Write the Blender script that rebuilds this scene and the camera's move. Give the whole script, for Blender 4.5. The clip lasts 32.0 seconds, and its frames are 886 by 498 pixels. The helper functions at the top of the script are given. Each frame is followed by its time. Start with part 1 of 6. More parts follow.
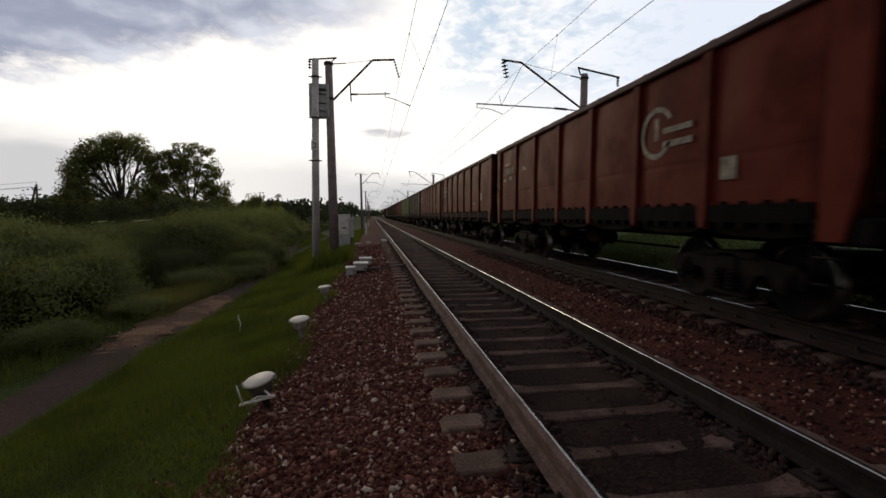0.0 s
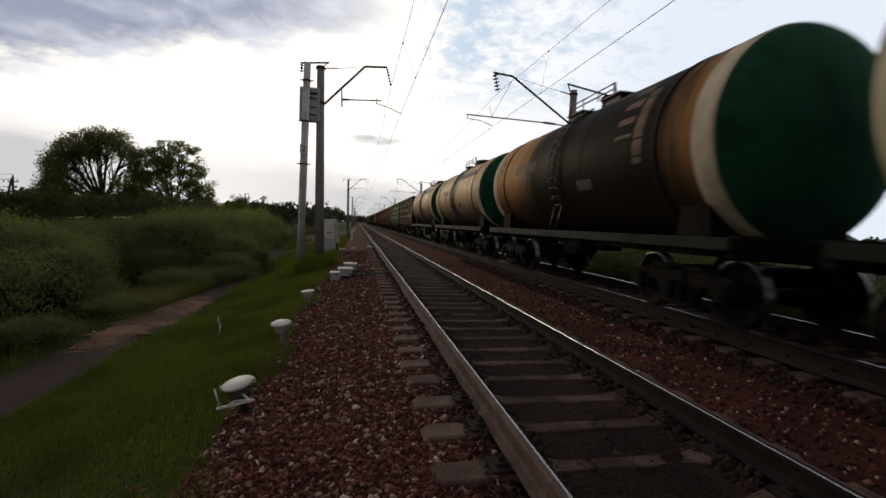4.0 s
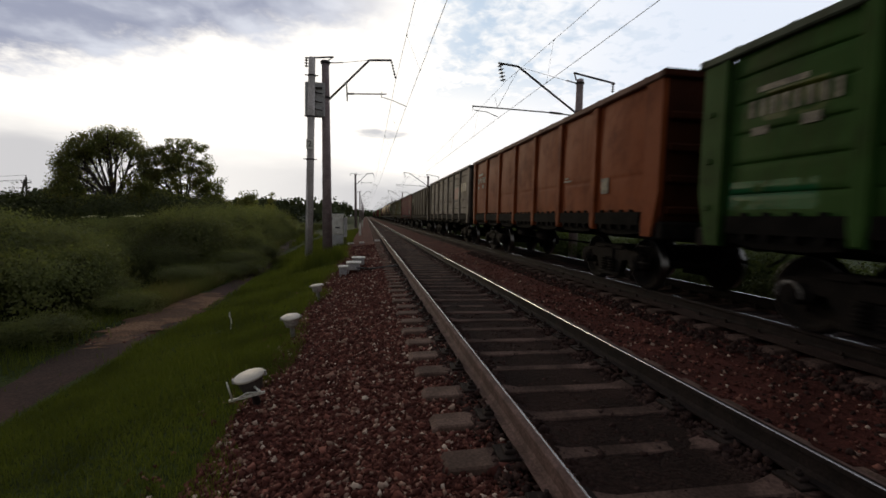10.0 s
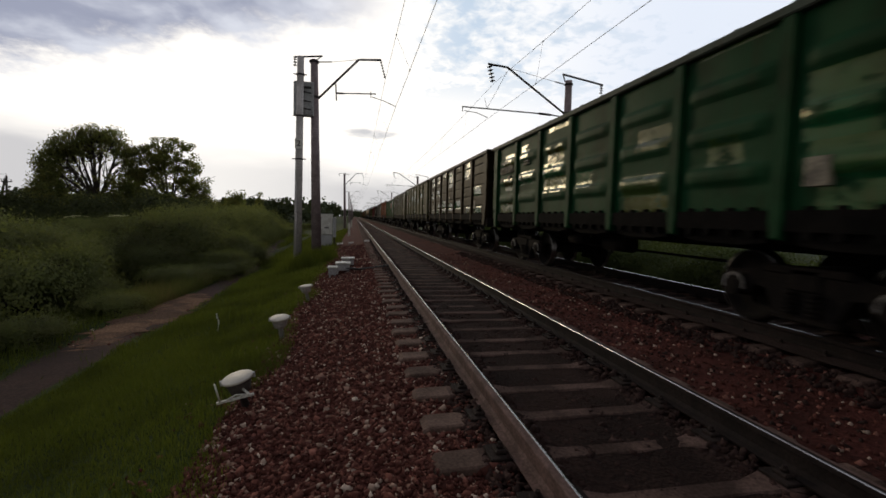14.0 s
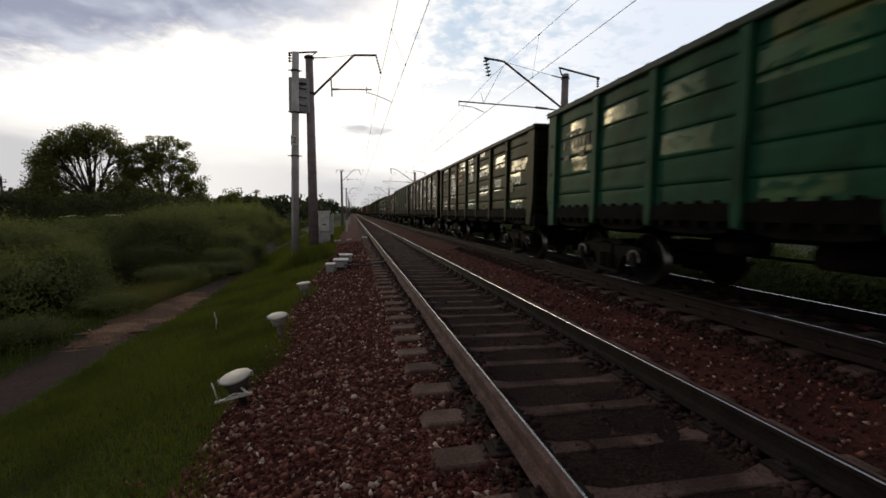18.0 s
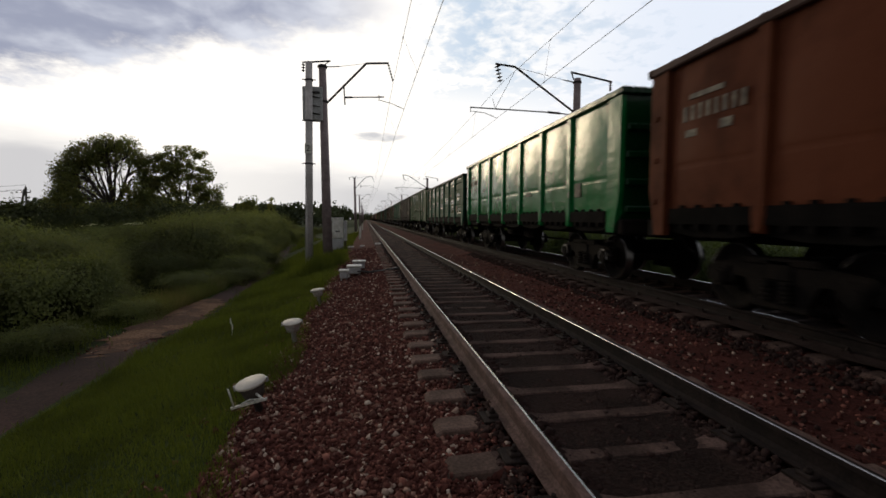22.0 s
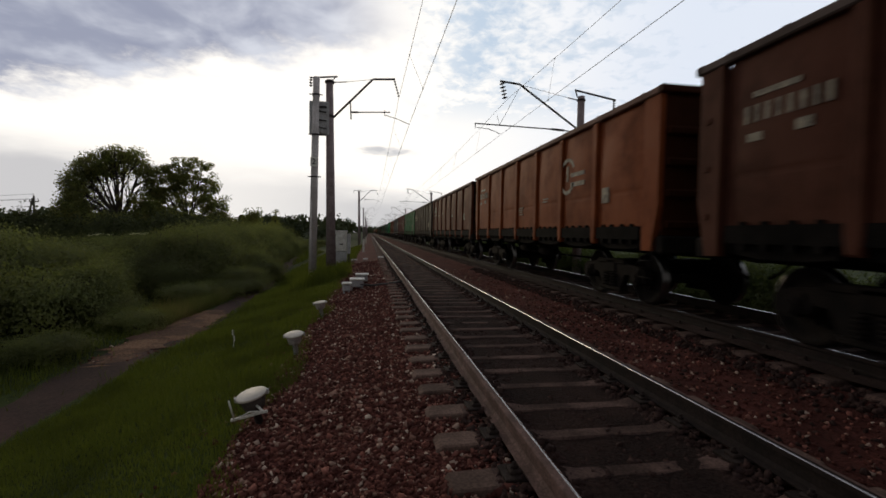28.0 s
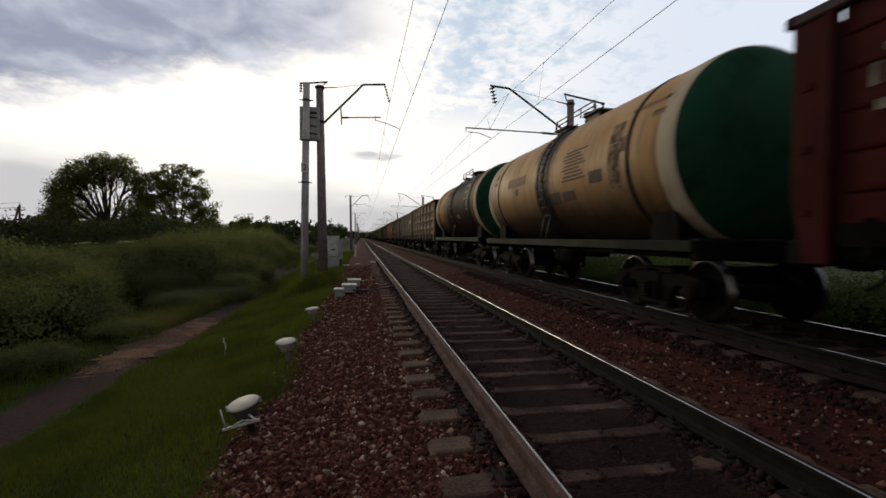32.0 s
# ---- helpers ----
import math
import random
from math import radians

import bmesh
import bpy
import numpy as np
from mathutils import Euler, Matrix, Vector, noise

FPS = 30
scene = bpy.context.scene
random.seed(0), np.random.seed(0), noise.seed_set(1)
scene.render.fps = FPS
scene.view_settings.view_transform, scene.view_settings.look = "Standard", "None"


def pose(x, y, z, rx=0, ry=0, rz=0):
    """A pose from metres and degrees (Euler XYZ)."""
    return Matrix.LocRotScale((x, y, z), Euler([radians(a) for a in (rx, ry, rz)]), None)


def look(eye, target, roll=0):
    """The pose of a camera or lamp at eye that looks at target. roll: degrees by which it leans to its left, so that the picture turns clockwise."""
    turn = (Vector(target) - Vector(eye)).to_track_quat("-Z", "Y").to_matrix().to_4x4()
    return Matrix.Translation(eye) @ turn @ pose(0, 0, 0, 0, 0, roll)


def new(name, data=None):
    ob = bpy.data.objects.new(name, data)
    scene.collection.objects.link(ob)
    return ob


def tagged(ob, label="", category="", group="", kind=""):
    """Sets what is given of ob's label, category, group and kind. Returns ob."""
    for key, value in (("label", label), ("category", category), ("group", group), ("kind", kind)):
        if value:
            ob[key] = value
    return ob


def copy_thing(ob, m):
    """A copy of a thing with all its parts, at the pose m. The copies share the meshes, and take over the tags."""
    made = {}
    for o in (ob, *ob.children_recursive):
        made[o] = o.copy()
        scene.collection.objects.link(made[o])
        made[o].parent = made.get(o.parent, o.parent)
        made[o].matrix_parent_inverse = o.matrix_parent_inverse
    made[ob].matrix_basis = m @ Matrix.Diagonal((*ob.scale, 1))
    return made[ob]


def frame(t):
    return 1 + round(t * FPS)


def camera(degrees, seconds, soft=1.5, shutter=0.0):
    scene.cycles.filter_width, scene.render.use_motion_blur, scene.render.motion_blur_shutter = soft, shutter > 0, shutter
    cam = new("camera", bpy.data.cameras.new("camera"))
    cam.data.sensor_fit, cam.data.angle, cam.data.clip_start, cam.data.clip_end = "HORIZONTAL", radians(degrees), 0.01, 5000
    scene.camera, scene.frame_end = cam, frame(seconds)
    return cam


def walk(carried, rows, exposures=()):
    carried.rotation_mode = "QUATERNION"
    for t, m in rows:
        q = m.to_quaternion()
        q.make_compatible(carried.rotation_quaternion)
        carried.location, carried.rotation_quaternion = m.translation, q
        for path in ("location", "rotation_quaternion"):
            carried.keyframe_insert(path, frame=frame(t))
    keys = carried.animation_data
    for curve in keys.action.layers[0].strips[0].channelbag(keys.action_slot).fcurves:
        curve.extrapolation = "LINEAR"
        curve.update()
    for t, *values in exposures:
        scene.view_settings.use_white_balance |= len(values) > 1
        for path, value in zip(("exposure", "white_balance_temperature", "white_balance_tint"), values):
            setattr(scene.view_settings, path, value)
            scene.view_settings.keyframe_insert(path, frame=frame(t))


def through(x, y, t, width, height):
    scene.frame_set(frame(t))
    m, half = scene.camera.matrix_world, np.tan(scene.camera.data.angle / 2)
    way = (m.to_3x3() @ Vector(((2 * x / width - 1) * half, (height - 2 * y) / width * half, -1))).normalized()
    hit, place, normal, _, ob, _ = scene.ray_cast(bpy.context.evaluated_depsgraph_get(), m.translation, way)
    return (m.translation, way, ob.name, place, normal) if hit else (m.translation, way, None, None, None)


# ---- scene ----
import itertools

# ---------------- camera and its walk ----------------
cam = camera(88.5, 32.0, soft=1.6, shutter=0.2)
# seconds, place, yaw, pitch, roll of a camera held in the hand beside the track
walk(cam, [(t, pose(x, y, z, 90 + pitch, 0, yaw) @ pose(0, 0, 0, 0, 0, roll)) for t, x, y, z, yaw, pitch, roll in [
    (0, 0.005, 0.015, 1.341, -8.86, -4.19, 0.24),
    (0.5, 0.005, 0.013, 1.341, -8.96, -4.05, -0.00),
    (1, -0.006, 0.007, 1.339, -9.33, -3.51, 0.22),
    (1.5, 0.008, 0.010, 1.340, -8.94, -3.23, 0.55),
    (2, 0.001, 0.008, 1.335, -9.48, -2.69, 1.11),
    (2.5, 0.001, 0.016, 1.333, -9.49, -3.05, 1.39),
    (3, -0.001, 0.015, 1.336, -9.38, -3.36, 1.56),
    (3.5, -0.010, 0.019, 1.332, -10.54, -2.98, 2.22),
    (5.5, -0.020, 0.004, 1.333, -10.77, -3.47, 2.65),
    (6, -0.020, -0.003, 1.331, -10.40, -3.71, 1.97),
    (6.5, -0.009, -0.004, 1.330, -8.37, -4.27, 1.50),
    (7, 0.004, -0.010, 1.327, -8.82, -4.20, 1.65),
    (7.5, -0.005, -0.018, 1.329, -8.97, -3.90, 2.15),
    (8, 0.002, -0.007, 1.325, -9.24, -3.62, 2.36),
    (8.5, 0.000, -0.006, 1.323, -9.00, -3.73, 1.87),
    (9, -0.000, 0.000, 1.334, -9.68, -3.88, 1.32),
    (9.5, 0.005, -0.005, 1.326, -9.58, -3.63, 1.39),
    (10, 0.004, -0.006, 1.321, -9.69, -3.95, 1.39),
    (10.5, 0.004, -0.008, 1.320, -8.99, -3.77, 1.30),
    (11, -0.001, -0.005, 1.326, -9.46, -3.97, 1.10),
    (11.5, 0.001, -0.008, 1.321, -10.38, -4.10, 0.92),
    (12, 0.006, -0.007, 1.320, -10.11, -3.94, 1.55),
    (12.5, 0.006, -0.009, 1.320, -9.92, -3.66, 1.42),
    (13, 0.005, -0.005, 1.318, -9.97, -3.38, 1.19),
    (13.5, -0.004, -0.007, 1.326, -10.62, -3.46, 1.30),
    (14, -0.005, 0.001, 1.321, -11.02, -3.88, 1.47),
    (14.5, 0.006, 0.002, 1.326, -11.30, -3.70, 1.55),
    (16.5, 0.011, 0.013, 1.317, -11.16, -3.56, 0.62),
    (17, 0.004, 0.011, 1.314, -11.91, -3.48, 0.91),
    (17.5, 0.006, 0.023, 1.309, -11.34, -4.00, 0.44),
    (18, 0.004, 0.033, 1.316, -11.27, -4.42, 0.80),
    (18.5, 0.007, 0.042, 1.320, -12.08, -4.61, 0.82),
    (19, 0.007, 0.042, 1.317, -10.74, -4.92, 0.27),
    (19.5, 0.013, 0.030, 1.318, -9.48, -4.61, -0.02),
    (20, 0.008, 0.016, 1.323, -9.22, -4.11, 0.22),
    (20.5, 0.012, 0.013, 1.325, -9.56, -3.99, 0.26),
    (21, 0.005, 0.009, 1.326, -9.41, -3.61, 0.58),
    (21.5, 0.007, 0.016, 1.321, -9.43, -3.61, 0.26),
    (22, 0.008, 0.025, 1.321, -9.63, -3.73, 0.29),
    (22.5, 0.011, 0.020, 1.323, -9.44, -3.56, 0.40),
    (23, 0.017, 0.016, 1.322, -9.63, -3.46, 0.51),
    (23.5, 0.012, 0.031, 1.317, -9.36, -4.01, 1.13),
    (24, 0.012, 0.035, 1.324, -8.46, -3.91, 0.79),
    (24.5, 0.013, 0.019, 1.327, -8.16, -2.88, 1.22),
    (25, 0.006, 0.014, 1.327, -8.60, -2.58, 1.17),
    (25.5, 0.005, 0.011, 1.324, -8.26, -2.53, 1.39),
    (27.5, -0.005, -0.008, 1.329, -9.27, -1.94, 1.21),
    (28, 0.006, -0.003, 1.326, -9.22, -1.94, 1.08),
    (28.5, 0.009, 0.006, 1.328, -8.90, -2.15, 0.71),
    (29, 0.007, -0.000, 1.331, -8.92, -1.88, 1.08),
    (29.5, -0.010, -0.004, 1.329, -9.46, -1.68, 1.34),
    (30, -0.003, -0.012, 1.328, -9.79, -1.72, 0.84),
    (30.5, 0.011, -0.016, 1.325, -9.70, -1.43, 0.62),
    (31, -0.001, -0.024, 1.328, -9.73, -1.46, 0.93),
    (31.5, -0.003, -0.021, 1.327, -9.62, -1.14, 0.51),
    (32, 0.009, -0.007, 1.332, -10.18, -1.41, 0.40),
]], exposures=[(0, 0.0), (25.5, 0.0), (28, -0.07), (32, -0.08)])

# ---------------- world, sun, exposure ----------------
SUN_AZ, SUN_EL = -20.0, 13.0          # degrees from the track's direction (to the left), and up
scene.view_settings.exposure = 0.0


def node(nt, kind, **values):
    n = nt.nodes.new(kind)
    for key, value in values.items():
        if key in n.inputs:
            n.inputs[key].default_value = value
    return n


def math_node(nt, op, a, b=None, clamp=False):
    n = nt.nodes.new("ShaderNodeMath")
    n.operation, n.use_clamp = op, clamp
    for i, v in enumerate((a, b)):
        if v is None:
            continue
        if isinstance(v, (int, float)):
            n.inputs[i].default_value = v
        else:
            nt.links.new(v, n.inputs[i])
    return n.outputs[0]


def smooth_step(nt, value, lo, hi):
    n = nt.nodes.new("ShaderNodeMapRange")
    n.interpolation_type = "SMOOTHSTEP"
    n.inputs["From Min"].default_value, n.inputs["From Max"].default_value = lo, hi
    nt.links.new(value, n.inputs["Value"])
    return n.outputs["Result"]


def mix_colour(nt, factor, a, b, blend="MIX"):
    n = nt.nodes.new("ShaderNodeMix")
    n.data_type, n.blend_type = "RGBA", blend
    for sock, v in ((n.inputs[0], factor), (n.inputs[6], a), (n.inputs[7], b)):
        if isinstance(v, (int, float)):
            sock.default_value = v
        elif isinstance(v, tuple):
            sock.default_value = (*v[:3], 1)
        else:
            nt.links.new(v, sock)
    return n.outputs[2]


def noise_tex(nt, vec, scale, detail=4.0, rough=0.55, distortion=0.0):
    n = nt.nodes.new("ShaderNodeTexNoise")
    n.inputs["Scale"].default_value, n.inputs["Detail"].default_value = scale, detail
    n.inputs["Roughness"].default_value, n.inputs["Distortion"].default_value = rough, distortion
    if vec is not None:
        nt.links.new(vec, n.inputs["Vector"])
    return n.outputs["Fac"]


def scaled(nt, vec, s):
    n = nt.nodes.new("ShaderNodeMapping")
    n.inputs["Scale"].default_value = s
    nt.links.new(vec, n.inputs["Vector"])
    return n.outputs["Vector"]


def make_world():
    world = bpy.data.worlds.new("evening_sky")
    scene.world = world
    world.use_nodes = True
    nt = world.node_tree
    nt.nodes.clear()
    out = nt.nodes.new("ShaderNodeOutputWorld")
    bg = nt.nodes.new("ShaderNodeBackground")
    sky = nt.nodes.new("ShaderNodeTexSky")
    sky.sky_type, sky.sun_disc = "NISHITA", False
    sky.sun_elevation, sky.sun_rotation = radians(SUN_EL), radians(SUN_AZ)
    sky.dust_density = 2.0
    co = nt.nodes.new("ShaderNodeTexCoord").outputs["Generated"]
    sep = nt.nodes.new("ShaderNodeSeparateXYZ")
    nt.links.new(co, sep.inputs[0])
    x, y, z = sep.outputs
    # how near a direction lies to the hidden sun
    dot = nt.nodes.new("ShaderNodeVectorMath")
    dot.operation = "DOT_PRODUCT"
    a, e = radians(SUN_AZ), radians(SUN_EL)
    dot.inputs[1].default_value = (math.sin(a) * math.cos(e), math.cos(a) * math.cos(e), math.sin(e))
    nt.links.new(co, dot.inputs[0])
    near = dot.outputs["Value"]
    # cloud layers seen in perspective
    up = math_node(nt, "ADD", math_node(nt, "MAXIMUM", z, 0.0), 0.16)
    flat = nt.nodes.new("ShaderNodeCombineXYZ")
    nt.links.new(math_node(nt, "DIVIDE", x, up), flat.inputs[0])
    nt.links.new(math_node(nt, "DIVIDE", y, up), flat.inputs[1])
    big = noise_tex(nt, flat.outputs[0], 1.1, 6, 0.52, 0.4)
    small = noise_tex(nt, flat.outputs[0], 4.2, 4, 0.50, 0.3)
    fine = noise_tex(nt, flat.outputs[0], 15.0, 4, 0.6, 0.3)
    # blue of the sky
    clear = mix_colour(nt, 1.0, sky.outputs[0], (0.075, 0.075, 0.075), "MULTIPLY")
    clear = mix_colour(nt, 0.75, clear, (0.68, 0.82, 0.99))
    # bright haze and thin cloud, white towards the sun
    glow = smooth_step(nt, near, 0.55, 0.97)
    veil_colour = mix_colour(nt, glow, (0.80, 0.86, 0.97), (1.18, 1.13, 1.06))
    thin = math_node(nt, "ADD", math_node(nt, "MULTIPLY", small, 0.52), math_node(nt, "MULTIPLY", fine, 0.48))
    veil = math_node(nt, "ADD", smooth_step(nt, thin, 0.37, 0.62), smooth_step(nt, near, 0.84, 0.95), True)
    veil = math_node(nt, "ADD", veil, math_node(nt, "MULTIPLY", smooth_step(nt, x, 0.30, 0.58), 0.75), True)
    low = smooth_step(nt, z, 0.34, 0.20)
    veil = math_node(nt, "MAXIMUM", veil, low, True)
    colour = mix_colour(nt, veil, clear, veil_colour)
    # heavier grey-violet bank high on the left
    ahead = math_node(nt, "MAXIMUM", y, 0.3)
    rise, side = math_node(nt, "DIVIDE", z, ahead), math_node(nt, "DIVIDE", x, ahead)
    edge = math_node(nt, "SUBTRACT", rise, math_node(nt, "MULTIPLY", math_node(nt, "MAXIMUM", side, -1.0), 0.22))
    edge = math_node(nt, "ADD", edge, math_node(nt, "MULTIPLY", math_node(nt, "SUBTRACT", big, 0.5), 0.12))
    edge = math_node(nt, "ADD", edge, math_node(nt, "MULTIPLY", math_node(nt, "SUBTRACT", small, 0.5), 0.14))
    edge = math_node(nt, "ADD", edge, math_node(nt, "MULTIPLY", math_node(nt, "SUBTRACT", fine, 0.5), 0.05))
    left = smooth_step(nt, math_node(nt, "ADD", side, math_node(nt, "MULTIPLY", math_node(nt, "SUBTRACT", big, 0.5), 0.4)), 0.16, -0.12)
    bank = math_node(nt, "MULTIPLY", smooth_step(nt, edge, 0.382, 0.446), left)
    thick = math_node(nt, "ADD", math_node(nt, "MULTIPLY", small, 0.4), math_node(nt, "MULTIPLY", big, 0.6))
    bank_colour = mix_colour(nt, smooth_step(nt, thick, 0.42, 0.62), (0.30, 0.33, 0.45), (0.70, 0.73, 0.82))
    colour = mix_colour(nt, math_node(nt, "MULTIPLY", bank, 0.95), colour, bank_colour)
    # low grey layer over the horizon, higher on the left
    wave = math_node(nt, "ADD", rise, math_node(nt, "MULTIPLY", math_node(nt, "SUBTRACT", noise_tex(nt, scaled(nt, co, (2.0, 2.0, 9.0)), 2.2, 4), 0.5), 0.10))
    wave = math_node(nt, "ADD", wave, math_node(nt, "MULTIPLY", math_node(nt, "MAXIMUM", side, -1.2), 0.10))
    layer = math_node(nt, "MULTIPLY", smooth_step(nt, wave, 0.145, 0.050), smooth_step(nt, math_node(nt, "ABSOLUTE", math_node(nt, "ADD", side, 0.28)), -0.05, 0.40))
    layer = math_node(nt, "ADD", math_node(nt, "MULTIPLY", smooth_step(nt, wave, 0.135, 0.04), 0.45), math_node(nt, "MULTIPLY", layer, 0.6), True)
    colour = mix_colour(nt, layer, colour, (0.64, 0.63, 0.64))
    # one small lens-shaped cloud, and a few thin bars under it
    lens = math_node(nt, "ADD", math_node(nt, "POWER", math_node(nt, "DIVIDE", math_node(nt, "ADD", side, -0.03), 0.060), 2.0), math_node(nt, "POWER", math_node(nt, "DIVIDE", math_node(nt, "ADD", rise, -0.176), 0.011), 2.0))
    lens = math_node(nt, "ADD", lens, math_node(nt, "MULTIPLY", math_node(nt, "SUBTRACT", noise_tex(nt, scaled(nt, co, (1.0, 1.0, 3.0)), 24.0, 4), 0.5), 2.2))
    colour = mix_colour(nt, math_node(nt, "MULTIPLY", smooth_step(nt, lens, 1.2, 0.1), 0.75), colour, (0.50, 0.51, 0.55))
    # the part of the sky behind is a plain overcast grey
    behind = smooth_step(nt, math_node(nt, "ADD", y, math_node(nt, "MULTIPLY", math_node(nt, "MAXIMUM", x, 0.0), 0.32)), 0.76, 0.12)
    colour = mix_colour(nt, behind, colour, (0.25, 0.252, 0.255))
    high = smooth_step(nt, z, 0.50, 0.75)
    colour = mix_colour(nt, high, colour, (0.24, 0.25, 0.28))
    nt.links.new(colour, bg.inputs["Color"])
    bg.inputs["Strength"].default_value = 1.0
    nt.links.new(bg.outputs[0], out.inputs["Surface"])


make_world()
sun = new("sun", bpy.data.lights.new("sun", "SUN"))
sun.data.energy, sun.data.angle, sun.data.color = 0.6, radians(14), (1.0, 0.82, 0.54)
sun.matrix_world = look((0, 0, 0), (-math.sin(radians(SUN_AZ)) * math.cos(radians(SUN_EL)), -math.cos(radians(SUN_AZ)) * math.cos(radians(SUN_EL)), -math.sin(radians(SUN_EL))))


# ---------------- materials ----------------
def material(name, colour, rough=0.8, metal=0.0, specular=0.5):
    m = bpy.data.materials.new(name)
    m.use_nodes = True
    b = m.node_tree.nodes["Principled BSDF"]
    b.inputs["Base Color"].default_value = (*colour, 1)
    b.inputs["Roughness"].default_value, b.inputs["Metallic"].default_value = rough, metal
    b.inputs["Specular IOR Level"].default_value = specular
    return m, m.node_tree, b


def bump(nt, b, height, strength=0.3, distance=0.01):
    n = nt.nodes.new("ShaderNodeBump")
    n.inputs["Strength"].default_value, n.inputs["Distance"].default_value = strength, distance
    nt.links.new(height, n.inputs["Height"])
    nt.links.new(n.outputs[0], b.inputs["Normal"])


def object_co(nt, shift=True):
    """Object coordinates, moved by the object's own random number."""
    co = nt.nodes.new("ShaderNodeTexCoord").outputs["Object"]
    if not shift:
        return co
    info = nt.nodes.new("ShaderNodeObjectInfo")
    n = nt.nodes.new("ShaderNodeVectorMath")
    n.operation = "ADD"
    nt.links.new(co, n.inputs[0])
    nt.links.new(math_node(nt, "MULTIPLY", info.outputs["Random"], 37.0), n.inputs[1])
    return n.outputs[0]


def mottled(name, a, b_colour, scale, rough=0.85, fine=60.0, bumps=0.4, distance=0.01, metal=0.0, shift=False, lo=0.35, hi=0.65, specular=0.4):
    m, nt, b = material(name, a, rough, metal, specular)
    co = object_co(nt, shift)
    big = smooth_step(nt, noise_tex(nt, co, scale, 5), lo, hi)
    tiny = noise_tex(nt, co, fine, 4)
    col = mix_colour(nt, big, a, b_colour)
    col = mix_colour(nt, 0.75, col, mix_colour(nt, smooth_step(nt, tiny, 0.3, 0.7), (0.55, 0.55, 0.55), (1.3, 1.3, 1.3)), "MULTIPLY")
    nt.links.new(col, b.inputs["Base Color"])
    if bumps:
        bump(nt, b, tiny, bumps, distance)
    return m


def paint(name, rough, grime, dents, patches=0.0, patch_colour=(0.008, 0.085, 0.032), shine=0.5):
    """Vehicle paint in the object's own colour, with streaks, rust and dust."""
    m, nt, b = material(name, (0.3, 0.1, 0.08), rough, specular=shine)
    info = nt.nodes.new("ShaderNodeObjectInfo")
    co = object_co(nt)
    base = info.outputs["Color"]
    rough_value = None
    if patches:
        # repainted rectangles in rows, other ones on every panel
        own = nt.nodes.new("ShaderNodeSeparateXYZ")
        nt.links.new(object_co(nt, False), own.inputs[0])
        row = math_node(nt, "FLOOR", math_node(nt, "ADD", math_node(nt, "MULTIPLY", own.outputs[2], 2.75), info.outputs["Random"]))
        cell = nt.nodes.new("ShaderNodeCombineXYZ")
        nt.links.new(row, cell.inputs[0])
        nt.links.new(math_node(nt, "MULTIPLY", info.outputs["Random"], 91.0), cell.inputs[1])
        white = nt.nodes.new("ShaderNodeTexWhiteNoise")
        nt.links.new(cell.outputs[0], white.inputs["Vector"])
        rgb = nt.nodes.new("ShaderNodeSeparateColor")
        nt.links.new(white.outputs["Color"], rgb.inputs[0])
        ragged = math_node(nt, "MULTIPLY", math_node(nt, "SUBTRACT", noise_tex(nt, co, 7.0, 6, 0.65), 0.5), 0.28)
        off = math_node(nt, "ABSOLUTE", math_node(nt, "ADD", math_node(nt, "ADD", own.outputs[1], ragged), math_node(nt, "MULTIPLY", math_node(nt, "SUBTRACT", rgb.outputs[1], 0.5), 0.6)))
        width = math_node(nt, "SUBTRACT", math_node(nt, "ADD", math_node(nt, "MULTIPLY", rgb.outputs[2], 0.45), 0.28), off)
        patch = math_node(nt, "MULTIPLY", smooth_step(nt, width, 0.0, 0.02), smooth_step(nt, rgb.outputs[0], 1 - patches, 1.01 - patches))
        patch = math_node(nt, "MULTIPLY", patch, smooth_step(nt, noise_tex(nt, scaled(nt, co, (4.0, 3.0, 5.0)), 1.0, 6, 0.66), 0.40, 0.47))
        patch = math_node(nt, "MULTIPLY", patch, info.outputs["Alpha"])
        hue = mix_colour(nt, smooth_step(nt, rgb.outputs[1], 0.40, 0.60), patch_colour, (0.052, 0.066, 0.010))
        base = mix_colour(nt, patch, base, hue)
        nt.links.new(math_node(nt, "ADD", math_node(nt, "MULTIPLY", patch, shine - 0.10), 0.10), b.inputs["Specular IOR Level"])
        # gold of the mirrored sky, put into the reflection tint
        b.inputs["Specular Tint"].default_value = (1.0, 0.92, 0.42, 1)
        rough_value = math_node(nt, "SUBTRACT", rough + 0.40, math_node(nt, "MULTIPLY", patch, 0.42))
    streak = noise_tex(nt, scaled(nt, co, (5.0, 5.0, 0.45)), 1.6, 5, 0.62)
    cloud = noise_tex(nt, co, 1.3, 6, 0.6)
    speck = noise_tex(nt, co, 26.0, 3, 0.6)
    dark = mix_colour(nt, 1.0, base, (0.42, 0.38, 0.36), "MULTIPLY")
    rust = mix_colour(nt, 0.35, mix_colour(nt, 1.0, base, (0.8, 0.62, 0.5), "MULTIPLY"), (0.050, 0.022, 0.011))
    dust = mix_colour(nt, 0.25, mix_colour(nt, 1.0, base, (1.5, 1.4, 1.3), "MULTIPLY"), (0.11, 0.08, 0.06))
    col = mix_colour(nt, math_node(nt, "MULTIPLY", smooth_step(nt, cloud, 0.42, 0.72), grime), base, dark)
    col = mix_colour(nt, math_node(nt, "MULTIPLY", smooth_step(nt, streak, 0.52, 0.78), grime), col, rust)
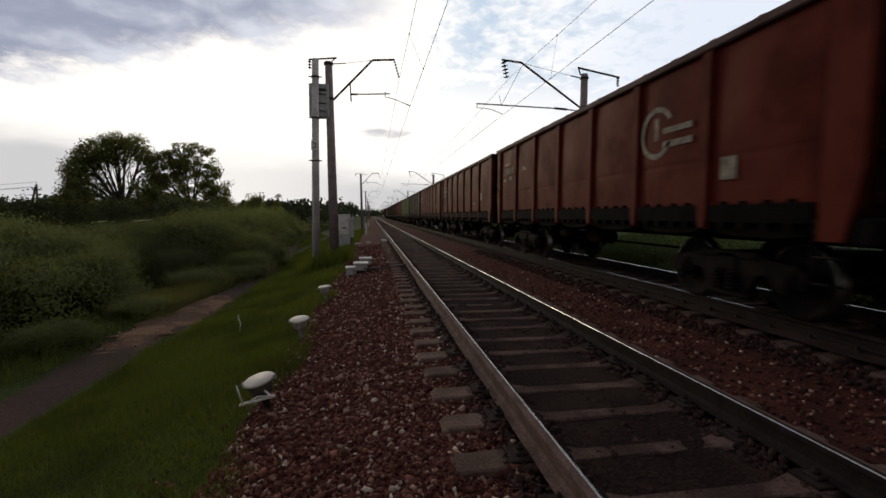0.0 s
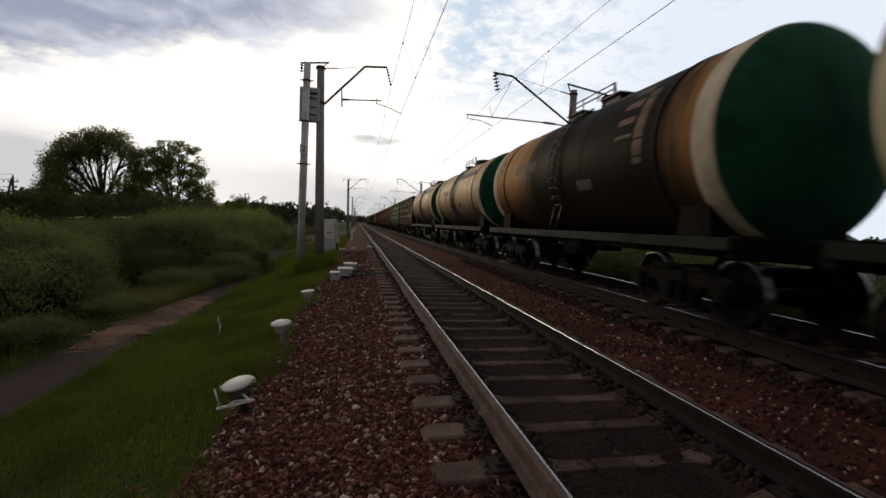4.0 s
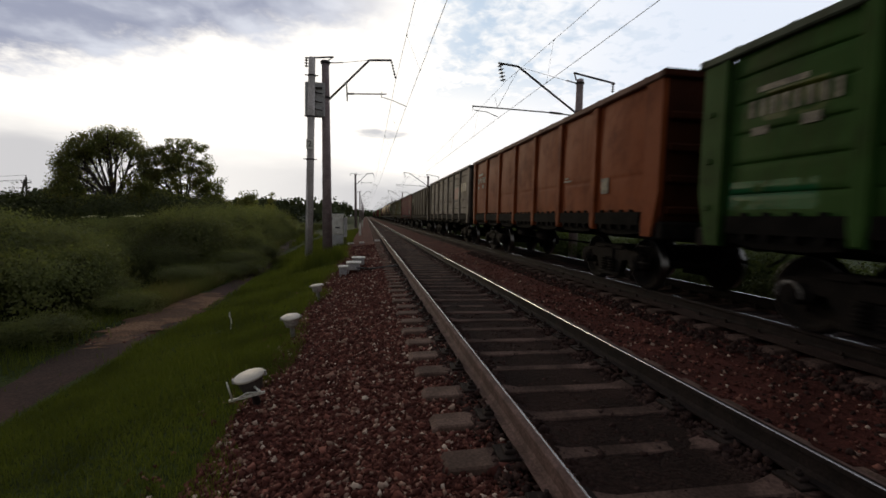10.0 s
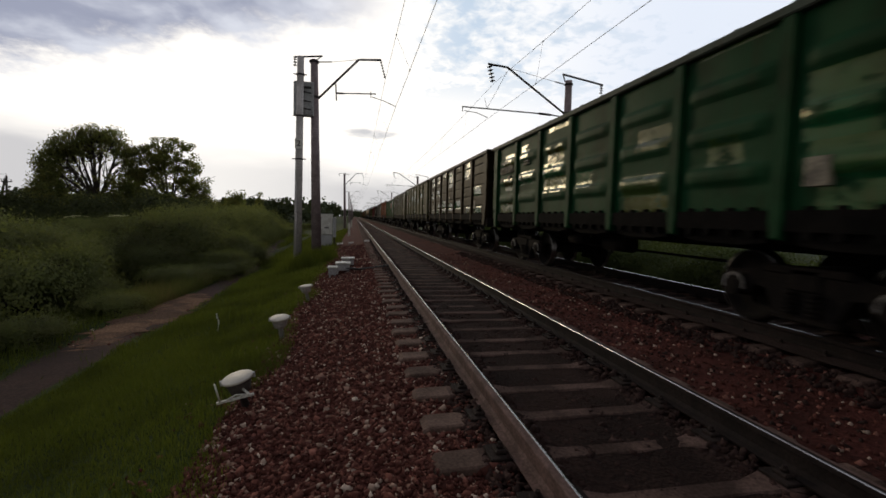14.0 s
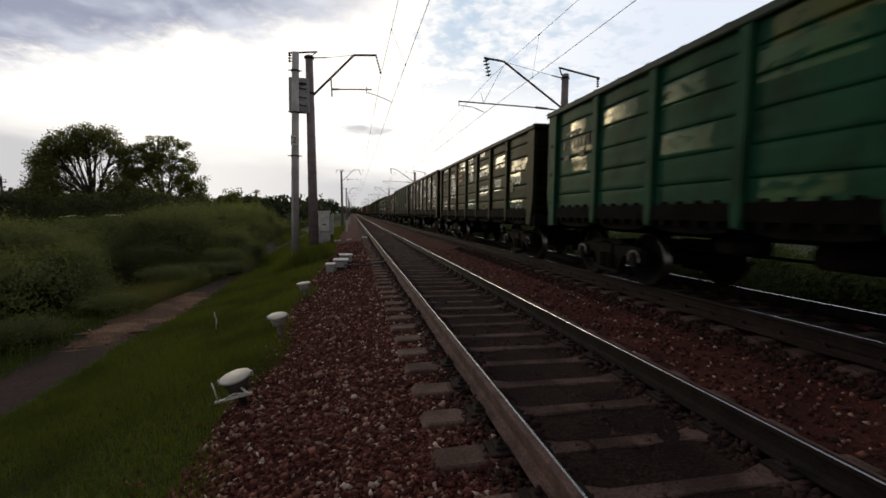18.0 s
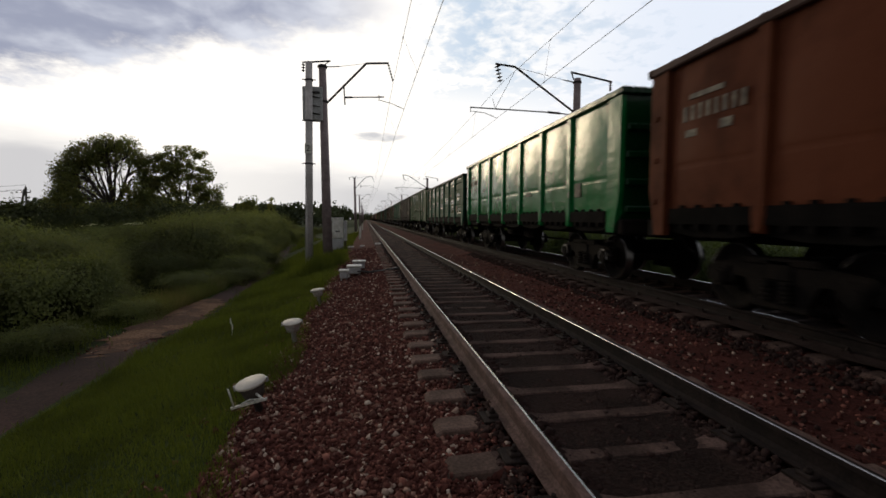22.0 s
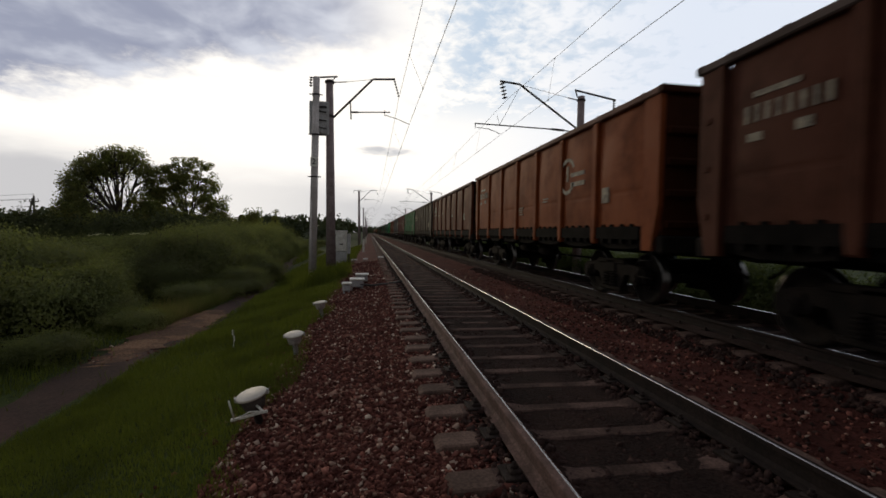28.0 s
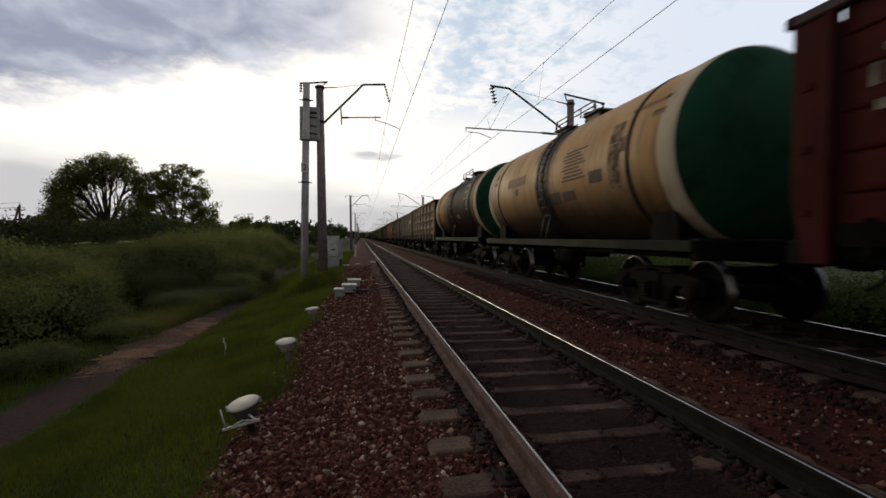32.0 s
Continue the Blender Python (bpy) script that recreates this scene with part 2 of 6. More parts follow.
    col = mix_colour(nt, math_node(nt, "MULTIPLY", smooth_step(nt, speck, 0.58, 0.75), 0.4 * grime), col, dust)
    nt.links.new(col, b.inputs["Base Color"])
    if rough_value is None:
        rough_value = math_node(nt, "ADD", math_node(nt, "MULTIPLY", cloud, 0.3), rough - 0.15)
    nt.links.new(rough_value, b.inputs["Roughness"])
    dent = math_node(nt, "ADD", noise_tex(nt, scaled(nt, co, (1.0, 1.6, 2.6)), 0.9, 2, 0.5), math_node(nt, "MULTIPLY", speck, 0.05))
    dent = math_node(nt, "ADD", dent, math_node(nt, "MULTIPLY", noise_tex(nt, scaled(nt, co, (1.0, 5.0, 13.0)), 1.0, 3, 0.6), 0.10 if patches else 0.03))
    bump(nt, b, dent, dents, 0.05)
    return m


PAINT = paint("weathered_wagon_paint", 0.66, 0.75, 0.30, shine=0.07)
PAINT_GLOSS = paint("glossy_wagon_paint", 0.24, 0.50, 0.40, shine=0.30)
PAINT_DULL = paint("dull_patched_wagon_paint", 0.55, 0.80, 0.35, patches=0.50, patch_colour=(0.012, 0.075, 0.050), shine=0.04)
PAINT_PATCHED = paint("patched_wagon_paint", 0.22, 0.80, 0.40, patches=0.46, shine=0.42)
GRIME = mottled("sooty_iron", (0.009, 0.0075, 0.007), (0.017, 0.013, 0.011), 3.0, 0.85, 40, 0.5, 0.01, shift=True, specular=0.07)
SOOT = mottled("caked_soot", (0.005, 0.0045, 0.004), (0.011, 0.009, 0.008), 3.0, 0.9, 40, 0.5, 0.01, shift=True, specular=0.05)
STEEL = mottled("polished_rail_steel", (0.46, 0.45, 0.44), (0.36, 0.33, 0.32), 1.5, 0.24, 90, 0.1, 0.001, metal=1.0)
WHEEL_STEEL = mottled("worn_wheel_steel", (0.24, 0.23, 0.22), (0.10, 0.09, 0.085), 4.0, 0.28, 60, 0.1, 0.001, metal=1.0)
RAIL_OILY = mottled("oily_rail_side", (0.024, 0.016, 0.014), (0.014, 0.010, 0.009), 5.0, 0.85, 50, 0.4, 0.004, specular=0.15)
CONCRETE_OILY = mottled("oily_sleeper_concrete", (0.128, 0.080, 0.066), (0.052, 0.032, 0.026), 2.6, 0.95, 40, 0.4, 0.006, shift=True, specular=0.12)
RAIL_CLIP = mottled("rusty_clip_iron", (0.030, 0.020, 0.017), (0.018, 0.012, 0.010), 5.0, 0.85, 50, 0.4, 0.004, specular=0.15)
RAIL_RUST = mottled("rusted_rail_side", (0.158, 0.096, 0.082), (0.095, 0.057, 0.048), 5.0, 0.85, 50, 0.4, 0.004, specular=0.2)
CONCRETE = mottled("sleeper_concrete", (0.170, 0.108, 0.085), (0.088, 0.056, 0.044), 2.2, 0.95, 45, 0.4, 0.006, shift=True, specular=0.15)
MAST_CONCRETE = mottled("mast_concrete", (0.33, 0.26, 0.26), (0.24, 0.185, 0.185), 2.5, 0.85, 30, 0.3, 0.004, shift=True)
GREY_POLE = mottled("grey_pole_concrete", (0.62, 0.57, 0.55), (0.48, 0.44, 0.42), 2.0, 0.8, 30, 0.25, 0.004, shift=True)
BALLAST = mottled("reddish_ballast", (0.112, 0.036, 0.028), (0.066, 0.022, 0.017), 1.3, 0.98, 34, 1.0, 0.03, specular=0.1)
BALLAST_DARK = mottled("oily_dark_ballast", (0.021, 0.012, 0.010), (0.038, 0.021, 0.017), 1.2, 0.95, 36, 1.0, 0.03, specular=0.1)
GROUND = mottled("grassy_soil", (0.040, 0.056, 0.013), (0.028, 0.036, 0.011), 0.5, 1.0, 9, 0.8, 0.05, specular=0.1)
BALLAST_DUSTY = mottled("dusty_grey_ballast", (0.060, 0.039, 0.034), (0.036, 0.023, 0.020), 1.6, 0.97, 40, 1.0, 0.02, specular=0.1)
# pale colour that stands in for glints round the axle boxes
AXLE_GLINT = mottled("pale_glint_iron", (0.32, 0.30, 0.28), (0.10, 0.09, 0.085), 9.0, 0.45, 50, 0.2, 0.002, shift=True)
PATH = mottled("trodden_dirt", (0.074, 0.042, 0.036), (0.044, 0.028, 0.024), 0.6, 0.95, 22, 0.6, 0.02, specular=0.1)
EARTH = mottled("bare_earth", (0.205, 0.116, 0.070), (0.105, 0.060, 0.040), 1.1, 0.95, 18, 0.8, 0.03, specular=0.1, lo=0.42, hi=0.58)
SIGNAL_GREY = mottled("painted_grey_metal", (0.52, 0.52, 0.52), (0.42, 0.41, 0.41), 3.0, 0.55, 40, 0.15, 0.002, shift=True)
WHITE_METAL = mottled("whitewashed_metal", (0.82, 0.80, 0.74), (0.66, 0.63, 0.56), 5.0, 0.6, 40, 0.2, 0.002, shift=True)
WHITE_LID = mottled("whitewashed_lid", (0.70, 0.64, 0.55), (0.54, 0.49, 0.42), 5.0, 0.6, 3.0, 0.1, 0.002, shift=True)
DARK_IRON = mottled("dark_iron", (0.035, 0.030, 0.030), (0.055, 0.042, 0.038), 4.0, 0.6, 50, 0.2, 0.002, shift=True)
WIRE = material("tarnished_wire", (0.05, 0.045, 0.045), 0.5, 0.6)[0]
GLAZE = material("brown_glazed_porcelain", (0.045, 0.025, 0.02), 0.25)[0]
WOOD = mottled("weathered_wood", (0.10, 0.085, 0.075), (0.07, 0.06, 0.052), 2.0, 0.9, 40, 0.4, 0.006, shift=True)
BARK = mottled("dark_bark", (0.060, 0.048, 0.038), (0.04, 0.032, 0.026), 3.0, 0.95, 30, 0.8, 0.02, shift=True)
MARK_WHITE = mottled("chalky_lettering_paint", (0.30, 0.26, 0.19), (0.13, 0.11, 0.085), 7.0, 0.7, 50, 0, shift=True)
MARK_CREAM = mottled("cream_sign_paint", (0.46, 0.40, 0.29), (0.28, 0.23, 0.16), 5.0, 0.6, 50, 0, shift=True)
MARK_DARK = mottled("dark_lettering_paint", (0.05, 0.035, 0.03), (0.10, 0.06, 0.045), 6.0, 0.7, 50, 0, shift=True)
MARK_RUST = mottled("ragged_rust", (0.10, 0.050, 0.028), (0.33, 0.20, 0.10), 5.0, 0.8, 30, 0, shift=True, lo=0.42, hi=0.58)
MARK_AMBER = mottled("amber_paint_between_oil_runs", (0.20, 0.085, 0.035), (0.03, 0.018, 0.012), 1.6, 0.7, 20, 0, shift=True)
MARK_RED = mottled("faded_red_paint", (0.20, 0.040, 0.025), (0.11, 0.045, 0.035), 3.0, 0.6, 50, 0, shift=True)
MARK_ORANGE = mottled("orange_spray_paint", (0.50, 0.15, 0.06), (0.28, 0.08, 0.05), 4.0, 0.6, 50, 0, shift=True)


def stone_material():
    m, nt, b = material("crushed_stone", (0.15, 0.09, 0.08), 0.95, specular=0.15)
    geo = nt.nodes.new("ShaderNodeNewGeometry")
    ramp = nt.nodes.new("ShaderNodeValToRGB")
    ramp.color_ramp.interpolation = "LINEAR"
    e = ramp.color_ramp.elements
    e[0].position, e[0].color = 0.0, (0.056, 0.018, 0.014, 1)
    e[1].position, e[1].color = 0.62, (0.128, 0.045, 0.034, 1)
    for pos, c in ((0.82, (0.235, 0.090, 0.068, 1)), (0.945, (0.32, 0.21, 0.16, 1)), (1.0, (0.66, 0.53, 0.43, 1))):
        n = e.new(pos)
        n.color = c
    nt.links.new(geo.outputs["Random Per Island"], ramp.inputs[0])
    co = nt.nodes.new("ShaderNodeTexCoord").outputs["Object"]
    tiny = noise_tex(nt, co, 70, 3)
    col = mix_colour(nt, 0.6, ramp.outputs[0], mix_colour(nt, tiny, (0.6, 0.6, 0.6), (1.3, 1.3, 1.3)), "MULTIPLY")
    nt.links.new(col, b.inputs["Base Color"])
    return m


STONE = stone_material()
STONE_DARK = mottled("oily_stone", (0.030, 0.017, 0.015), (0.055, 0.030, 0.025), 9.0, 0.95, 60, 0, specular=0.12)


def leaf_material(name, a, b_colour, c, through=0.35, vary=0.0):
    m, nt, b = material(name, a, 0.7, specular=0.10)
    geo = nt.nodes.new("ShaderNodeNewGeometry")
    co = nt.nodes.new("ShaderNodeTexCoord").outputs["Object"]
    col = mix_colour(nt, geo.outputs["Random Per Island"], a, b_colour)
    col = mix_colour(nt, smooth_step(nt, noise_tex(nt, co, 0.7, 3), 0.4, 0.7), col, c)
    plant = nt.nodes.new("ShaderNodeObjectInfo").outputs["Random"]
    col = mix_colour(nt, 1.0, col, mix_colour(nt, plant, (1 - vary, 1 - vary, 1 - vary), (1 + vary, 1 + vary, 1 + vary * 0.7)), "MULTIPLY")
    nt.links.new(col, b.inputs["Base Color"])
    tr = nt.nodes.new("ShaderNodeBsdfTranslucent")
    nt.links.new(mix_colour(nt, 1.0, col, (1.5, 1.5, 0.7), "MULTIPLY"), tr.inputs["Color"])
    mix = nt.nodes.new("ShaderNodeMixShader")
    mix.inputs[0].default_value = through
    nt.links.new(b.outputs[0], mix.inputs[1])
    nt.links.new(tr.outputs[0], mix.inputs[2])
    nt.links.new(mix.outputs[0], nt.nodes["Material Output"].inputs["Surface"])
    return m


LEAF = leaf_material("shrub_leaves", (0.112, 0.128, 0.056), (0.132, 0.146, 0.064), (0.132, 0.134, 0.064), 0.42, 0.32)
LEAF_DARK = leaf_material("dark_shrub_leaves", (0.062, 0.083, 0.029), (0.088, 0.109, 0.037), (0.075, 0.087, 0.034), 0.35)
LEAF_TREE = leaf_material("tree_leaves", (0.110, 0.130, 0.058), (0.150, 0.160, 0.070), (0.170, 0.155, 0.070), 0.58)
# paler copy of the shrub leaves, with the haze put into the colour
LEAF_HAZE = leaf_material("hazy_shrub_leaves", (0.124, 0.140, 0.066), (0.152, 0.164, 0.078), (0.145, 0.146, 0.072), 0.5, 0.25)
BLOSSOM = leaf_material("cream_blossom", (0.62, 0.60, 0.46), (0.74, 0.72, 0.58), (0.66, 0.62, 0.48), 0.4)
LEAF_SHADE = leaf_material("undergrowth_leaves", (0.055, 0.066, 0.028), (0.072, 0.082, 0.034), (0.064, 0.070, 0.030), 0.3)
LEAF_FAR = leaf_material("far_wood_leaves", (0.048, 0.062, 0.032), (0.066, 0.078, 0.040), (0.055, 0.064, 0.034), 0.15)
DRY_BLADE = leaf_material("pale_grass_blades", (0.130, 0.118, 0.055), (0.185, 0.155, 0.078), (0.110, 0.120, 0.045), 0.4)
BLADE = leaf_material("grass_blades", (0.088, 0.112, 0.020), (0.138, 0.155, 0.032), (0.066, 0.080, 0.018), 0.35)


def tank_paint(name, oil):
    m, nt, b = material(name, (0.5, 0.33, 0.17), 0.5, specular=0.12 if oil < 2 else 0.02)
    co = nt.nodes.new("ShaderNodeTexCoord").outputs["Object"]
    sh = object_co(nt)
    info = nt.nodes.new("ShaderNodeObjectInfo")
    sep = nt.nodes.new("ShaderNodeSeparateXYZ")
    nt.links.new(co, sep.inputs[0])
    cloud = noise_tex(nt, sh, 0.9, 6, 0.6)
    streak = noise_tex(nt, scaled(nt, sh, (0.35, 2.6, 0.35)), 1.4, 6, 0.62)
    col = mix_colour(nt, smooth_step(nt, cloud, 0.35, 0.7), info.outputs["Color"], mix_colour(nt, 1.0, info.outputs["Color"], (0.80, 0.70, 0.60), "MULTIPLY"))
    col = mix_colour(nt, math_node(nt, "MULTIPLY", smooth_step(nt, streak, 0.50, 0.72), 0.5), col, (0.17, 0.075, 0.035))
    # oil run down from the filling dome
    reach = math_node(nt, "ADD", math_node(nt, "ABSOLUTE", math_node(nt, "ADD", sep.outputs[1], 0.0 if oil < 2 else 1.2)), math_node(nt, "MULTIPLY", math_node(nt, "SUBTRACT", streak, 0.5), 2.6))
    spill = smooth_step(nt, reach, oil, oil * 0.55)
    col = mix_colour(nt, math_node(nt, "MULTIPLY", spill, 0.985), col, (0.008, 0.006, 0.005))
    # soot from the track plus the belly's shade, both put into the colour
    soot_shade = smooth_step(nt, math_node(nt, "ADD", sep.outputs[2], math_node(nt, "MULTIPLY", cloud, 0.9)), 0.48, -0.62)
    col = mix_colour(nt, math_node(nt, "MULTIPLY", soot_shade, 0.92), col, (0.030, 0.020, 0.015))
    nt.links.new(col, b.inputs["Base Color"])
    nt.links.new(math_node(nt, "ADD", math_node(nt, "MULTIPLY", cloud, 0.3), 0.42), b.inputs["Roughness"])
    bump(nt, b, noise_tex(nt, sh, 1.4, 3), 0.12, 0.03)
    return m


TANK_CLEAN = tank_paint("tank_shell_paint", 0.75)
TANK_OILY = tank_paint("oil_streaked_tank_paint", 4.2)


# ---------------- building helpers ----------------
def part(name, bm, mat, parent=None, label="", at=None, smooth=False):
    """One mesh object from a bmesh (or ready mesh), under a thing or a part."""
    if isinstance(bm, bpy.types.Mesh):
        me = bm
    else:
        me = bpy.data.meshes.new(name)
        bm.to_mesh(me)
        bm.free()
        for m in (mat if isinstance(mat, (list, tuple)) else (mat,)):
            me.materials.append(m)
        if smooth:
            for f in me.polygons:
                f.use_smooth = True
    ob = new(name, me)
    if parent is not None:
        ob.parent = parent
    if at is not None:
        ob.matrix_basis = at if isinstance(at, Matrix) else Matrix.Translation(at)
    if label:
        tagged(ob, label)
    return ob


def thing(name, label, category, group="", kind="", at=None):
    ob = new(name)
    ob.empty_display_size = 0.2
    tagged(ob, label, category, group, kind)
    if at is not None:
        ob.matrix_basis = at if isinstance(at, Matrix) else Matrix.Translation(at)
    return ob


def box(bm, x0, x1, y0, y1, z0, z1, bevel=0.0, mat=0):
    r = bmesh.ops.create_cube(bm, size=1.0, matrix=Matrix.Translation(((x0 + x1) / 2, (y0 + y1) / 2, (z0 + z1) / 2)) @ Matrix.Diagonal((x1 - x0, y1 - y0, z1 - z0, 1)))
    faces = {f for v in r["verts"] for f in v.link_faces}
    for f in faces:
        f.material_index = mat
    if bevel:
        edges = {e for v in r["verts"] for e in v.link_edges}
        bmesh.ops.bevel(bm, geom=list(edges), offset=bevel, segments=1, affect="EDGES", profile=0.5)
    return bm


def rod(bm, a, b, r0, r1=None, n=8, mat=0, caps=True):
    """A tapered round bar from a to b."""
    r1 = r0 if r1 is None else r1
    a, b = Vector(a), Vector(b)
    turn = (b - a).to_track_quat("Z", "Y").to_matrix()
    rings = []
    for p, r in ((a, r0), (b, r1)):
        rings.append([bm.verts.new(p + turn @ Vector((r * math.cos(2 * math.pi * i / n), r * math.sin(2 * math.pi * i / n), 0))) for i in range(n)])
    for i in range(n):
        f = bm.faces.new((rings[0][i], rings[0][(i + 1) % n], rings[1][(i + 1) % n], rings[1][i]))
        f.material_index = mat
        f.smooth = True
    if caps:
        bm.faces.new(rings[0][::-1]).material_index = mat
        bm.faces.new(rings[1]).material_index = mat
    return bm


def bent(bm, pts, r, n=8, mat=0):
    for a, b in zip(pts, pts[1:]):
        rod(bm, a, b, r, n=n, mat=mat)
    return bm


def lathe(bm, profile, axis="z", n=24, mats=None, smooth=True):
    """Turns (radius, height) pairs round an axis."""
    put = {"z": lambda c, s, h: (c, s, h), "y": lambda c, s, h: (c, h, s), "x": lambda c, s, h: (h, c, s)}[axis]
    rings = [[bm.verts.new(put(r * math.cos(2 * math.pi * i / n), r * math.sin(2 * math.pi * i / n), h)) for i in range(n)] for r, h in profile]
    for k, (a, b) in enumerate(zip(rings, rings[1:])):
        for i in range(n):
            f = bm.faces.new((a[i], a[(i + 1) % n], b[(i + 1) % n], b[i]))
            f.smooth = smooth
            if mats:
                f.material_index = mats[k]
    for ring in (rings[0], rings[-1]):
        bm.faces.new(ring)
    bmesh.ops.recalc_face_normals(bm, faces=bm.faces)
    return bm


def extrude_outline(bm, pts, x0, x1, mat=0):
    """A plate with an outline of (y, z) points, from x0 to x1."""
    a = [bm.verts.new((x0, y, z)) for y, z in pts]
    b = [bm.verts.new((x1, y, z)) for y, z in pts]
    fs = [bm.faces.new(a), bm.faces.new(b[::-1])]
    for i in range(len(pts)):
        j = (i + 1) % len(pts)
        fs.append(bm.faces.new((a[j], a[i], b[i], b[j])))
    for f in fs:
        f.material_index = mat
    bmesh.ops.recalc_face_normals(bm, faces=fs)
    return bm


def raw_mesh(name, verts, faces, mat):
    me = bpy.data.meshes.new(name)
    verts, faces = np.asarray(verts, np.float32), np.asarray(faces, np.int32)
    k = faces.shape[1]
    me.vertices.add(len(verts))
    me.vertices.foreach_set("co", verts.ravel())
    me.loops.add(faces.size)
    me.loops.foreach_set("vertex_index", faces.ravel())
    me.polygons.add(len(faces))
    me.polygons.foreach_set("loop_start", np.arange(0, faces.size, k, dtype=np.int32))
    me.materials.append(mat)
    me.update(calc_edges=True)
    me.validate()
    return me


def smooth_noise(x, y, seed=0.0):
    """Soft bumps between -1 and 1, for whole arrays."""
    return (np.sin(x * 1.3 + 1.7 * np.sin(y * 0.7 + seed)) + np.sin(y * 1.1 + 1.3 * np.sin(x * 0.9 - seed)) + np.sin((x + y) * 0.57 + seed * 2)) / 3


# ---------------- ground, ballast, path ----------------
RAIL_1, RAIL_2 = 1.86, 6.08           # centre lines of the two tracks
LIFT_2 = 0.07                         # the second track lies a little higher
PITCH = 0.555                         # from sleeper to sleeper
EDGE_X = np.array([-400.0, -60.0, -25.0, -9.0, -5.9, -5.4, -4.3, -4.0, -2.6, -1.3, -1.0, -0.6, 0.0, 3.0, 8.0, 9.0, 10.0, 13.0, 30.0, 400.0])
EDGE_Z = np.array([-2.4, -2.0, -1.75, -1.5, -1.36, -1.32, -1.30, -1.24, -0.93, -0.58, -0.53, -0.56, -0.60, -0.60, -0.55, -0.60, -0.85, -1.5, -1.7, -2.2])
BED_X = np.array([-1.35, -1.15, -0.8, -0.4, 0.0, 0.42, 0.55, 3.2, 3.4, 4.0, 4.5, 4.75, 7.4, 7.6, 8.2, 9.2])
BED_Z = np.array([-0.70, -0.545, -0.47, -0.40, -0.335, -0.265, -0.256, -0.256, -0.27, -0.29, -0.25, -0.19, -0.19, -0.20, -0.35, -0.80])


def ground_z(x, y):
    x, y = np.asarray(x, float), np.asarray(y, float)
    z = np.interp(x, EDGE_X, EDGE_Z)
    rough = np.clip((np.abs(x + 1.0) - 0.6) / 6, 0, 1) * np.where(x < 9, 1, 0.6)
    return z + 0.07 * rough * smooth_noise(x * 1.4, y * 1.2) + 0.25 * np.clip((np.abs(x) - 9) / 25, 0, 1) * smooth_noise(x * 0.15, y * 0.12, 2.0)


def bed_z(x, y):
    return np.interp(x, BED_X, BED_Z) + 0.012 * smooth_noise(np.asarray(x) * 9, np.asarray(y) * 7, 1.0)


def sheet(name, xs, ys, height, mat):
    gx, gy = np.meshgrid(xs, ys)
    verts = np.stack([gx, gy, height(gx, gy)], -1).reshape(-1, 3)
    n = len(xs)
    i = np.arange(len(ys) - 1)[:, None] * n + np.arange(n - 1)[None]
    faces = np.stack([i, i + 1, i + n + 1, i + n], -1).reshape(-1, 4)
    me = raw_mesh(name, verts, faces, mat)
    me.polygons.foreach_set("use_smooth", np.ones(len(me.polygons), bool))
    return me


xs = np.unique(np.concatenate([[-2500, -1200, -600, -400, -250, -150, -100, -70, -50, -40], np.arange(-34, -9, 1.2), np.arange(-9, -0.3, 0.22), np.arange(0, 9, 1.0), np.arange(9, 14, 0.5), [16, 20, 26, 34, 50, 80, 120, 200, 400, 800, 2500]]))
ys = np.unique(np.concatenate([[-400, -150, -60, -30, -15], np.arange(-10, 26, 0.35), np.arange(26, 70, 1.2), [75, 82, 90, 100, 115, 130, 150, 180, 220, 300, 450, 700, 1100, 1800, 3000]]))
ground = tagged(new("ground", sheet("ground", xs, ys, ground_z, GROUND)), "dark green grassy railway verge and fields", "ground", kind="structure")
ys_bed = np.unique(np.concatenate([[-60, -30, -12], np.arange(-6, 22, 0.16), np.arange(22, 60, 0.8), [70, 90, 120, 160, 220, 320, 500, 900]]))
xs_bed = np.unique(np.concatenate([BED_X, np.arange(-1.3, 4.8, 0.11), np.arange(4.8, 9.2, 0.25)]))
tagged(new("ballast_bed", sheet("ballast_bed", xs_bed, ys_bed, bed_z, BALLAST)), "reddish-brown crushed stone ballast under two tracks", "ballast", kind="structure")
tagged(new("oily_ballast_strip", sheet("oily_ballast_strip", np.linspace(1.14, 2.58, 14), ys_bed[(ys_bed > -7)], lambda x, y: bed_z(x, y) + 0.026 + 0.009 * smooth_noise(x * 5, y * 3.1, 4.0), BALLAST_DARK)), "oil-darkened ballast between the rails", "ballast", kind="structure")
tagged(new("oily_ballast_strip", sheet("oily_ballast_strip", np.linspace(5.36, 6.80, 14), ys_bed[(ys_bed > -7)], lambda x, y: bed_z(x, y) + 0.026 + 0.009 * smooth_noise(x * 5, y * 3.1, 4.0), BALLAST_DARK)), "oil-darkened ballast between the rails", "ballast", kind="structure")


for x0, x1 in ((4.93, 5.235), (5.335, 5.50)):
    tagged(new("dusty_ballast_strip", sheet("dusty_ballast_strip", np.linspace(x0, x1, 6), ys_bed[(ys_bed > -7)], lambda x, y: -0.112 + 0.02 * np.clip((x - 4.93) / 0.3, 0, 1) + 0.010 * smooth_noise(x * 9, y * 5.3, 2.0), BALLAST_DUSTY)), "dusty grey ballast heaped against the far rail", "ballast", kind="structure")


PATH_Y, PATH_X = (-8, 6, 11, 17, 24, 32, 45, 60), (-4.75, -4.78, -4.85, -4.62, -5.1, -5.85, -7.0, -8.3)


def path_mid(y):
    return np.interp(y, PATH_Y, PATH_X)


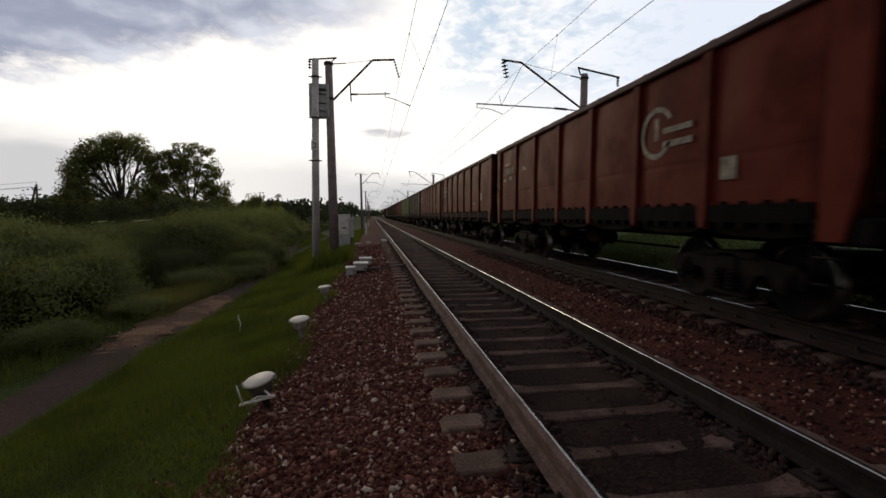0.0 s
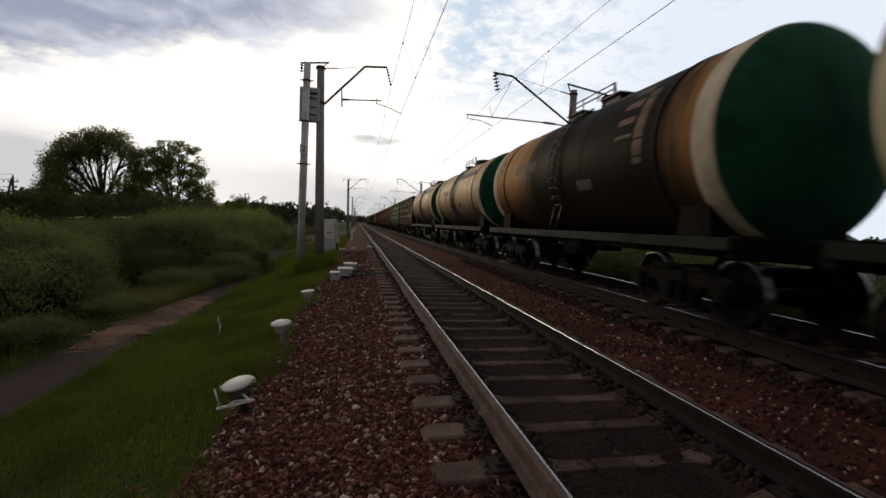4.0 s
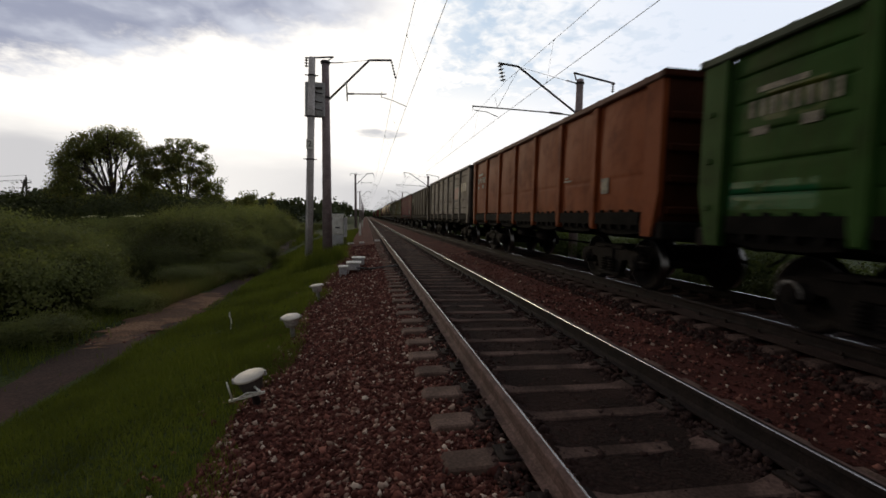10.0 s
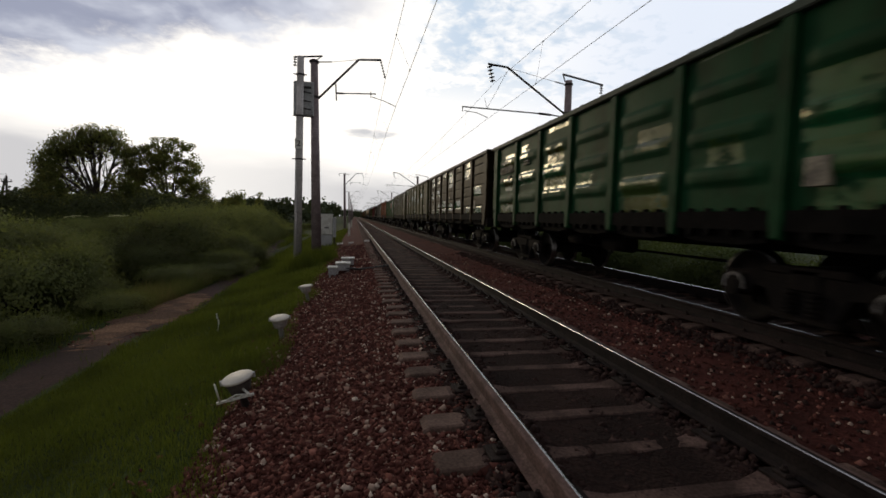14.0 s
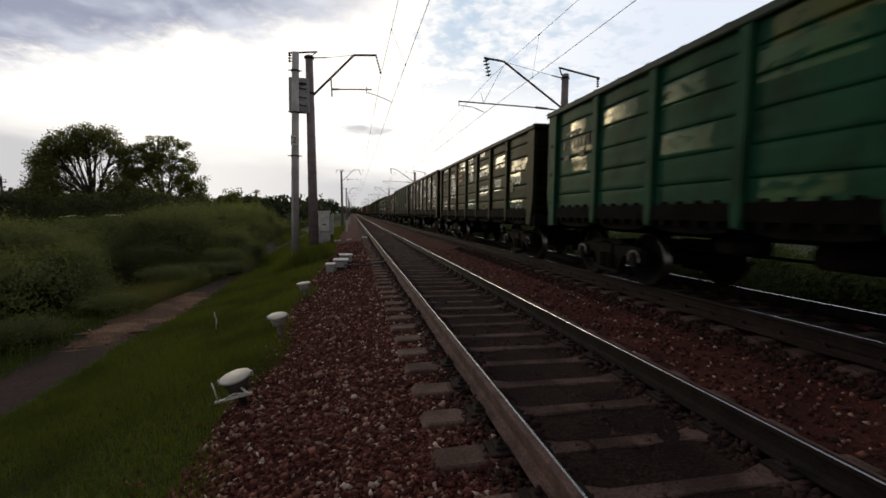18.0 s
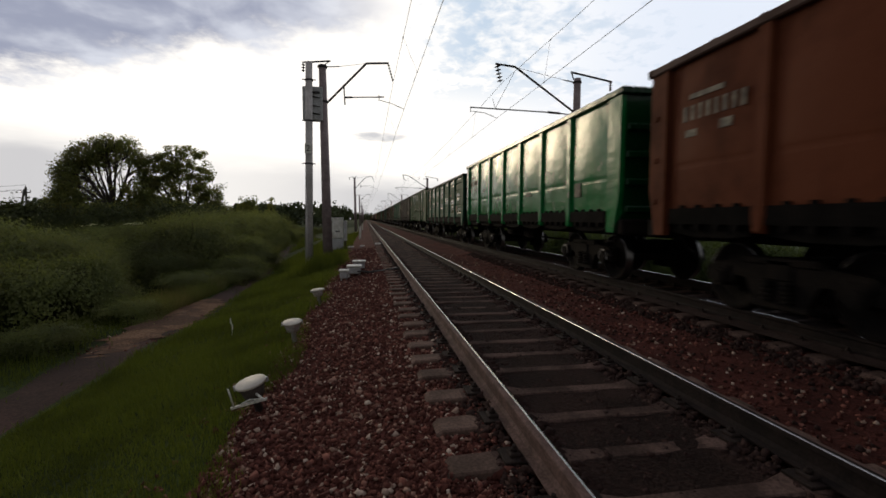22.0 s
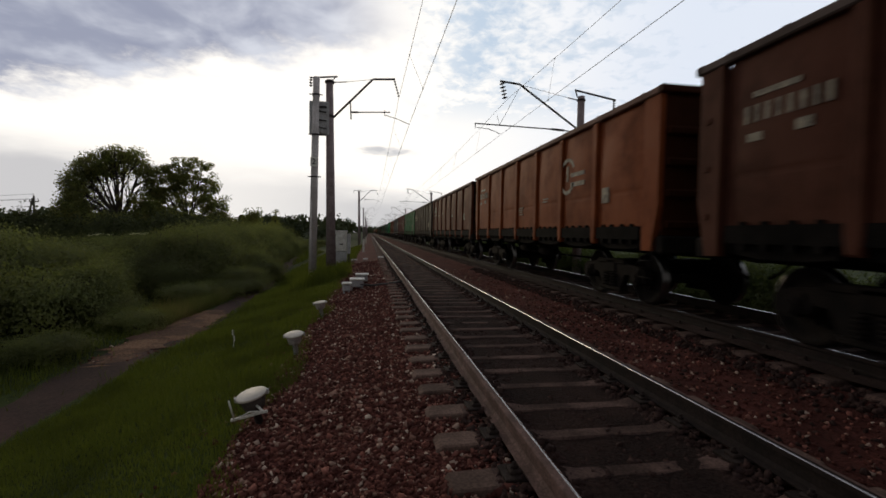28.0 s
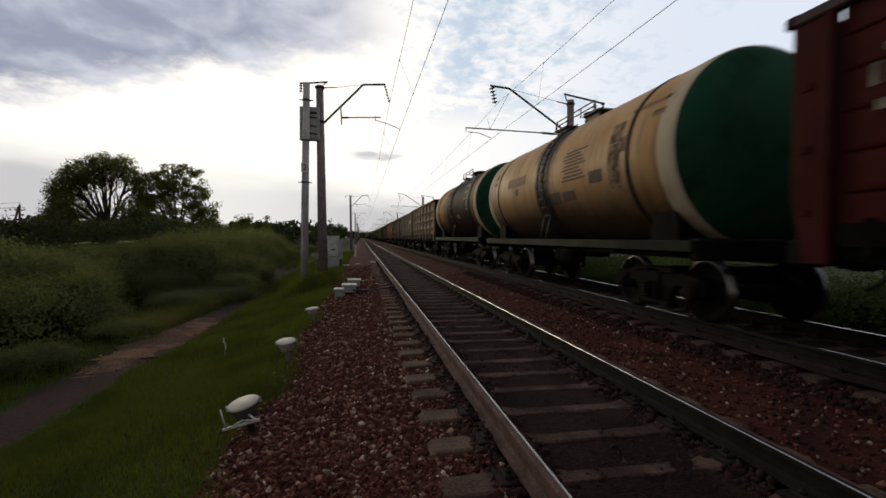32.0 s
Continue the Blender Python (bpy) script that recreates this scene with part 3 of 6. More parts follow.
def path_sheet():
    ys_p = np.arange(-8, 60, 0.3)
    u = np.linspace(-1, 1, 11)
    mid = path_mid(ys_p) + 0.06 * np.sin(ys_p * 0.53) + 0.05 * np.sin(ys_p * 1.1)
    half = 0.56 - 0.10 * np.clip((ys_p - 17) / 15, 0, 1) + 0.05 * np.sin(ys_p * 0.61 + 1) + 0.07 * np.sin(ys_p * 2.3)
    gx = mid[:, None] + u[None] * half[:, None]
    gy = np.repeat(ys_p[:, None], len(u), 1)
    gz = ground_z(gx, gy) + 0.028 * (1 - u[None] ** 4) - 0.01
    n = len(u)
    i = np.arange(len(ys_p) - 1)[:, None] * n + np.arange(n - 1)[None]
    me = raw_mesh("dirt_path", np.stack([gx, gy, gz], -1).reshape(-1, 3), np.stack([i, i + 1, i + n + 1, i + n], -1).reshape(-1, 4), PATH)
    me.polygons.foreach_set("use_smooth", np.ones(len(me.polygons), bool))
    return me


def earth_sheet():
    ys_p = np.arange(9.4, 16.0, 0.15)
    u = np.linspace(-1, 1, 11)
    mid = -5.05 + 0.03 * (ys_p - 8.6)
    half = 0.70 * np.sin(np.pi * (ys_p - 9.3) / 6.9).clip(0.03) ** 0.6 + 0.07 * np.sin(ys_p * 2.7) + 0.05 * np.sin(ys_p * 7.1)
    ragged = np.random.default_rng(3).normal(size=(len(ys_p), 1)) * 0.10
    gx = mid[:, None] + u[None] * half[:, None] + ragged * u[None]
    gy = np.repeat(ys_p[:, None], len(u), 1)
    gz = ground_z(gx, gy) + 0.06 * (1 - u[None] ** 2) * np.sin(np.pi * (ys_p - 9.3) / 6.9).clip(0.03)[:, None] + 0.016 + 0.02 * smooth_noise(gx * 6, gy * 5)
    n = len(u)
    i = np.arange(len(ys_p) - 1)[:, None] * n + np.arange(n - 1)[None]
    me = raw_mesh("bare_earth", np.stack([gx, gy, gz], -1).reshape(-1, 3), np.stack([i, i + 1, i + n + 1, i + n], -1).reshape(-1, 4), EARTH)
    me.polygons.foreach_set("use_smooth", np.ones(len(me.polygons), bool))
    return me


tagged(new("bare_earth", earth_sheet()), "patch of bare pale brown earth beside the footpath", "bare earth", kind="structure")
tagged(new("dirt_path", path_sheet()), "narrow trodden brown dirt footpath below the embankment", "footpath", kind="structure")


# ---------------- the train ----------------
def rail_profile():
    """Outline of a flat-bottomed rail: across, up (0 at the head's top); the running edge is at +x."""
    right = [(0.006, 0.0), (0.020, -0.0006), (0.028, -0.0025), (0.0335, -0.0065), (0.0350, -0.0092), (0.0375, -0.038), (0.012, -0.052), (0.009, -0.135), (0.030, -0.158), (0.075, -0.168), (0.075, -0.180)]
    left = [(-0.075, -0.180), (-0.075, -0.168), (-0.030, -0.158), (-0.009, -0.135), (-0.012, -0.052), (-0.0375, -0.038), (-0.0365, -0.012), (-0.028, -0.003), (-0.010, -0.0006)]
    return right + left


def rail_mesh(y0, y1, shiny):
    bm = bmesh.new()
    pts = rail_profile()
    ends = [[bm.verts.new((x, y, z)) for x, z in pts] for y in (y0, y1)]
    for i in range(len(pts)):
        j = (i + 1) % len(pts)
        f = bm.faces.new((ends[0][i], ends[0][j], ends[1][j], ends[1][i]))
        f.material_index = 0 if i in shiny else 2 if i < 11 else 1
    for e in ends:
        bm.faces.new(e).material_index = 1
    bmesh.ops.recalc_face_normals(bm, faces=bm.faces)
    return bm


HALF = 6.37                           # half the length of an open wagon's body


def panel_mesh(kind, width):
    """A side panel of an open wagon, seen from -x; its own middle at y = 0."""
    z0, z1 = 1.34, 3.53
    if kind == "lined":
        z0 = 1.12
    grooves = {"ridged": (0.17, 0.35, 0.53, 0.71, 0.87), "lined": (0.14, 0.29, 0.44, 0.58, 0.72, 0.86)}.get(kind, ())
    ny = 14
    ys_p = np.linspace(-width / 2, width / 2, ny)
    rows = [np.linspace(z0, z1, 24)] + [z0 + (z1 - z0) * (g + np.array([-0.014, -0.008, -0.003, 0.003, 0.008, 0.014])) for g in grooves]
    if kind not in ("ridged", "lined"):
        rows.append(np.linspace(z0, z1, 44))
    zs = np.unique(np.concatenate(rows).round(4))
    nz = len(zs)
    gy, gz = np.meshgrid(ys_p, zs)
    u = gy / (width / 2)
    v = (gz - z0) / (z1 - z0)
    off = 0.010 * smooth_noise(gy * 3.1, gz * 2.7, width) * (1 - u ** 2)
    if kind in ("ridged", "lined"):      # boards with dark grooves between
        for g in grooves:
            off -= 0.026 * np.exp(-((v - g) / 0.006) ** 2) * (np.abs(u) < 0.97)
            off += 0.010 * np.exp(-((v - g - 0.020) / 0.010) ** 2) * (np.abs(u) < 0.97)
        off += 0.012 * (1 - u ** 2)
    elif kind == "bulged":               # three long pressed swellings
        for g in (0.25, 0.50, 0.76):
            off += 0.055 * np.exp(-((v - g) / 0.050) ** 4) * np.clip((0.88 - np.abs(u)) / 0.16, 0, 1)
    else:                                # plain sheet, a weld half-way up, slightly swollen
        off += 0.035 * (1 - u ** 2) * np.sin(np.pi * v)
        off -= 0.012 * np.exp(-((v - 0.33) / 0.012) ** 2)
    front = np.stack([-1.44 - off, gy, gz], -1).reshape(-1, 3)
    back = np.array([(-1.40, y, z) for z in (z0, z1) for y in (-width / 2, width / 2)])
    i = np.arange(nz - 1)[:, None] * ny + np.arange(ny - 1)[None]
    faces = np.stack([i, i + ny, i + ny + 1, i + 1], -1).reshape(-1, 4)
    k = len(front)
    faces = np.concatenate([faces, [[k, k + 1, k + 3, k + 2]]])
    me = raw_mesh("side_panel", np.concatenate([front, back]), faces, PAINT)
    me.polygons.foreach_set("use_smooth", np.ones(len(me.polygons), bool))
    return me


def wheelset_mesh():
    bm = bmesh.new()
    r = 0.475
    prof = [(0.065, -1.06), (0.065, -0.90), (0.12, -0.89), (0.12, -0.86), (0.20, -0.845), (0.36, -0.80), (0.40, -0.868), (0.455, -0.870), (r, -0.862), (r + 0.003, -0.765), (r + 0.028, -0.752), (r + 0.026, -0.738), (0.42, -0.735), (0.36, -0.755), (0.13, -0.74), (0.085, -0.70)]
    mats = [0, 0, 0, 0, 0, 0, 0, 1, 1, 1, 0, 0, 0, 0, 0]
    prof = prof + [(a, -b) for a, b in prof[::-1]]
    lathe(bm, prof, "x", 28, mats + [0] + mats[::-1])
    for s in (-1, 1):
        for k in range(3):
            a = 2 * math.pi * k / 3
            rod(bm, (s * 0.89, 0.20 * math.cos(a), 0.20 * math.sin(a)), (s * 0.845, 0.20 * math.cos(a), 0.20 * math.sin(a)), 0.03, n=6)
    me = bpy.data.meshes.new("wheelset")
    bm.to_mesh(me)
    bm.free()
    me.materials.append(GRIME)
    me.materials.append(WHEEL_STEEL)
    return me


def side_frame_mesh():
    """The cast frame of a three-piece bogie, with its spring window and axle boxes."""
    bm = bmesh.new()
    top = [(-1.18, 0.40), (-1.18, 0.60), (-1.05, 0.68), (-0.62, 0.72), (-0.50, 0.80), (0.50, 0.80), (0.62, 0.72), (1.05, 0.68), (1.18, 0.60), (1.18, 0.40)]
    low = [(0.72, 0.40), (0.66, 0.52), (0.50, 0.50), (0.36, 0.24), (0.20, 0.17), (-0.20, 0.17), (-0.36, 0.24), (-0.50, 0.50), (-0.66, 0.52), (-0.72, 0.40)]
    extrude_outline(bm, top + low, -0.07, 0.07)
    box(bm, -0.10, 0.10, -0.52, 0.52, 0.70, 0.80, 0.02)
    box(bm, -0.10, 0.10, -0.40, 0.40, 0.16, 0.24, 0.02)
    for y in (-0.14, 0.14):
        for k in range(5):
            rod(bm, (-0.09, y, 0.26 + 0.055 * k), (-0.09, y, 0.295 + 0.055 * k), 0.075, n=10)
    for y in (-0.925, 0.925):
        rod(bm, (-0.13, y, 0.475), (0.10, y, 0.475), 0.135, n=14)
        rod(bm, (-0.155, y, 0.475), (-0.13, y, 0.475), 0.085, n=10)
        box(bm, -0.10, 0.10, y - 0.17, y + 0.17, 0.52, 0.66, 0.03)
    me = bpy.data.meshes.new("side_frame")
    bm.to_mesh(me)
    bm.free()
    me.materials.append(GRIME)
    return me


def bolster_mesh():
    bm = bmesh.new()
    box(bm, -1.12, 1.12, -0.20, 0.20, 0.50, 0.80, 0.04)
    rod(bm, (0, 0, 0.78), (0, 0, 0.92), 0.20, n=16)
    for s in (-1, 1):
        box(bm, -0.92, 0.92, s * 0.56 - 0.06, s * 0.56 + 0.06, 0.40, 0.52, 0.02)     # brake beams
        for x in (-0.79, 0.79):
            box(bm, x - 0.06, x + 0.06, s * 0.44 - 0.04, s * 0.44 + 0.04, 0.30, 0.62, 0.02)
    me = bpy.data.meshes.new("bolster")
    bm.to_mesh(me)
    bm.free()
    me.materials.append(GRIME)
    return me


def coupler_mesh():
    bm = bmesh.new()
    box(bm, -0.10, 0.10, 0.0, 0.34, -0.13, 0.13, 0.03)
    box(bm, -0.22, 0.16, 0.30, 0.50, -0.16, 0.16, 0.05)
    box(bm, -0.24, -0.12, 0.44, 0.60, -0.14, 0.14, 0.03)
    box(bm, 0.06, 0.20, 0.44, 0.56, -0.14, 0.14, 0.03)
    bent(bm, [(0.34, 0.0, 0.02), (0.36, 0.22, -0.06), (0.30, 0.40, -0.30), (0.20, 0.52, -0.42)], 0.028, 6)     # air hose
    me = bpy.data.meshes.new("coupler")
    bm.to_mesh(me)
    bm.free()
    me.materials.append(GRIME)
    return me


def glint_frame_mesh(source):
    """The same frame with axle-box arches whose glint is put in as pale colour."""
    bm = bmesh.new()
    bm.from_mesh(source)
    for y in (-0.925, 0.925):
        arch = [(y + 0.155 * math.cos(a), 0.475 + 0.155 * math.sin(a)) for a in np.linspace(-0.25, math.pi + 0.25, 13)]
        for (y0, z0), (y1, z1) in zip(arch, arch[1:]):
            rod(bm, (-0.12, y0, z0), (-0.12, y1, z1), 0.019, n=6, mat=1)
    me = bpy.data.meshes.new("side_frame")
    bm.to_mesh(me)
    bm.free()
    me.materials.append(GRIME)
    me.materials.append(AXLE_GLINT)
    return me


WHEELSET, SIDE_FRAME, BOLSTER, COUPLER = wheelset_mesh(), side_frame_mesh(), bolster_mesh(), coupler_mesh()
GLINT_FRAME = glint_frame_mesh(SIDE_FRAME)
TURN_BACK = pose(0, 0, 0, 0, 0, 180)


def add_running_gear(wagon, bogie_y, end_y, frame_mesh):
    for s in (1, -1):
        bogie = part("bogie", BOLSTER, None, wagon, "soot-covered cast three-piece bogie", (0, s * bogie_y, 0))
        part("side_frame", frame_mesh, None, bogie, at=(-1.02, 0, 0))
        part("side_frame", frame_mesh, None, bogie, at=pose(1.02, 0, 0, 0, 0, 180))
        for q in (1, -1):
            part("front_wheelset" if q > 0 else "rear_wheelset", WHEELSET, None, bogie, at=(0, q * 0.925, 0.475))
        part("coupler", COUPLER, None, wagon, at=pose(0, s * end_y, 1.05, 0, 0, 0 if s > 0 else 180))


def gondola(kind, mat):
    """An open wagon with seven panels a side; y runs along the train and its front is at +y."""
    w = thing("open_wagon", "open freight wagon", "railway wagon")
    n, corner = 7, 0.42
    inner = 2 * (HALF - corner)
    step = inner / n
    panel = panel_mesh("smooth" if kind == "braced" else kind, step - 0.12)
    panel.materials[0] = mat
    bm = bmesh.new()                       # hat-section upright, tapered at its foot
    extrude_outline(bm, [(-0.10, 3.54), (0.10, 3.54), (0.10, 1.32), (0.07, 1.10), (-0.07, 1.10), (-0.10, 1.32)], -1.515, -1.40)
    bmesh.ops.bevel(bm, geom=[e for e in bm.edges if all(v.co.x < -1.5 for v in e.verts)], offset=0.025, segments=1, affect="EDGES")
    post = bpy.data.meshes.new("post")
    bm.to_mesh(post)
    bm.free()
    post.materials.append(mat)
    bm = bmesh.new()                       # flat plate at the body's corner, cut away below
    extrude_outline(bm, [(-corner, 3.54), (0, 3.54), (0, 1.75), (-0.12, 1.20), (-0.16, 1.02), (-corner, 1.02)], -1.495, -1.40)
    box(bm, -1.52, -1.40, -corner, -corner + 0.07, 1.02, 3.54, 0.01)
    for z in (1.55, 2.2, 2.85):
        box(bm, -1.515, -1.49, -0.20, -0.12, z - 0.04, z + 0.04, 0.008)
    corner_post = bpy.data.meshes.new("corner_post")
    bm.to_mesh(corner_post)
    bm.free()
    corner_post.materials.append(mat)
    bm = bmesh.new()
    extrude_outline(bm, [(-corner, 3.54), (0, 3.54), (0, 1.75), (-0.12, 1.20), (-0.16, 1.02), (-corner, 1.02)], 1.40, 1.495)
    corner_other = bpy.data.meshes.new("corner_post")
    bm.to_mesh(corner_other)
    bm.free()
    corner_other.materials.append(mat)
    bm = bmesh.new()
    box(bm, -1.53, -1.38, -HALF, HALF, 3.53, 3.65, 0.02)
    for y in np.linspace(-HALF + 0.5, HALF - 0.5, 16):
        box(bm, -1.50, -1.42, y - 0.05, y + 0.05, 3.645, 3.67, 0.005)
    rim = bpy.data.meshes.new("top_rim")
    bm.to_mesh(rim)
    bm.free()
    rim.materials.append(mat)
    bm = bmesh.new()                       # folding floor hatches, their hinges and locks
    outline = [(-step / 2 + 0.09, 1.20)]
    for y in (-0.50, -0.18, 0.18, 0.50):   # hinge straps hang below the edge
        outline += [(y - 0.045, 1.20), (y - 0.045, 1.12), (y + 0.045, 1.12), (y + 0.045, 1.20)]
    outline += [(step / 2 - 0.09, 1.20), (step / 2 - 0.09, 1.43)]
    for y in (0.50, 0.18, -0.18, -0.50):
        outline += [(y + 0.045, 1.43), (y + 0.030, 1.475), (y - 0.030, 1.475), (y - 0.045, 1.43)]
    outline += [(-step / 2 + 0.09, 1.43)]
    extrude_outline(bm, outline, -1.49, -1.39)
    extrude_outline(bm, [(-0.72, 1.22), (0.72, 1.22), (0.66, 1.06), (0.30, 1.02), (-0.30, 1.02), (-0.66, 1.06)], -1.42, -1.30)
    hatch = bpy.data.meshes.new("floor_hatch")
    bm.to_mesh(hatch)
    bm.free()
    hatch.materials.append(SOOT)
    for side in (Matrix(), TURN_BACK):
        for i in range(n):
            y = -HALF + corner + step * (i + 0.5)
            part("side_panel", panel, None, w, at=side @ Matrix.Translation((0, y, 0)))
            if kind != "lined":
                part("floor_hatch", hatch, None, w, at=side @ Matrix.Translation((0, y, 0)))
            if i:
                part("post", post, None, w, at=side @ Matrix.Translation((0, y - step / 2, 0)))
        part("top_rim", rim, None, w, at=side)
    if kind == "braced":                   # a strut from the corner's foot up to the first upright, at both ends
        for s in (1, -1):
            bm = bmesh.new()
            y0, y1 = s * (HALF - corner + 0.02), s * (HALF - corner - step + 0.12)
            extrude_outline(bm, [(y0, 3.50), (y0 - s * 0.15, 3.50), (y1, 1.36), (y1 + s * 0.15, 1.36)][::s], -1.53, -1.45)
            part("diagonal_strut", bm, mat, w)
    part("corner_post", corner_post, None, w, at=(0, HALF, 0))
    part("corner_post", corner_other, None, w, at=(0, HALF, 0))
    part("corner_post", corner_post, None, w, at=pose(0, -HALF, 0, 0, 0, 180))
    part("corner_post", corner_other, None, w, at=pose(0, -HALF, 0, 0, 0, 180))
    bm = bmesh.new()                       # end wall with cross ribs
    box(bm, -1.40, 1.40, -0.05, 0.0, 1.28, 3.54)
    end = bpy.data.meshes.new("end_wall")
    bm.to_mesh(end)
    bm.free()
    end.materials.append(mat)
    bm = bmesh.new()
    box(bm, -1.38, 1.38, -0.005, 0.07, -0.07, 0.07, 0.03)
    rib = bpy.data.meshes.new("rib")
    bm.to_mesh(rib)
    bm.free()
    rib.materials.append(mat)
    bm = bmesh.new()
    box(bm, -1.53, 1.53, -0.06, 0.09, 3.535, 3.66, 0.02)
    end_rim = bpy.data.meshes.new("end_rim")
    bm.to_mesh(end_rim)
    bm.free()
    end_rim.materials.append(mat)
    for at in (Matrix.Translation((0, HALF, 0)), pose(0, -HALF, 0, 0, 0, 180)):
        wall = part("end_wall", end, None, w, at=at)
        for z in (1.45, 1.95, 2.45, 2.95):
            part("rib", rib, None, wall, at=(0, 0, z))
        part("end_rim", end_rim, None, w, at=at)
    bm = bmesh.new()
    box(bm, -1.40, 1.40, -HALF + 0.05, HALF - 0.05, 1.28, 1.36)
    box(bm, -0.22, 0.22, -HALF, HALF, 0.90, 1.28, 0.02)
    for y in np.linspace(-5.9, 5.9, 8):
        box(bm, -1.36, 1.36, y - 0.07, y + 0.07, 1.06, 1.28, 0.02)
    for s in (-1, 1):
        box(bm, -1.45, 1.45, s * (HALF - 0.02) - 0.10, s * (HALF - 0.02) + 0.10, 0.98, 1.27, 0.03)
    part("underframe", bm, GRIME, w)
    bm = bmesh.new()
    rod(bm, (-0.75, -0.5, 0.82), (-0.75, 0.35, 0.82), 0.16, n=14)
    rod(bm, (-0.95, 0.9, 0.86), (-0.95, 1.6, 0.86), 0.12, n=12)
    bent(bm, [(-1.05, -3.0, 1.02), (-1.05, -0.6, 0.98), (-1.05, 3.0, 1.02)], 0.022, 6)
    bent(bm, [(-0.4, -2.9, 0.70), (-0.4, 2.9, 0.70)], 0.025, 6)
    part("brake_gear", bm, GRIME, w)
    bm = bmesh.new()
    for y in (-0.17, 0.17):
        rod(bm, (-1.47, y, 0.55), (-1.47, y, 1.25), 0.014, n=6)
    for z in (0.57, 0.85, 1.12):
        rod(bm, (-1.47, -0.17, z), (-1.47, 0.17, z), 0.014, n=6)
    step_me = bpy.data.meshes.new("step_ladder")
    bm.to_mesh(step_me)
    bm.free()
    step_me.materials.append(GRIME)
    part("step_ladder", step_me, None, w, at=(0, -HALF + 0.30, 0))
    part("step_ladder", step_me, None, w, at=pose(0, HALF - 0.30, 0, 0, 0, 180))
    add_running_gear(w, 4.30, HALF - 0.05, GLINT_FRAME if mat is not PAINT else SIDE_FRAME)
    return w


def tank_wagon(mat):
    w = thing("tank_wagon", "tank wagon", "tank wagon")
    r, zc, half = 1.55, 2.70, 4.86
    bm = bmesh.new()
    lathe(bm, [(r, y) for y in np.linspace(-half, half, 13)], "y", 64)
    bmesh.ops.delete(bm, geom=[f for f in bm.faces if len(f.verts) > 4], context="FACES_ONLY")
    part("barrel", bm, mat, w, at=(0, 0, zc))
    head_prof = [(r * math.cos(a), 0.52 * math.sin(a)) for a in np.linspace(0, math.pi / 2 * 0.97, 10)]
    bm = bmesh.new()
    lathe(bm, head_prof, "y", 64)
    head = bpy.data.meshes.new("head")
    bm.to_mesh(head)
    bm.free()
    head.materials.append(PAINT)
    bm = bmesh.new()
    lathe(bm, [(r + 0.004, -0.30), (r + 0.006, -0.02), (r + 0.004, 0.03), (r - 0.02, 0.09)], "y", 64)
    bmesh.ops.delete(bm, geom=[f for f in bm.faces if len(f.verts) > 4], context="FACES_ONLY")
    ring = bpy.data.meshes.new("ring")
    bm.to_mesh(ring)
    bm.free()
    ring.materials.append(PAINT)
    for s in (1, -1):
        at = pose(0, s * half, zc, 0, 0, 0 if s > 0 else 180)
        h = part("head", head, None, w, at=at)
        part("ring", ring, None, h)
    bm = bmesh.new()
    lathe(bm, [(r + 0.002, -0.05), (r + 0.016, -0.05), (r + 0.016, 0.05), (r + 0.002, 0.05)], "y", 64)
    bmesh.ops.delete(bm, geom=[f for f in bm.faces if len(f.verts) > 4], context="FACES_ONLY")
    band = bpy.data.meshes.new("band")
    bm.to_mesh(band)
    bm.free()
    band.materials.append(mat)
    for y in (-3.75, 3.75):
        part("band", band, None, w, at=(0, y, zc))
    for y in (-1.30, 1.30):
        bm = bmesh.new()
        lathe(bm, [(r + 0.001, y - 0.012), (r + 0.007, y), (r + 0.001, y + 0.012)], "y", 64)
        bmesh.ops.delete(bm, geom=[f for f in bm.faces if len(f.verts) > 4], context="FACES_ONLY")
        part("weld_seam", bm, mat, w, at=(0, 0, zc))
    bm = bmesh.new()
    lathe(bm, [(0.36, zc + r - 0.03), (0.36, zc + r + 0.20), (0.40, zc + r + 0.21), (0.40, zc + r + 0.26), (0.20, zc + r + 0.31)], "z", 20)
    part("filling_dome", bm, GRIME, w)
    for y in (0.85, -0.85):
        bm = bmesh.new()
        box(bm, -0.70, 0.70, y - 0.40, y + 0.40, zc + r + 0.0, zc + r + 0.035)
        for x in (-0.6, 0.6):
            box(bm, x - 0.03, x + 0.03, y - 0.3, y + 0.3, zc + r - 0.26, zc + r + 0.01)
        part("walkway", bm, DARK_IRON, w)
    for x in (-0.70, 0.70):
        bm = bmesh.new()
        for z in (0.13, 0.25):
            bent(bm, [(x, -1.12, zc + r + 0.02), (x, -1.05, zc + r + z), (x, 1.05, zc + r + z), (x, 1.12, zc + r + 0.02)], 0.016, 6)
        for y in (-1.02, -0.36, 0.36, 1.02):
            rod(bm, (x, y, zc + r + 0.02), (x, y, zc + r + 0.25), 0.016, n=6)
        part("handrail", bm, DARK_IRON, w)
    bm = bmesh.new()
    curve = [(-(r + 0.06) * math.cos(a), zc + (r + 0.06) * math.sin(a)) for a in np.linspace(-0.55, 1.12, 13)]
    for y in (-0.19, 0.19):
        bent(bm, [(x, y, z) for x, z in curve], 0.020, 6)
        rod(bm, (curve[0][0], y, curve[0][1]), (-1.50, y, 1.28), 0.020, n=6)
    ladder = part("ladder", bm, DARK_IRON, w)
    bm = bmesh.new()
    rod(bm, (0, -0.19, 0), (0, 0.19, 0), 0.016, n=6)
    rung = bpy.data.meshes.new("rung")
    bm.to_mesh(rung)
    bm.free()
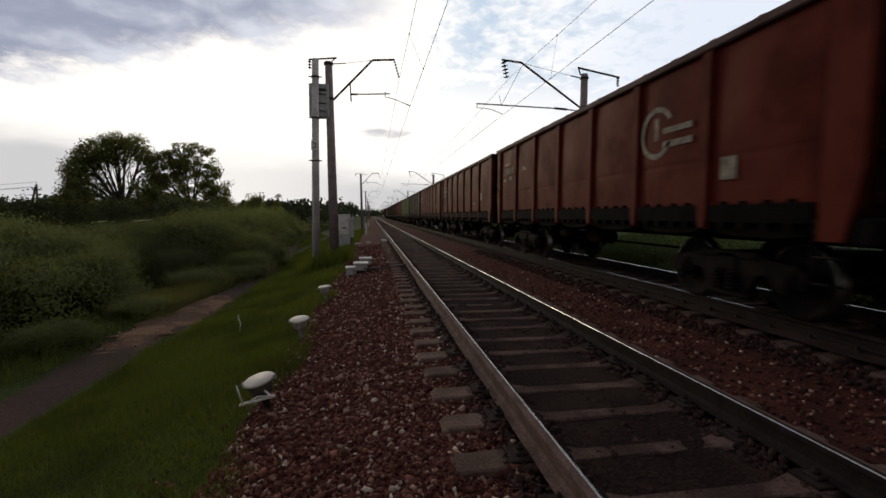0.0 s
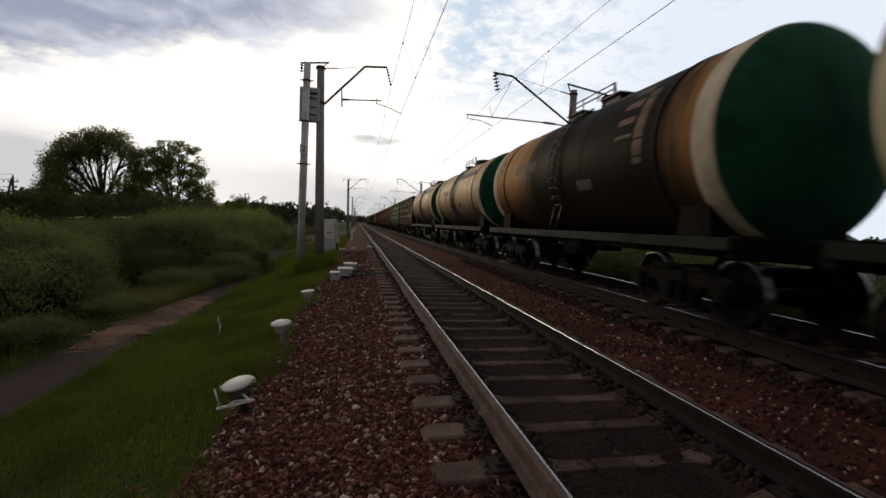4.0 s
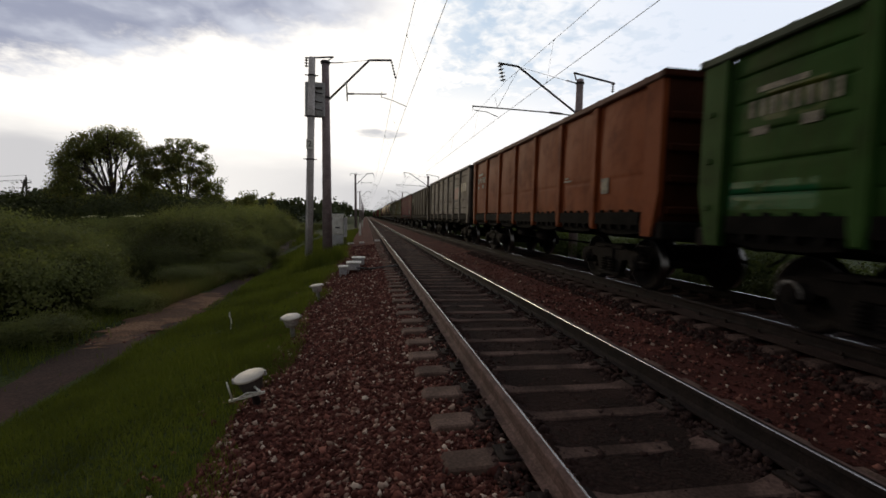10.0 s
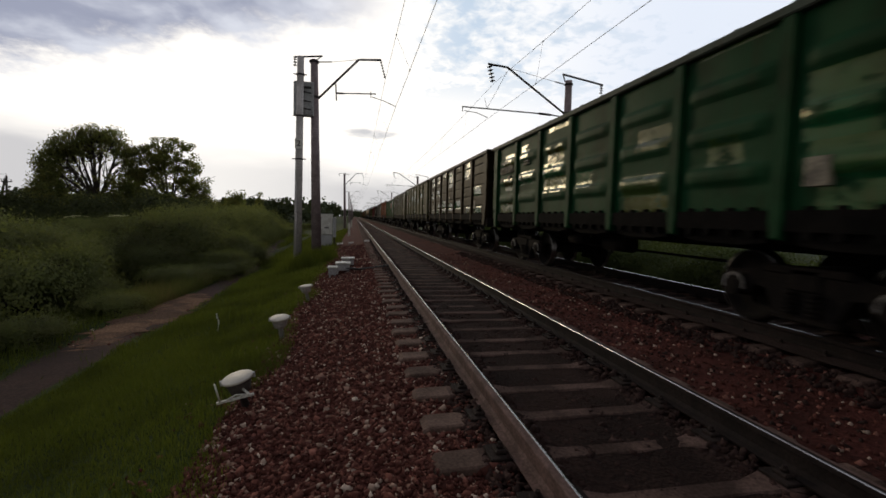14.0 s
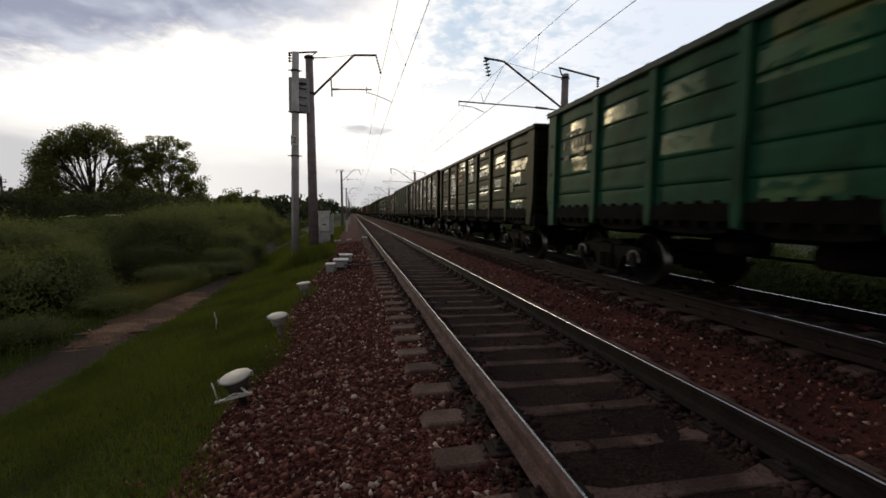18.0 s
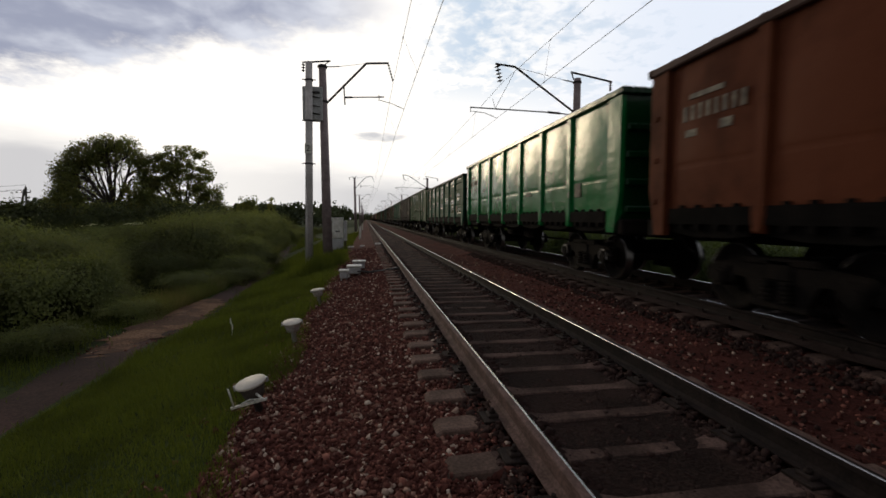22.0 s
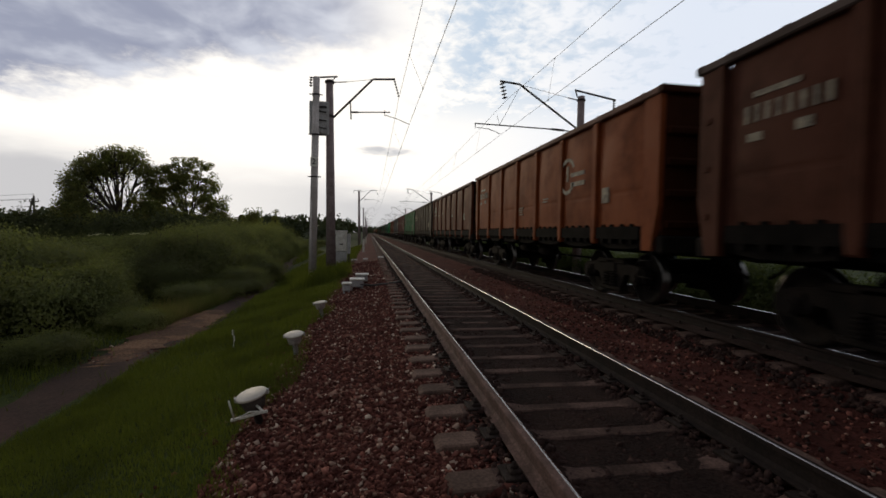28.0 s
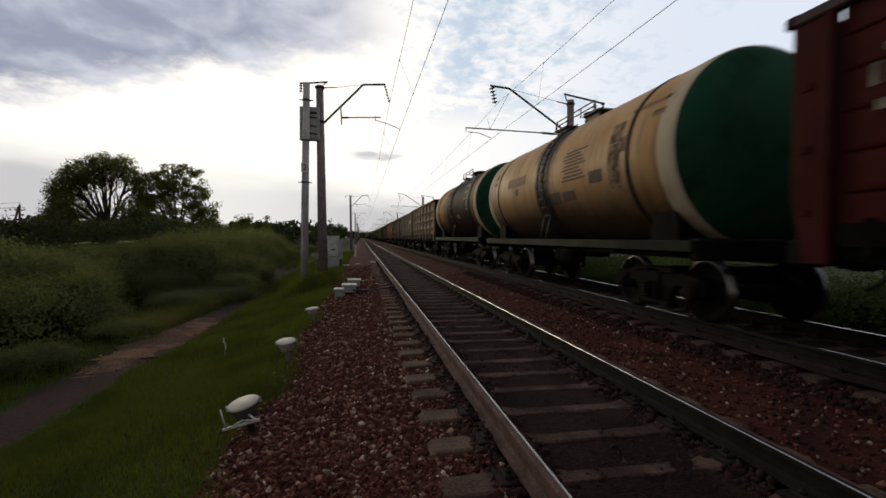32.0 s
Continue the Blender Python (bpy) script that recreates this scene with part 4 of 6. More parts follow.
    rung.materials.append(DARK_IRON)
    for x, z in curve:
        part("rung", rung, None, ladder, at=(x, 0, z))
    for s in (1, -1):
        y = s * 4.30
        bm = bmesh.new()
        extrude_outline(bm, [(y - 0.35, 1.22), (y + 0.35, 1.22), (y + 0.30, 1.75), (y - 0.30, 1.75)], -1.20, 1.20)
        part("saddle", bm, GRIME, w)
    bm = bmesh.new()
    box(bm, -0.28, 0.28, -5.35, 5.35, 0.92, 1.26, 0.02)
    for s in (-1, 1):
        box(bm, -1.45, 1.45, s * 5.28 - 0.10, s * 5.28 + 0.10, 0.96, 1.28, 0.03)
        for y in (-3.2, -1.2, 1.2, 3.2):
            box(bm, s * 0.2 if s > 0 else -1.42, 1.42 if s > 0 else -0.2, y - 0.05, y + 0.05, 1.02, 1.22)
    part("frame", bm, GRIME, w)
    for s in (-1, 1):
        bm = bmesh.new()
        box(bm, s * 1.46 - 0.05, s * 1.46 + 0.05, -5.30, 5.30, 1.08, 1.25, 0.015)
        part("side_beam", bm, PAINT, w)
    add_running_gear(w, 3.90, 5.33, SIDE_FRAME)
    bm = bmesh.new()
    rod(bm, (-0.8, -0.6, 0.84), (-0.8, 0.5, 0.84), 0.17, n=14)
    box(bm, -0.25, 0.25, -0.25, 0.25, 0.80, 1.15, 0.05)
    part("brake_gear", bm, GRIME, w)
    return w


# What each wagon is: kind, colour, words for its label. From the train's head to its tail.
BROWN, RED, DARKRED, ORANGE = (0.140, 0.034, 0.015), (0.150, 0.022, 0.013), (0.085, 0.012, 0.012), (0.27, 0.066, 0.019)
LIGHTGREEN, OLIVE, GREEN, BRIGHTGREEN = (0.16, 0.21, 0.070), (0.046, 0.041, 0.013), (0.006, 0.062, 0.024), (0.010, 0.22, 0.055)
GREY, DARKGREY, UMBER, DARKGREEN = (0.24, 0.205, 0.170), (0.105, 0.098, 0.092), (0.031, 0.018, 0.010), (0.008, 0.034, 0.017)
TAN, AMBER = (0.64, 0.40, 0.175), (0.54, 0.27, 0.10)
CONSIST = [
    ("smooth", GREEN, "green"), ("smooth", UMBER, "dark brown"), ("ridged", GREY, "grey"), ("smooth", BROWN, "brown"),
    ("smooth", RED, "red-brown"), ("ridged", DARKGREEN, "dark green"), ("smooth", DARKRED, "dark red"), ("smooth", BROWN, "brown"),
    ("smooth", LIGHTGREEN, "pale green"), ("smooth", UMBER, "dark brown"), ("smooth", RED, "red-brown"), ("smooth", RED, "red-brown"),
    # the wagons that are met one by one
    ("smooth", RED, "red-brown"), ("bulged", LIGHTGREEN, "pale green"), ("bulged", DARKRED, "dark red"),
    ("tank", TAN, "tan"), ("tank", TAN, "tan"), ("oily", AMBER, "amber oil-streaked"), ("oily", AMBER, "amber oil-streaked"),
    ("smooth", OLIVE, "olive"), ("patched_smooth", (0.070, 0.060, 0.018), "green and rust"), ("smooth", (0.150, 0.020, 0.022), "crimson"), ("braced", UMBER, "dark brown"),
    ("ridged", GREY, "grey"), ("smooth", ORANGE, "orange-brown"), ("patched", (0.030, 0.085, 0.018), "green patched"), ("patched", OLIVE, "olive patched"),
    ("patched", (0.060, 0.058, 0.020), "olive patched"), ("patched", UMBER, "brown and green patched"), ("gloss_bulged", GREEN, "glossy green"), ("patched", UMBER, "brown and green patched"),
    ("smooth", DARKGREEN, "dark green"),
    ("patched", UMBER, "brown patched"), ("patched", (0.024, 0.034, 0.013), "brown and green patched"), ("patched", (0.014, 0.092, 0.050), "green patched"), ("smooth", (0.042, 0.038, 0.028), "blackish brown"),
    ("lined", (0.035, 0.10, 0.045), "dark green patched"), ("patched", (0.015, 0.105, 0.064), "teal green"), ("gloss_smooth", BRIGHTGREEN, "glossy bright green"), ("smooth", (0.170, 0.048, 0.020), "rusty brown"),
    ("ridged", DARKGREY, "dark grey"), ("smooth", (0.110, 0.023, 0.015), "red-brown"), ("ridged", (0.030, 0.20, 0.070), "bright green"), ("smooth", UMBER, "dark brown"),
    ("smooth", BROWN, "brown"),
    ("smooth", ORANGE, "orange-brown"), ("smooth", (0.105, 0.036, 0.021), "brown"), ("ridged", (0.150, 0.136, 0.115), "grey"), ("bulged", (0.25, 0.155, 0.092), "dusty brown"),
    ("oily", AMBER, "amber oil-streaked"), ("tank", TAN, "tan"), ("ridged", DARKRED, "dark red"), ("smooth", BROWN, "brown"),
]
LEAD, HEAD_Y = 12, 16.86              # wagons ahead of the first that is met, and where its front stands at the start
LONG, SHORT = 13.65, 11.80            # from coupler to coupler
MAKERS = {
    "smooth": lambda: gondola("smooth", PAINT), "ridged": lambda: gondola("ridged", PAINT), "bulged": lambda: gondola("bulged", PAINT),
    "lined": lambda: gondola("lined", PAINT_PATCHED), "braced": lambda: gondola("braced", PAINT),
    "patched_smooth": lambda: gondola("smooth", PAINT_DULL),
    "patched": lambda: gondola("ridged", PAINT_PATCHED), "gloss_smooth": lambda: gondola("smooth", PAINT_GLOSS),
    "gloss_bulged": lambda: gondola("bulged", PAINT_PATCHED),
    "tank": lambda: tank_wagon(TANK_CLEAN), "oily": lambda: tank_wagon(TANK_OILY),
}
BUILD_HEIGHT = {10: 0.98, 13: 0.95, 15: 1.02, 16: 1.02, 18: 0.955, 21: 0.98, 25: 0.94, 29: 1.012, 33: 1.012, 36: 1.015, 37: 1.03}     # against the usual build
WAGONS = []                           # (wagon, where its middle lies at the start)


def build_train():
    protos = {}
    front = HEAD_Y + LONG * LEAD
    for kind, colour, words in CONSIST:
        is_tank = kind in ("tank", "oily")
        if kind not in protos:
            protos[kind] = MAKERS[kind]()
            w = protos[kind]
        else:
            w = copy_thing(protos[kind], Matrix())
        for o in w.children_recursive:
            # end parts much darker: soot and the shade between wagons, put into the colour
            shade_tone = 0.16 if o.name.startswith(("end_wall", "rib", "end_rim")) else 1.05 if is_tank else 0.80
            o.color = (*(c * shade_tone for c in colour), float(o.name.startswith("side_panel")))
            if o.name.startswith("top_rim"):         # dust, and the sky light it catches, greyed into the colour
                o.color = (*(0.45 * c * shade_tone + 0.55 * g for c, g in zip(colour, (0.135, 0.130, 0.125))), 0.0)
            if o.name.startswith("head"):
                o.color = (0.018, 0.085, 0.042, 1)
            if o.name.startswith("ring"):
                o.color = (0.66, 0.55, 0.38, 1)
            if o.name.startswith("side_beam"):
                o.color = (0.022, 0.028, 0.019, 1)
        if is_tank:
            tagged(w, f"{words} tank wagon with dark green ends", "tank wagon", "wagons of the freight train")
        else:
            tagged(w, f"{words} steel open freight wagon on the far track", "freight wagon", "wagons of the freight train")
        middle = front - (5.02 if is_tank else HALF)
        WAGONS.append((w, middle, kind))
        front -= SHORT if is_tank else LONG
        w.matrix_basis = Matrix.Translation((RAIL_2, middle, LIFT_2))
        w.scale.z = BUILD_HEIGHT.get(len(WAGONS) - 1 - LEAD, 1.0)


build_train()


# ---------------- overhead line ----------------
def insulator(bm, a, b, r=0.085, n=4, mat=0):
    """A string of porcelain sheds from a to b."""
    a, b = Vector(a), Vector(b)
    rod(bm, a, b, 0.018, n=6, mat=mat)
    for k in range(n):
        p = a.lerp(b, (k + 0.5) / n)
        d = (b - a).normalized() * 0.028
        rod(bm, p - d, p, r * 0.45, r, n=12, mat=mat)
        rod(bm, p, p + d, r, r * 0.55, n=12, mat=mat)
    return bm


def mast_near(base, lean=0.0):
    """Mast beside the near track, reaching over it to the right."""
    w = thing("catenary_mast", "brown-grey concrete catenary mast with a steel bracket", "catenary mast", "masts of the overhead line", at=base)
    bm = bmesh.new()
    rod(bm, (0, 0, -1.2), (-lean, 0, 7.78), 0.215, 0.150, n=18)
    part("pole", bm, MAST_CONCRETE, w)
    bm = bmesh.new()
    bent(bm, [(0.05, 0, 6.25), (1.67, 0, 7.95), (2.62, 0, 8.02)], 0.045, 8)
    for z in (6.25, 7.70):
        rod(bm, (-lean * z / 7.8, 0, z - 0.04), (-lean * z / 7.8, 0, z + 0.04), 0.20, n=16)
    part("bracket_arm", bm, DARK_IRON, w)
    bm = bmesh.new()
    rod(bm, (-0.1, 0, 7.70), (0.55, 0, 7.76), 0.022, n=6)
    rod(bm, (0.55, 0, 7.76), (1.67, 0, 7.95), 0.009, n=6)
    part("stay_rod", bm, DARK_IRON, w)
    bm = bmesh.new()
    bent(bm, [(-0.98, 0, 7.83), (0.18, 0, 7.96)], 0.035, 6)
    rod(bm, (-0.15, 0, 7.70), (0.12, 0, 7.94), 0.02, n=6)
    part("top_crossbar", bm, DARK_IRON, w)
    bm = bmesh.new()
    insulator(bm, (-0.93, 0, 7.80), (-0.93, 0, 7.45), 0.08, 3)
    part("pin_insulator", bm, GLAZE, w)
    bm = bmesh.new()
    insulator(bm, (2.60, 0, 7.98), (2.80, 0, 7.26), 0.06, 6)
    part("suspension_insulator", bm, GLAZE, w)
    bm = bmesh.new()
    bent(bm, [(0.74, 0, 6.48), (2.42, 0, 6.58)], 0.026, 6)
    rod(bm, (0.74, 0, 6.48), (1.05, 0, 6.50), 0.042, n=8)
    bent(bm, [(0.72, 0, 6.98), (0.76, 0, 6.18)], 0.030, 6)
    rod(bm, (2.20, 0, 6.66), (2.20, 0, 6.40), 0.016, n=6)
    part("registration_tube", bm, DARK_IRON, w)
    bm = bmesh.new()
    bent(bm, [(2.24, 0, 6.44), (2.72, 0, 6.32), (3.29, 0, 6.10)], 0.016, 6)
    part("steady_arm", bm, DARK_IRON, w)
    return w


def mast_far(base):
    """Mast beyond the far track, reaching over it to the left."""
    w = thing("catenary_mast", "brown-grey concrete catenary mast with a steel bracket", "catenary mast", "masts of the overhead line", at=base)
    bm = bmesh.new()
    rod(bm, (0.09, 0, -1.4), (0.09, 0, 7.98), 0.225, 0.160, n=18)
    part("pole", bm, MAST_CONCRETE, w)
    bm = bmesh.new()
    bent(bm, [(-0.10, 0, 6.45), (-2.98, 0, 8.34), (-3.92, 0, 8.42)], 0.050, 8)
    for z in (6.45, 7.80):
        rod(bm, (0.09, 0, z - 0.04), (0.09, 0, z + 0.04), 0.20, n=16)
    part("bracket_arm", bm, DARK_IRON, w)
    bm = bmesh.new()
    rod(bm, (-0.1, 0, 7.80), (-0.60, 0, 7.88), 0.028, n=6)
    rod(bm, (-0.60, 0, 7.88), (-2.95, 0, 8.32), 0.009, n=6)
    part("stay_rod", bm, DARK_IRON, w)
    bm = bmesh.new()
    bent(bm, [(-0.24, 0, 8.26), (1.85, 0, 7.92)], 0.045, 6)
    rod(bm, (-0.1, 0, 7.92), (-0.2, 0, 8.22), 0.03, n=6)
    part("top_crossbar", bm, DARK_IRON, w)
    bm = bmesh.new()
    insulator(bm, (1.78, 0, 7.92), (1.78, 0, 7.48), 0.085, 4)
    part("pin_insulator", bm, GLAZE, w)
    bm = bmesh.new()
    insulator(bm, (-3.84, 0, 8.38), (-3.66, 0, 7.60), 0.15, 5)
    part("suspension_insulator", bm, GLAZE, w)
    bm = bmesh.new()
    bent(bm, [(-5.08, 0, 6.42), (-1.0, 0, 6.35), (-0.15, 0, 6.28)], 0.030, 6)
    rod(bm, (-1.35, 0, 6.36), (-0.75, 0, 6.33), 0.055, n=8)
    rod(bm, (-5.05, 0, 6.44), (-5.05, 0, 6.20), 0.018, n=6)
    for x, z in ((-4.03, 6.86), (-3.0, 8.12)):
        rod(bm, (-3.90, 0, 6.41), (x, 0, z), 0.010, n=5)
    part("registration_tube", bm, DARK_IRON, w)
    bm = bmesh.new()
    bent(bm, [(-4.98, 0, 6.24), (-4.42, 0, 6.20), (-3.85, 0, 6.00)], 0.016, 6)
    part("steady_arm", bm, DARK_IRON, w)
    return w


SPAN = 53.2
near_mast = mast_near((-1.60, 20.2, 0), 0.16)
far_mast = mast_far((9.80, 20.6, 0))
for k in range(-1, 7):
    if k:
        copy_thing(near_mast, Matrix.Translation((-1.55, 20.2 + SPAN * k, 0)))
        copy_thing(far_mast, Matrix.Translation((9.80, 20.6 + SPAN * k, 0)))


def overhead(label, contact, messenger, sag):
    """Contact wire, messenger and the droppers between them, hung from mast to mast."""
    w = thing("overhead_line", label, "overhead line", "overhead lines", at=(0, 20.4, 0))

    def sway(k, u):
        zig, zag = (0.26 if (k % 2) else -0.02), (0.26 if ((k + 1) % 2) else -0.02)
        return (zig * (1 - u) + zag * u) * 0.6

    for name, (x, z), radius, deep in (("contact_wire", contact, 0.0085, 0.0), ("messenger_wire", messenger, 0.008, sag)):
        for k in range(-2, 6):
            bm = bmesh.new()
            bent(bm, [(x + sway(k, u), SPAN * (k + u), z - 4 * deep * u * (1 - u)) for u in np.linspace(0, 1, 9)], radius, 5)
            bmesh.ops.remove_doubles(bm, verts=bm.verts, dist=0.002)
            part(name, bm, WIRE, w)
    for k in (-1, 0, 1):
        for u in (0.10, 0.24, 0.38, 0.5, 0.62, 0.76, 0.90):
            y, top = SPAN * (k + u), messenger[1] - 4 * sag * u * (1 - u)
            a, b = (contact[0] + sway(k, u), y, contact[1]), (messenger[0] + sway(k, u), y, top)
            bm = bmesh.new()
            rod(bm, a, b, 0.004, n=4)
            for c in (a, b):
                rod(bm, (c[0], y - 0.05, c[2]), (c[0], y + 0.05, c[2]), 0.021, n=6)
            part("dropper", bm, WIRE, w)
    return w


overhead("dark copper wires hung over the near track", (1.68, 6.09), (1.22, 7.24), 0.25)
overhead("dark copper wires hung over the far track", (6.02, 6.00), (6.22, 7.58), 0.42)


# ---------------- signal gear beside the track ----------------
def signal_post():
    """The second, paler pole with the big grey box hung between it and the mast."""
    w = thing("signal_pole", "pale grey concrete pole with a number plate beside the mast", "pole", at=(-2.36, 19.75, 0))
    bm = bmesh.new()
    rod(bm, (0, 0, -1.4), (0.11, 0, 7.72), 0.165, 0.135, n=18)
    part("pole", bm, GREY_POLE, w)
    for z in (3.6, 5.35, 7.0):
        bm = bmesh.new()
        x = 0.11 * (z + 1.4) / 9.1
        rod(bm, (x, 0, z - 0.03), (x, 0, z + 0.03), 0.165, n=18)
        rod(bm, (x - 0.27, -0.05, z), (x + 0.27, -0.05, z), 0.022, n=6)
        part("clamp", bm, DARK_IRON, w)
    bm = bmesh.new()
    box(bm, -0.14, 0.14, -0.012, 0.0, -0.20, 0.20, 0.004)
    plate = part("number_plate", bm, WHITE_METAL, w, "small white number plate", (0.055, -0.175, 4.20))
    text = bpy.data.curves.new("number", "FONT")
    text.body, text.size, text.align_x, text.align_y, text.extrude = "2", 0.34, "CENTER", "CENTER", 0.002
    text_ob = bpy.data.objects.new("number", text)
    me = bpy.data.meshes.new_from_object(text_ob)
    bpy.data.objects.remove(text_ob)
    me.materials.append(DARK_IRON)
    number = part("number", me, None, plate, "black painted number")
    number.matrix_basis = pose(0, -0.018, 0, 90, 0, 0)
    bm = bmesh.new()
    rod(bm, (-0.03, -0.20, -1.3), (-0.03, -0.20, 2.6), 0.025, n=8)
    part("conduit", bm, GREY_POLE, w)
    c = thing("equipment_box", "large pale grey steel equipment box hung behind two poles", "equipment box", at=(-2.15, 20.12, 6.12))
    bm = bmesh.new()
    box(bm, -0.41, 0.41, -0.14, 0.16, -0.70, 0.70, 0.03)
    part("body", bm, SIGNAL_GREY, c)
    bm = bmesh.new()
    box(bm, -0.36, 0.36, -0.165, -0.138, -0.64, 0.64, 0.012)
    part("door", bm, SIGNAL_GREY, c)
    for z in (0.26, -0.10, -0.42):
        bm = bmesh.new()
        rod(bm, (0.02, -0.19, z), (0.30, -0.19, z - 0.03), 0.022, n=6)
        rod(bm, (0.02, -0.25, z), (0.02, -0.15, z), 0.035, n=8)
        part("latch", bm, DARK_IRON, c)
    bm = bmesh.new()
    box(bm, -0.25, 0.30, -0.22, -0.135, 0.40, 0.48)
    part("mounting_rail", bm, DARK_IRON, c)


signal_post()


def cabinet():
    c = thing("relay_cabinet", "white painted steel trackside relay cabinet with a door", "cabinet", at=(-1.72, 29.0, -0.60))
    bm = bmesh.new()
    box(bm, -0.36, 0.36, -0.28, 0.28, 0.0, 0.70, 0.015)
    part("base_box", bm, SIGNAL_GREY, c)
    bm = bmesh.new()
    box(bm, -0.36, 0.34, -0.29, 0.29, 0.72, 1.93, 0.02)
    part("body", bm, WHITE_METAL, c)
    bm = bmesh.new()
    box(bm, -0.40, 0.38, -0.33, 0.33, 1.93, 2.00, 0.015)
    part("roof", bm, WHITE_METAL, c)
    bm = bmesh.new()
    box(bm, -0.31, 0.29, -0.315, -0.29, 0.78, 1.87, 0.01)
    d = part("door", bm, WHITE_METAL, c)
    bm = bmesh.new()
    box(bm, -0.12, 0.14, -0.345, -0.315, 1.12, 1.19, 0.006)
    part("handle", bm, DARK_IRON, d)
    for z in (0.95, 1.7):
        bm = bmesh.new()
        rod(bm, (-0.32, -0.32, z - 0.06), (-0.32, -0.32, z + 0.06), 0.018, n=6)
        part("hinge", bm, DARK_IRON, d)
    s = thing("side_cabinet", "narrow pale grey meter box beside the cabinet", "cabinet", at=(-1.25, 28.8, -0.52))
    bm = bmesh.new()
    box(bm, -0.08, 0.10, -0.22, 0.22, 0.50, 1.72, 0.012)
    part("body", bm, SIGNAL_GREY, s)
    for y in (-0.15, 0.15):
        bm = bmesh.new()
        box(bm, -0.03, 0.05, y - 0.03, y + 0.03, -0.15, 0.52)
        part("leg", bm, DARK_IRON, s)


cabinet()


def cable_pot(at, r=0.165, height=0.36, tilt=(-9, 5, 0), bracket=False):
    """A round cast cable-joint pot with a white lid on a short post."""
    w = thing("cable_pot", "round cast-iron cable pot with a whitewashed lid on a post", "cable pot", "cable pots along the track", at=Matrix.Translation(at) @ pose(0, 0, 0, *tilt))
    bm = bmesh.new()
    lathe(bm, [(0.035, -0.35), (0.035, height - 0.15), (0.06, height - 0.12)], "z", 12)
    part("post", bm, DARK_IRON if bracket else SIGNAL_GREY, w)
    bm = bmesh.new()
    lathe(bm, [(0.05, height - 0.15), (r * 0.66, height - 0.145), (r * 0.76, height - 0.09), (r * 0.88, height - 0.04), (r * 0.93, height - 0.02)], "z", 28)
    part("bowl", bm, WOOD if bracket else GREY_POLE, w)
    bm = bmesh.new()
    lathe(bm, [(r * 0.95, height - 0.024), (r * 1.04, height - 0.020), (r * 1.04, height - 0.004), (r * 0.98, height + 0.002), (r * 0.40, height + 0.008), (0.02, height + 0.010)], "z", 32)
    lid = part("lid", bm, WHITE_LID, w, "flat whitewashed lid")
    for k in range(2):
        bm = bmesh.new()
        a = math.pi * k + 0.1
        box(bm, r * 1.04 * math.cos(a) - 0.014, r * 1.04 * math.cos(a) + 0.014, r * 1.04 * math.sin(a) - 0.014, r * 1.04 * math.sin(a) + 0.014, height - 0.045, height + 0.004, 0.004)
        part("lug", bm, SIGNAL_GREY, lid)
    if bracket:
        bm = bmesh.new()
        box(bm, -0.17, 0.15, -0.19, -0.165, height - 0.135, height - 0.117)
        rod(bm, (-0.14, -0.18, height - 0.12), (-0.14, -0.18, height + 0.06), 0.008, n=6)
        rod(bm, (-0.08, -0.18, height - 0.117), (0.0, -0.18, height - 0.09), 0.007, n=6)
        rod(bm, (0.0, -0.18, height - 0.09), (0.12, -0.18, height - 0.117), 0.007, n=6)
        rod(bm, (0.12, -0.18, height - 0.125), (0.04, -0.08, height - 0.09), 0.012, n=6)
        part("label_bracket", bm, WHITE_METAL, w)
    return w


cable_pot((-0.985, 4.47, -0.55), r=0.135, tilt=(7, -13, 0), bracket=True)
cable_pot((-1.04, 6.95, -0.54), r=0.132, tilt=(9, -5, 0))
cable_pot((-0.97, 9.93, -0.50), r=0.128, height=0.33, tilt=(3, -8, 0))


def track_box(at, sx, sy, h):
    """A flat-lidded choke box on a low frame."""
    w = thing("track_box", "low grey trackside junction box with a pale flat lid", "junction box", "junction boxes", at=at)
    bm = bmesh.new()
    box(bm, -sx / 2, sx / 2, -sy / 2, sy / 2, h - 0.22, h - 0.02, 0.02)
    part("body", bm, SIGNAL_GREY, w)
    bm = bmesh.new()
    box(bm, -sx / 2 - 0.03, sx / 2 + 0.03, -sy / 2 - 0.03, sy / 2 + 0.03, h - 0.02, h + 0.02, 0.012)
    part("lid", bm, WHITE_METAL, w)
    for x in (-sx / 2 + 0.04, sx / 2 - 0.04):
        for y in (-sy / 2 + 0.05, sy / 2 - 0.05):
            bm = bmesh.new()
            rod(bm, (x, y, -0.2), (x, y, h - 0.2), 0.02, n=6)
            part("leg", bm, SIGNAL_GREY, w)
    return w


track_box((-0.62, 13.3, -0.48), 0.22, 0.34, 0.33)
track_box((-0.34, 13.9, -0.44), 0.38, 0.46, 0.35)
track_box((-0.22, 15.4, -0.42), 0.38, 0.42, 0.34)


for k in range(3):
    bm = bmesh.new()
    bent(bm, [(-0.25, 13.6 + 0.12 * k, -0.22), (0.1, 13.7 + 0.12 * k, -0.27), (0.6, 13.75 + 0.1 * k, -0.22), (1.02, 13.8 + 0.1 * k, -0.15)], 0.022, 6)
    tagged(part("jumper_cable", bm, DARK_IRON), "black rubber jumper cable from junction box to rail", "cable", "jumper cables")


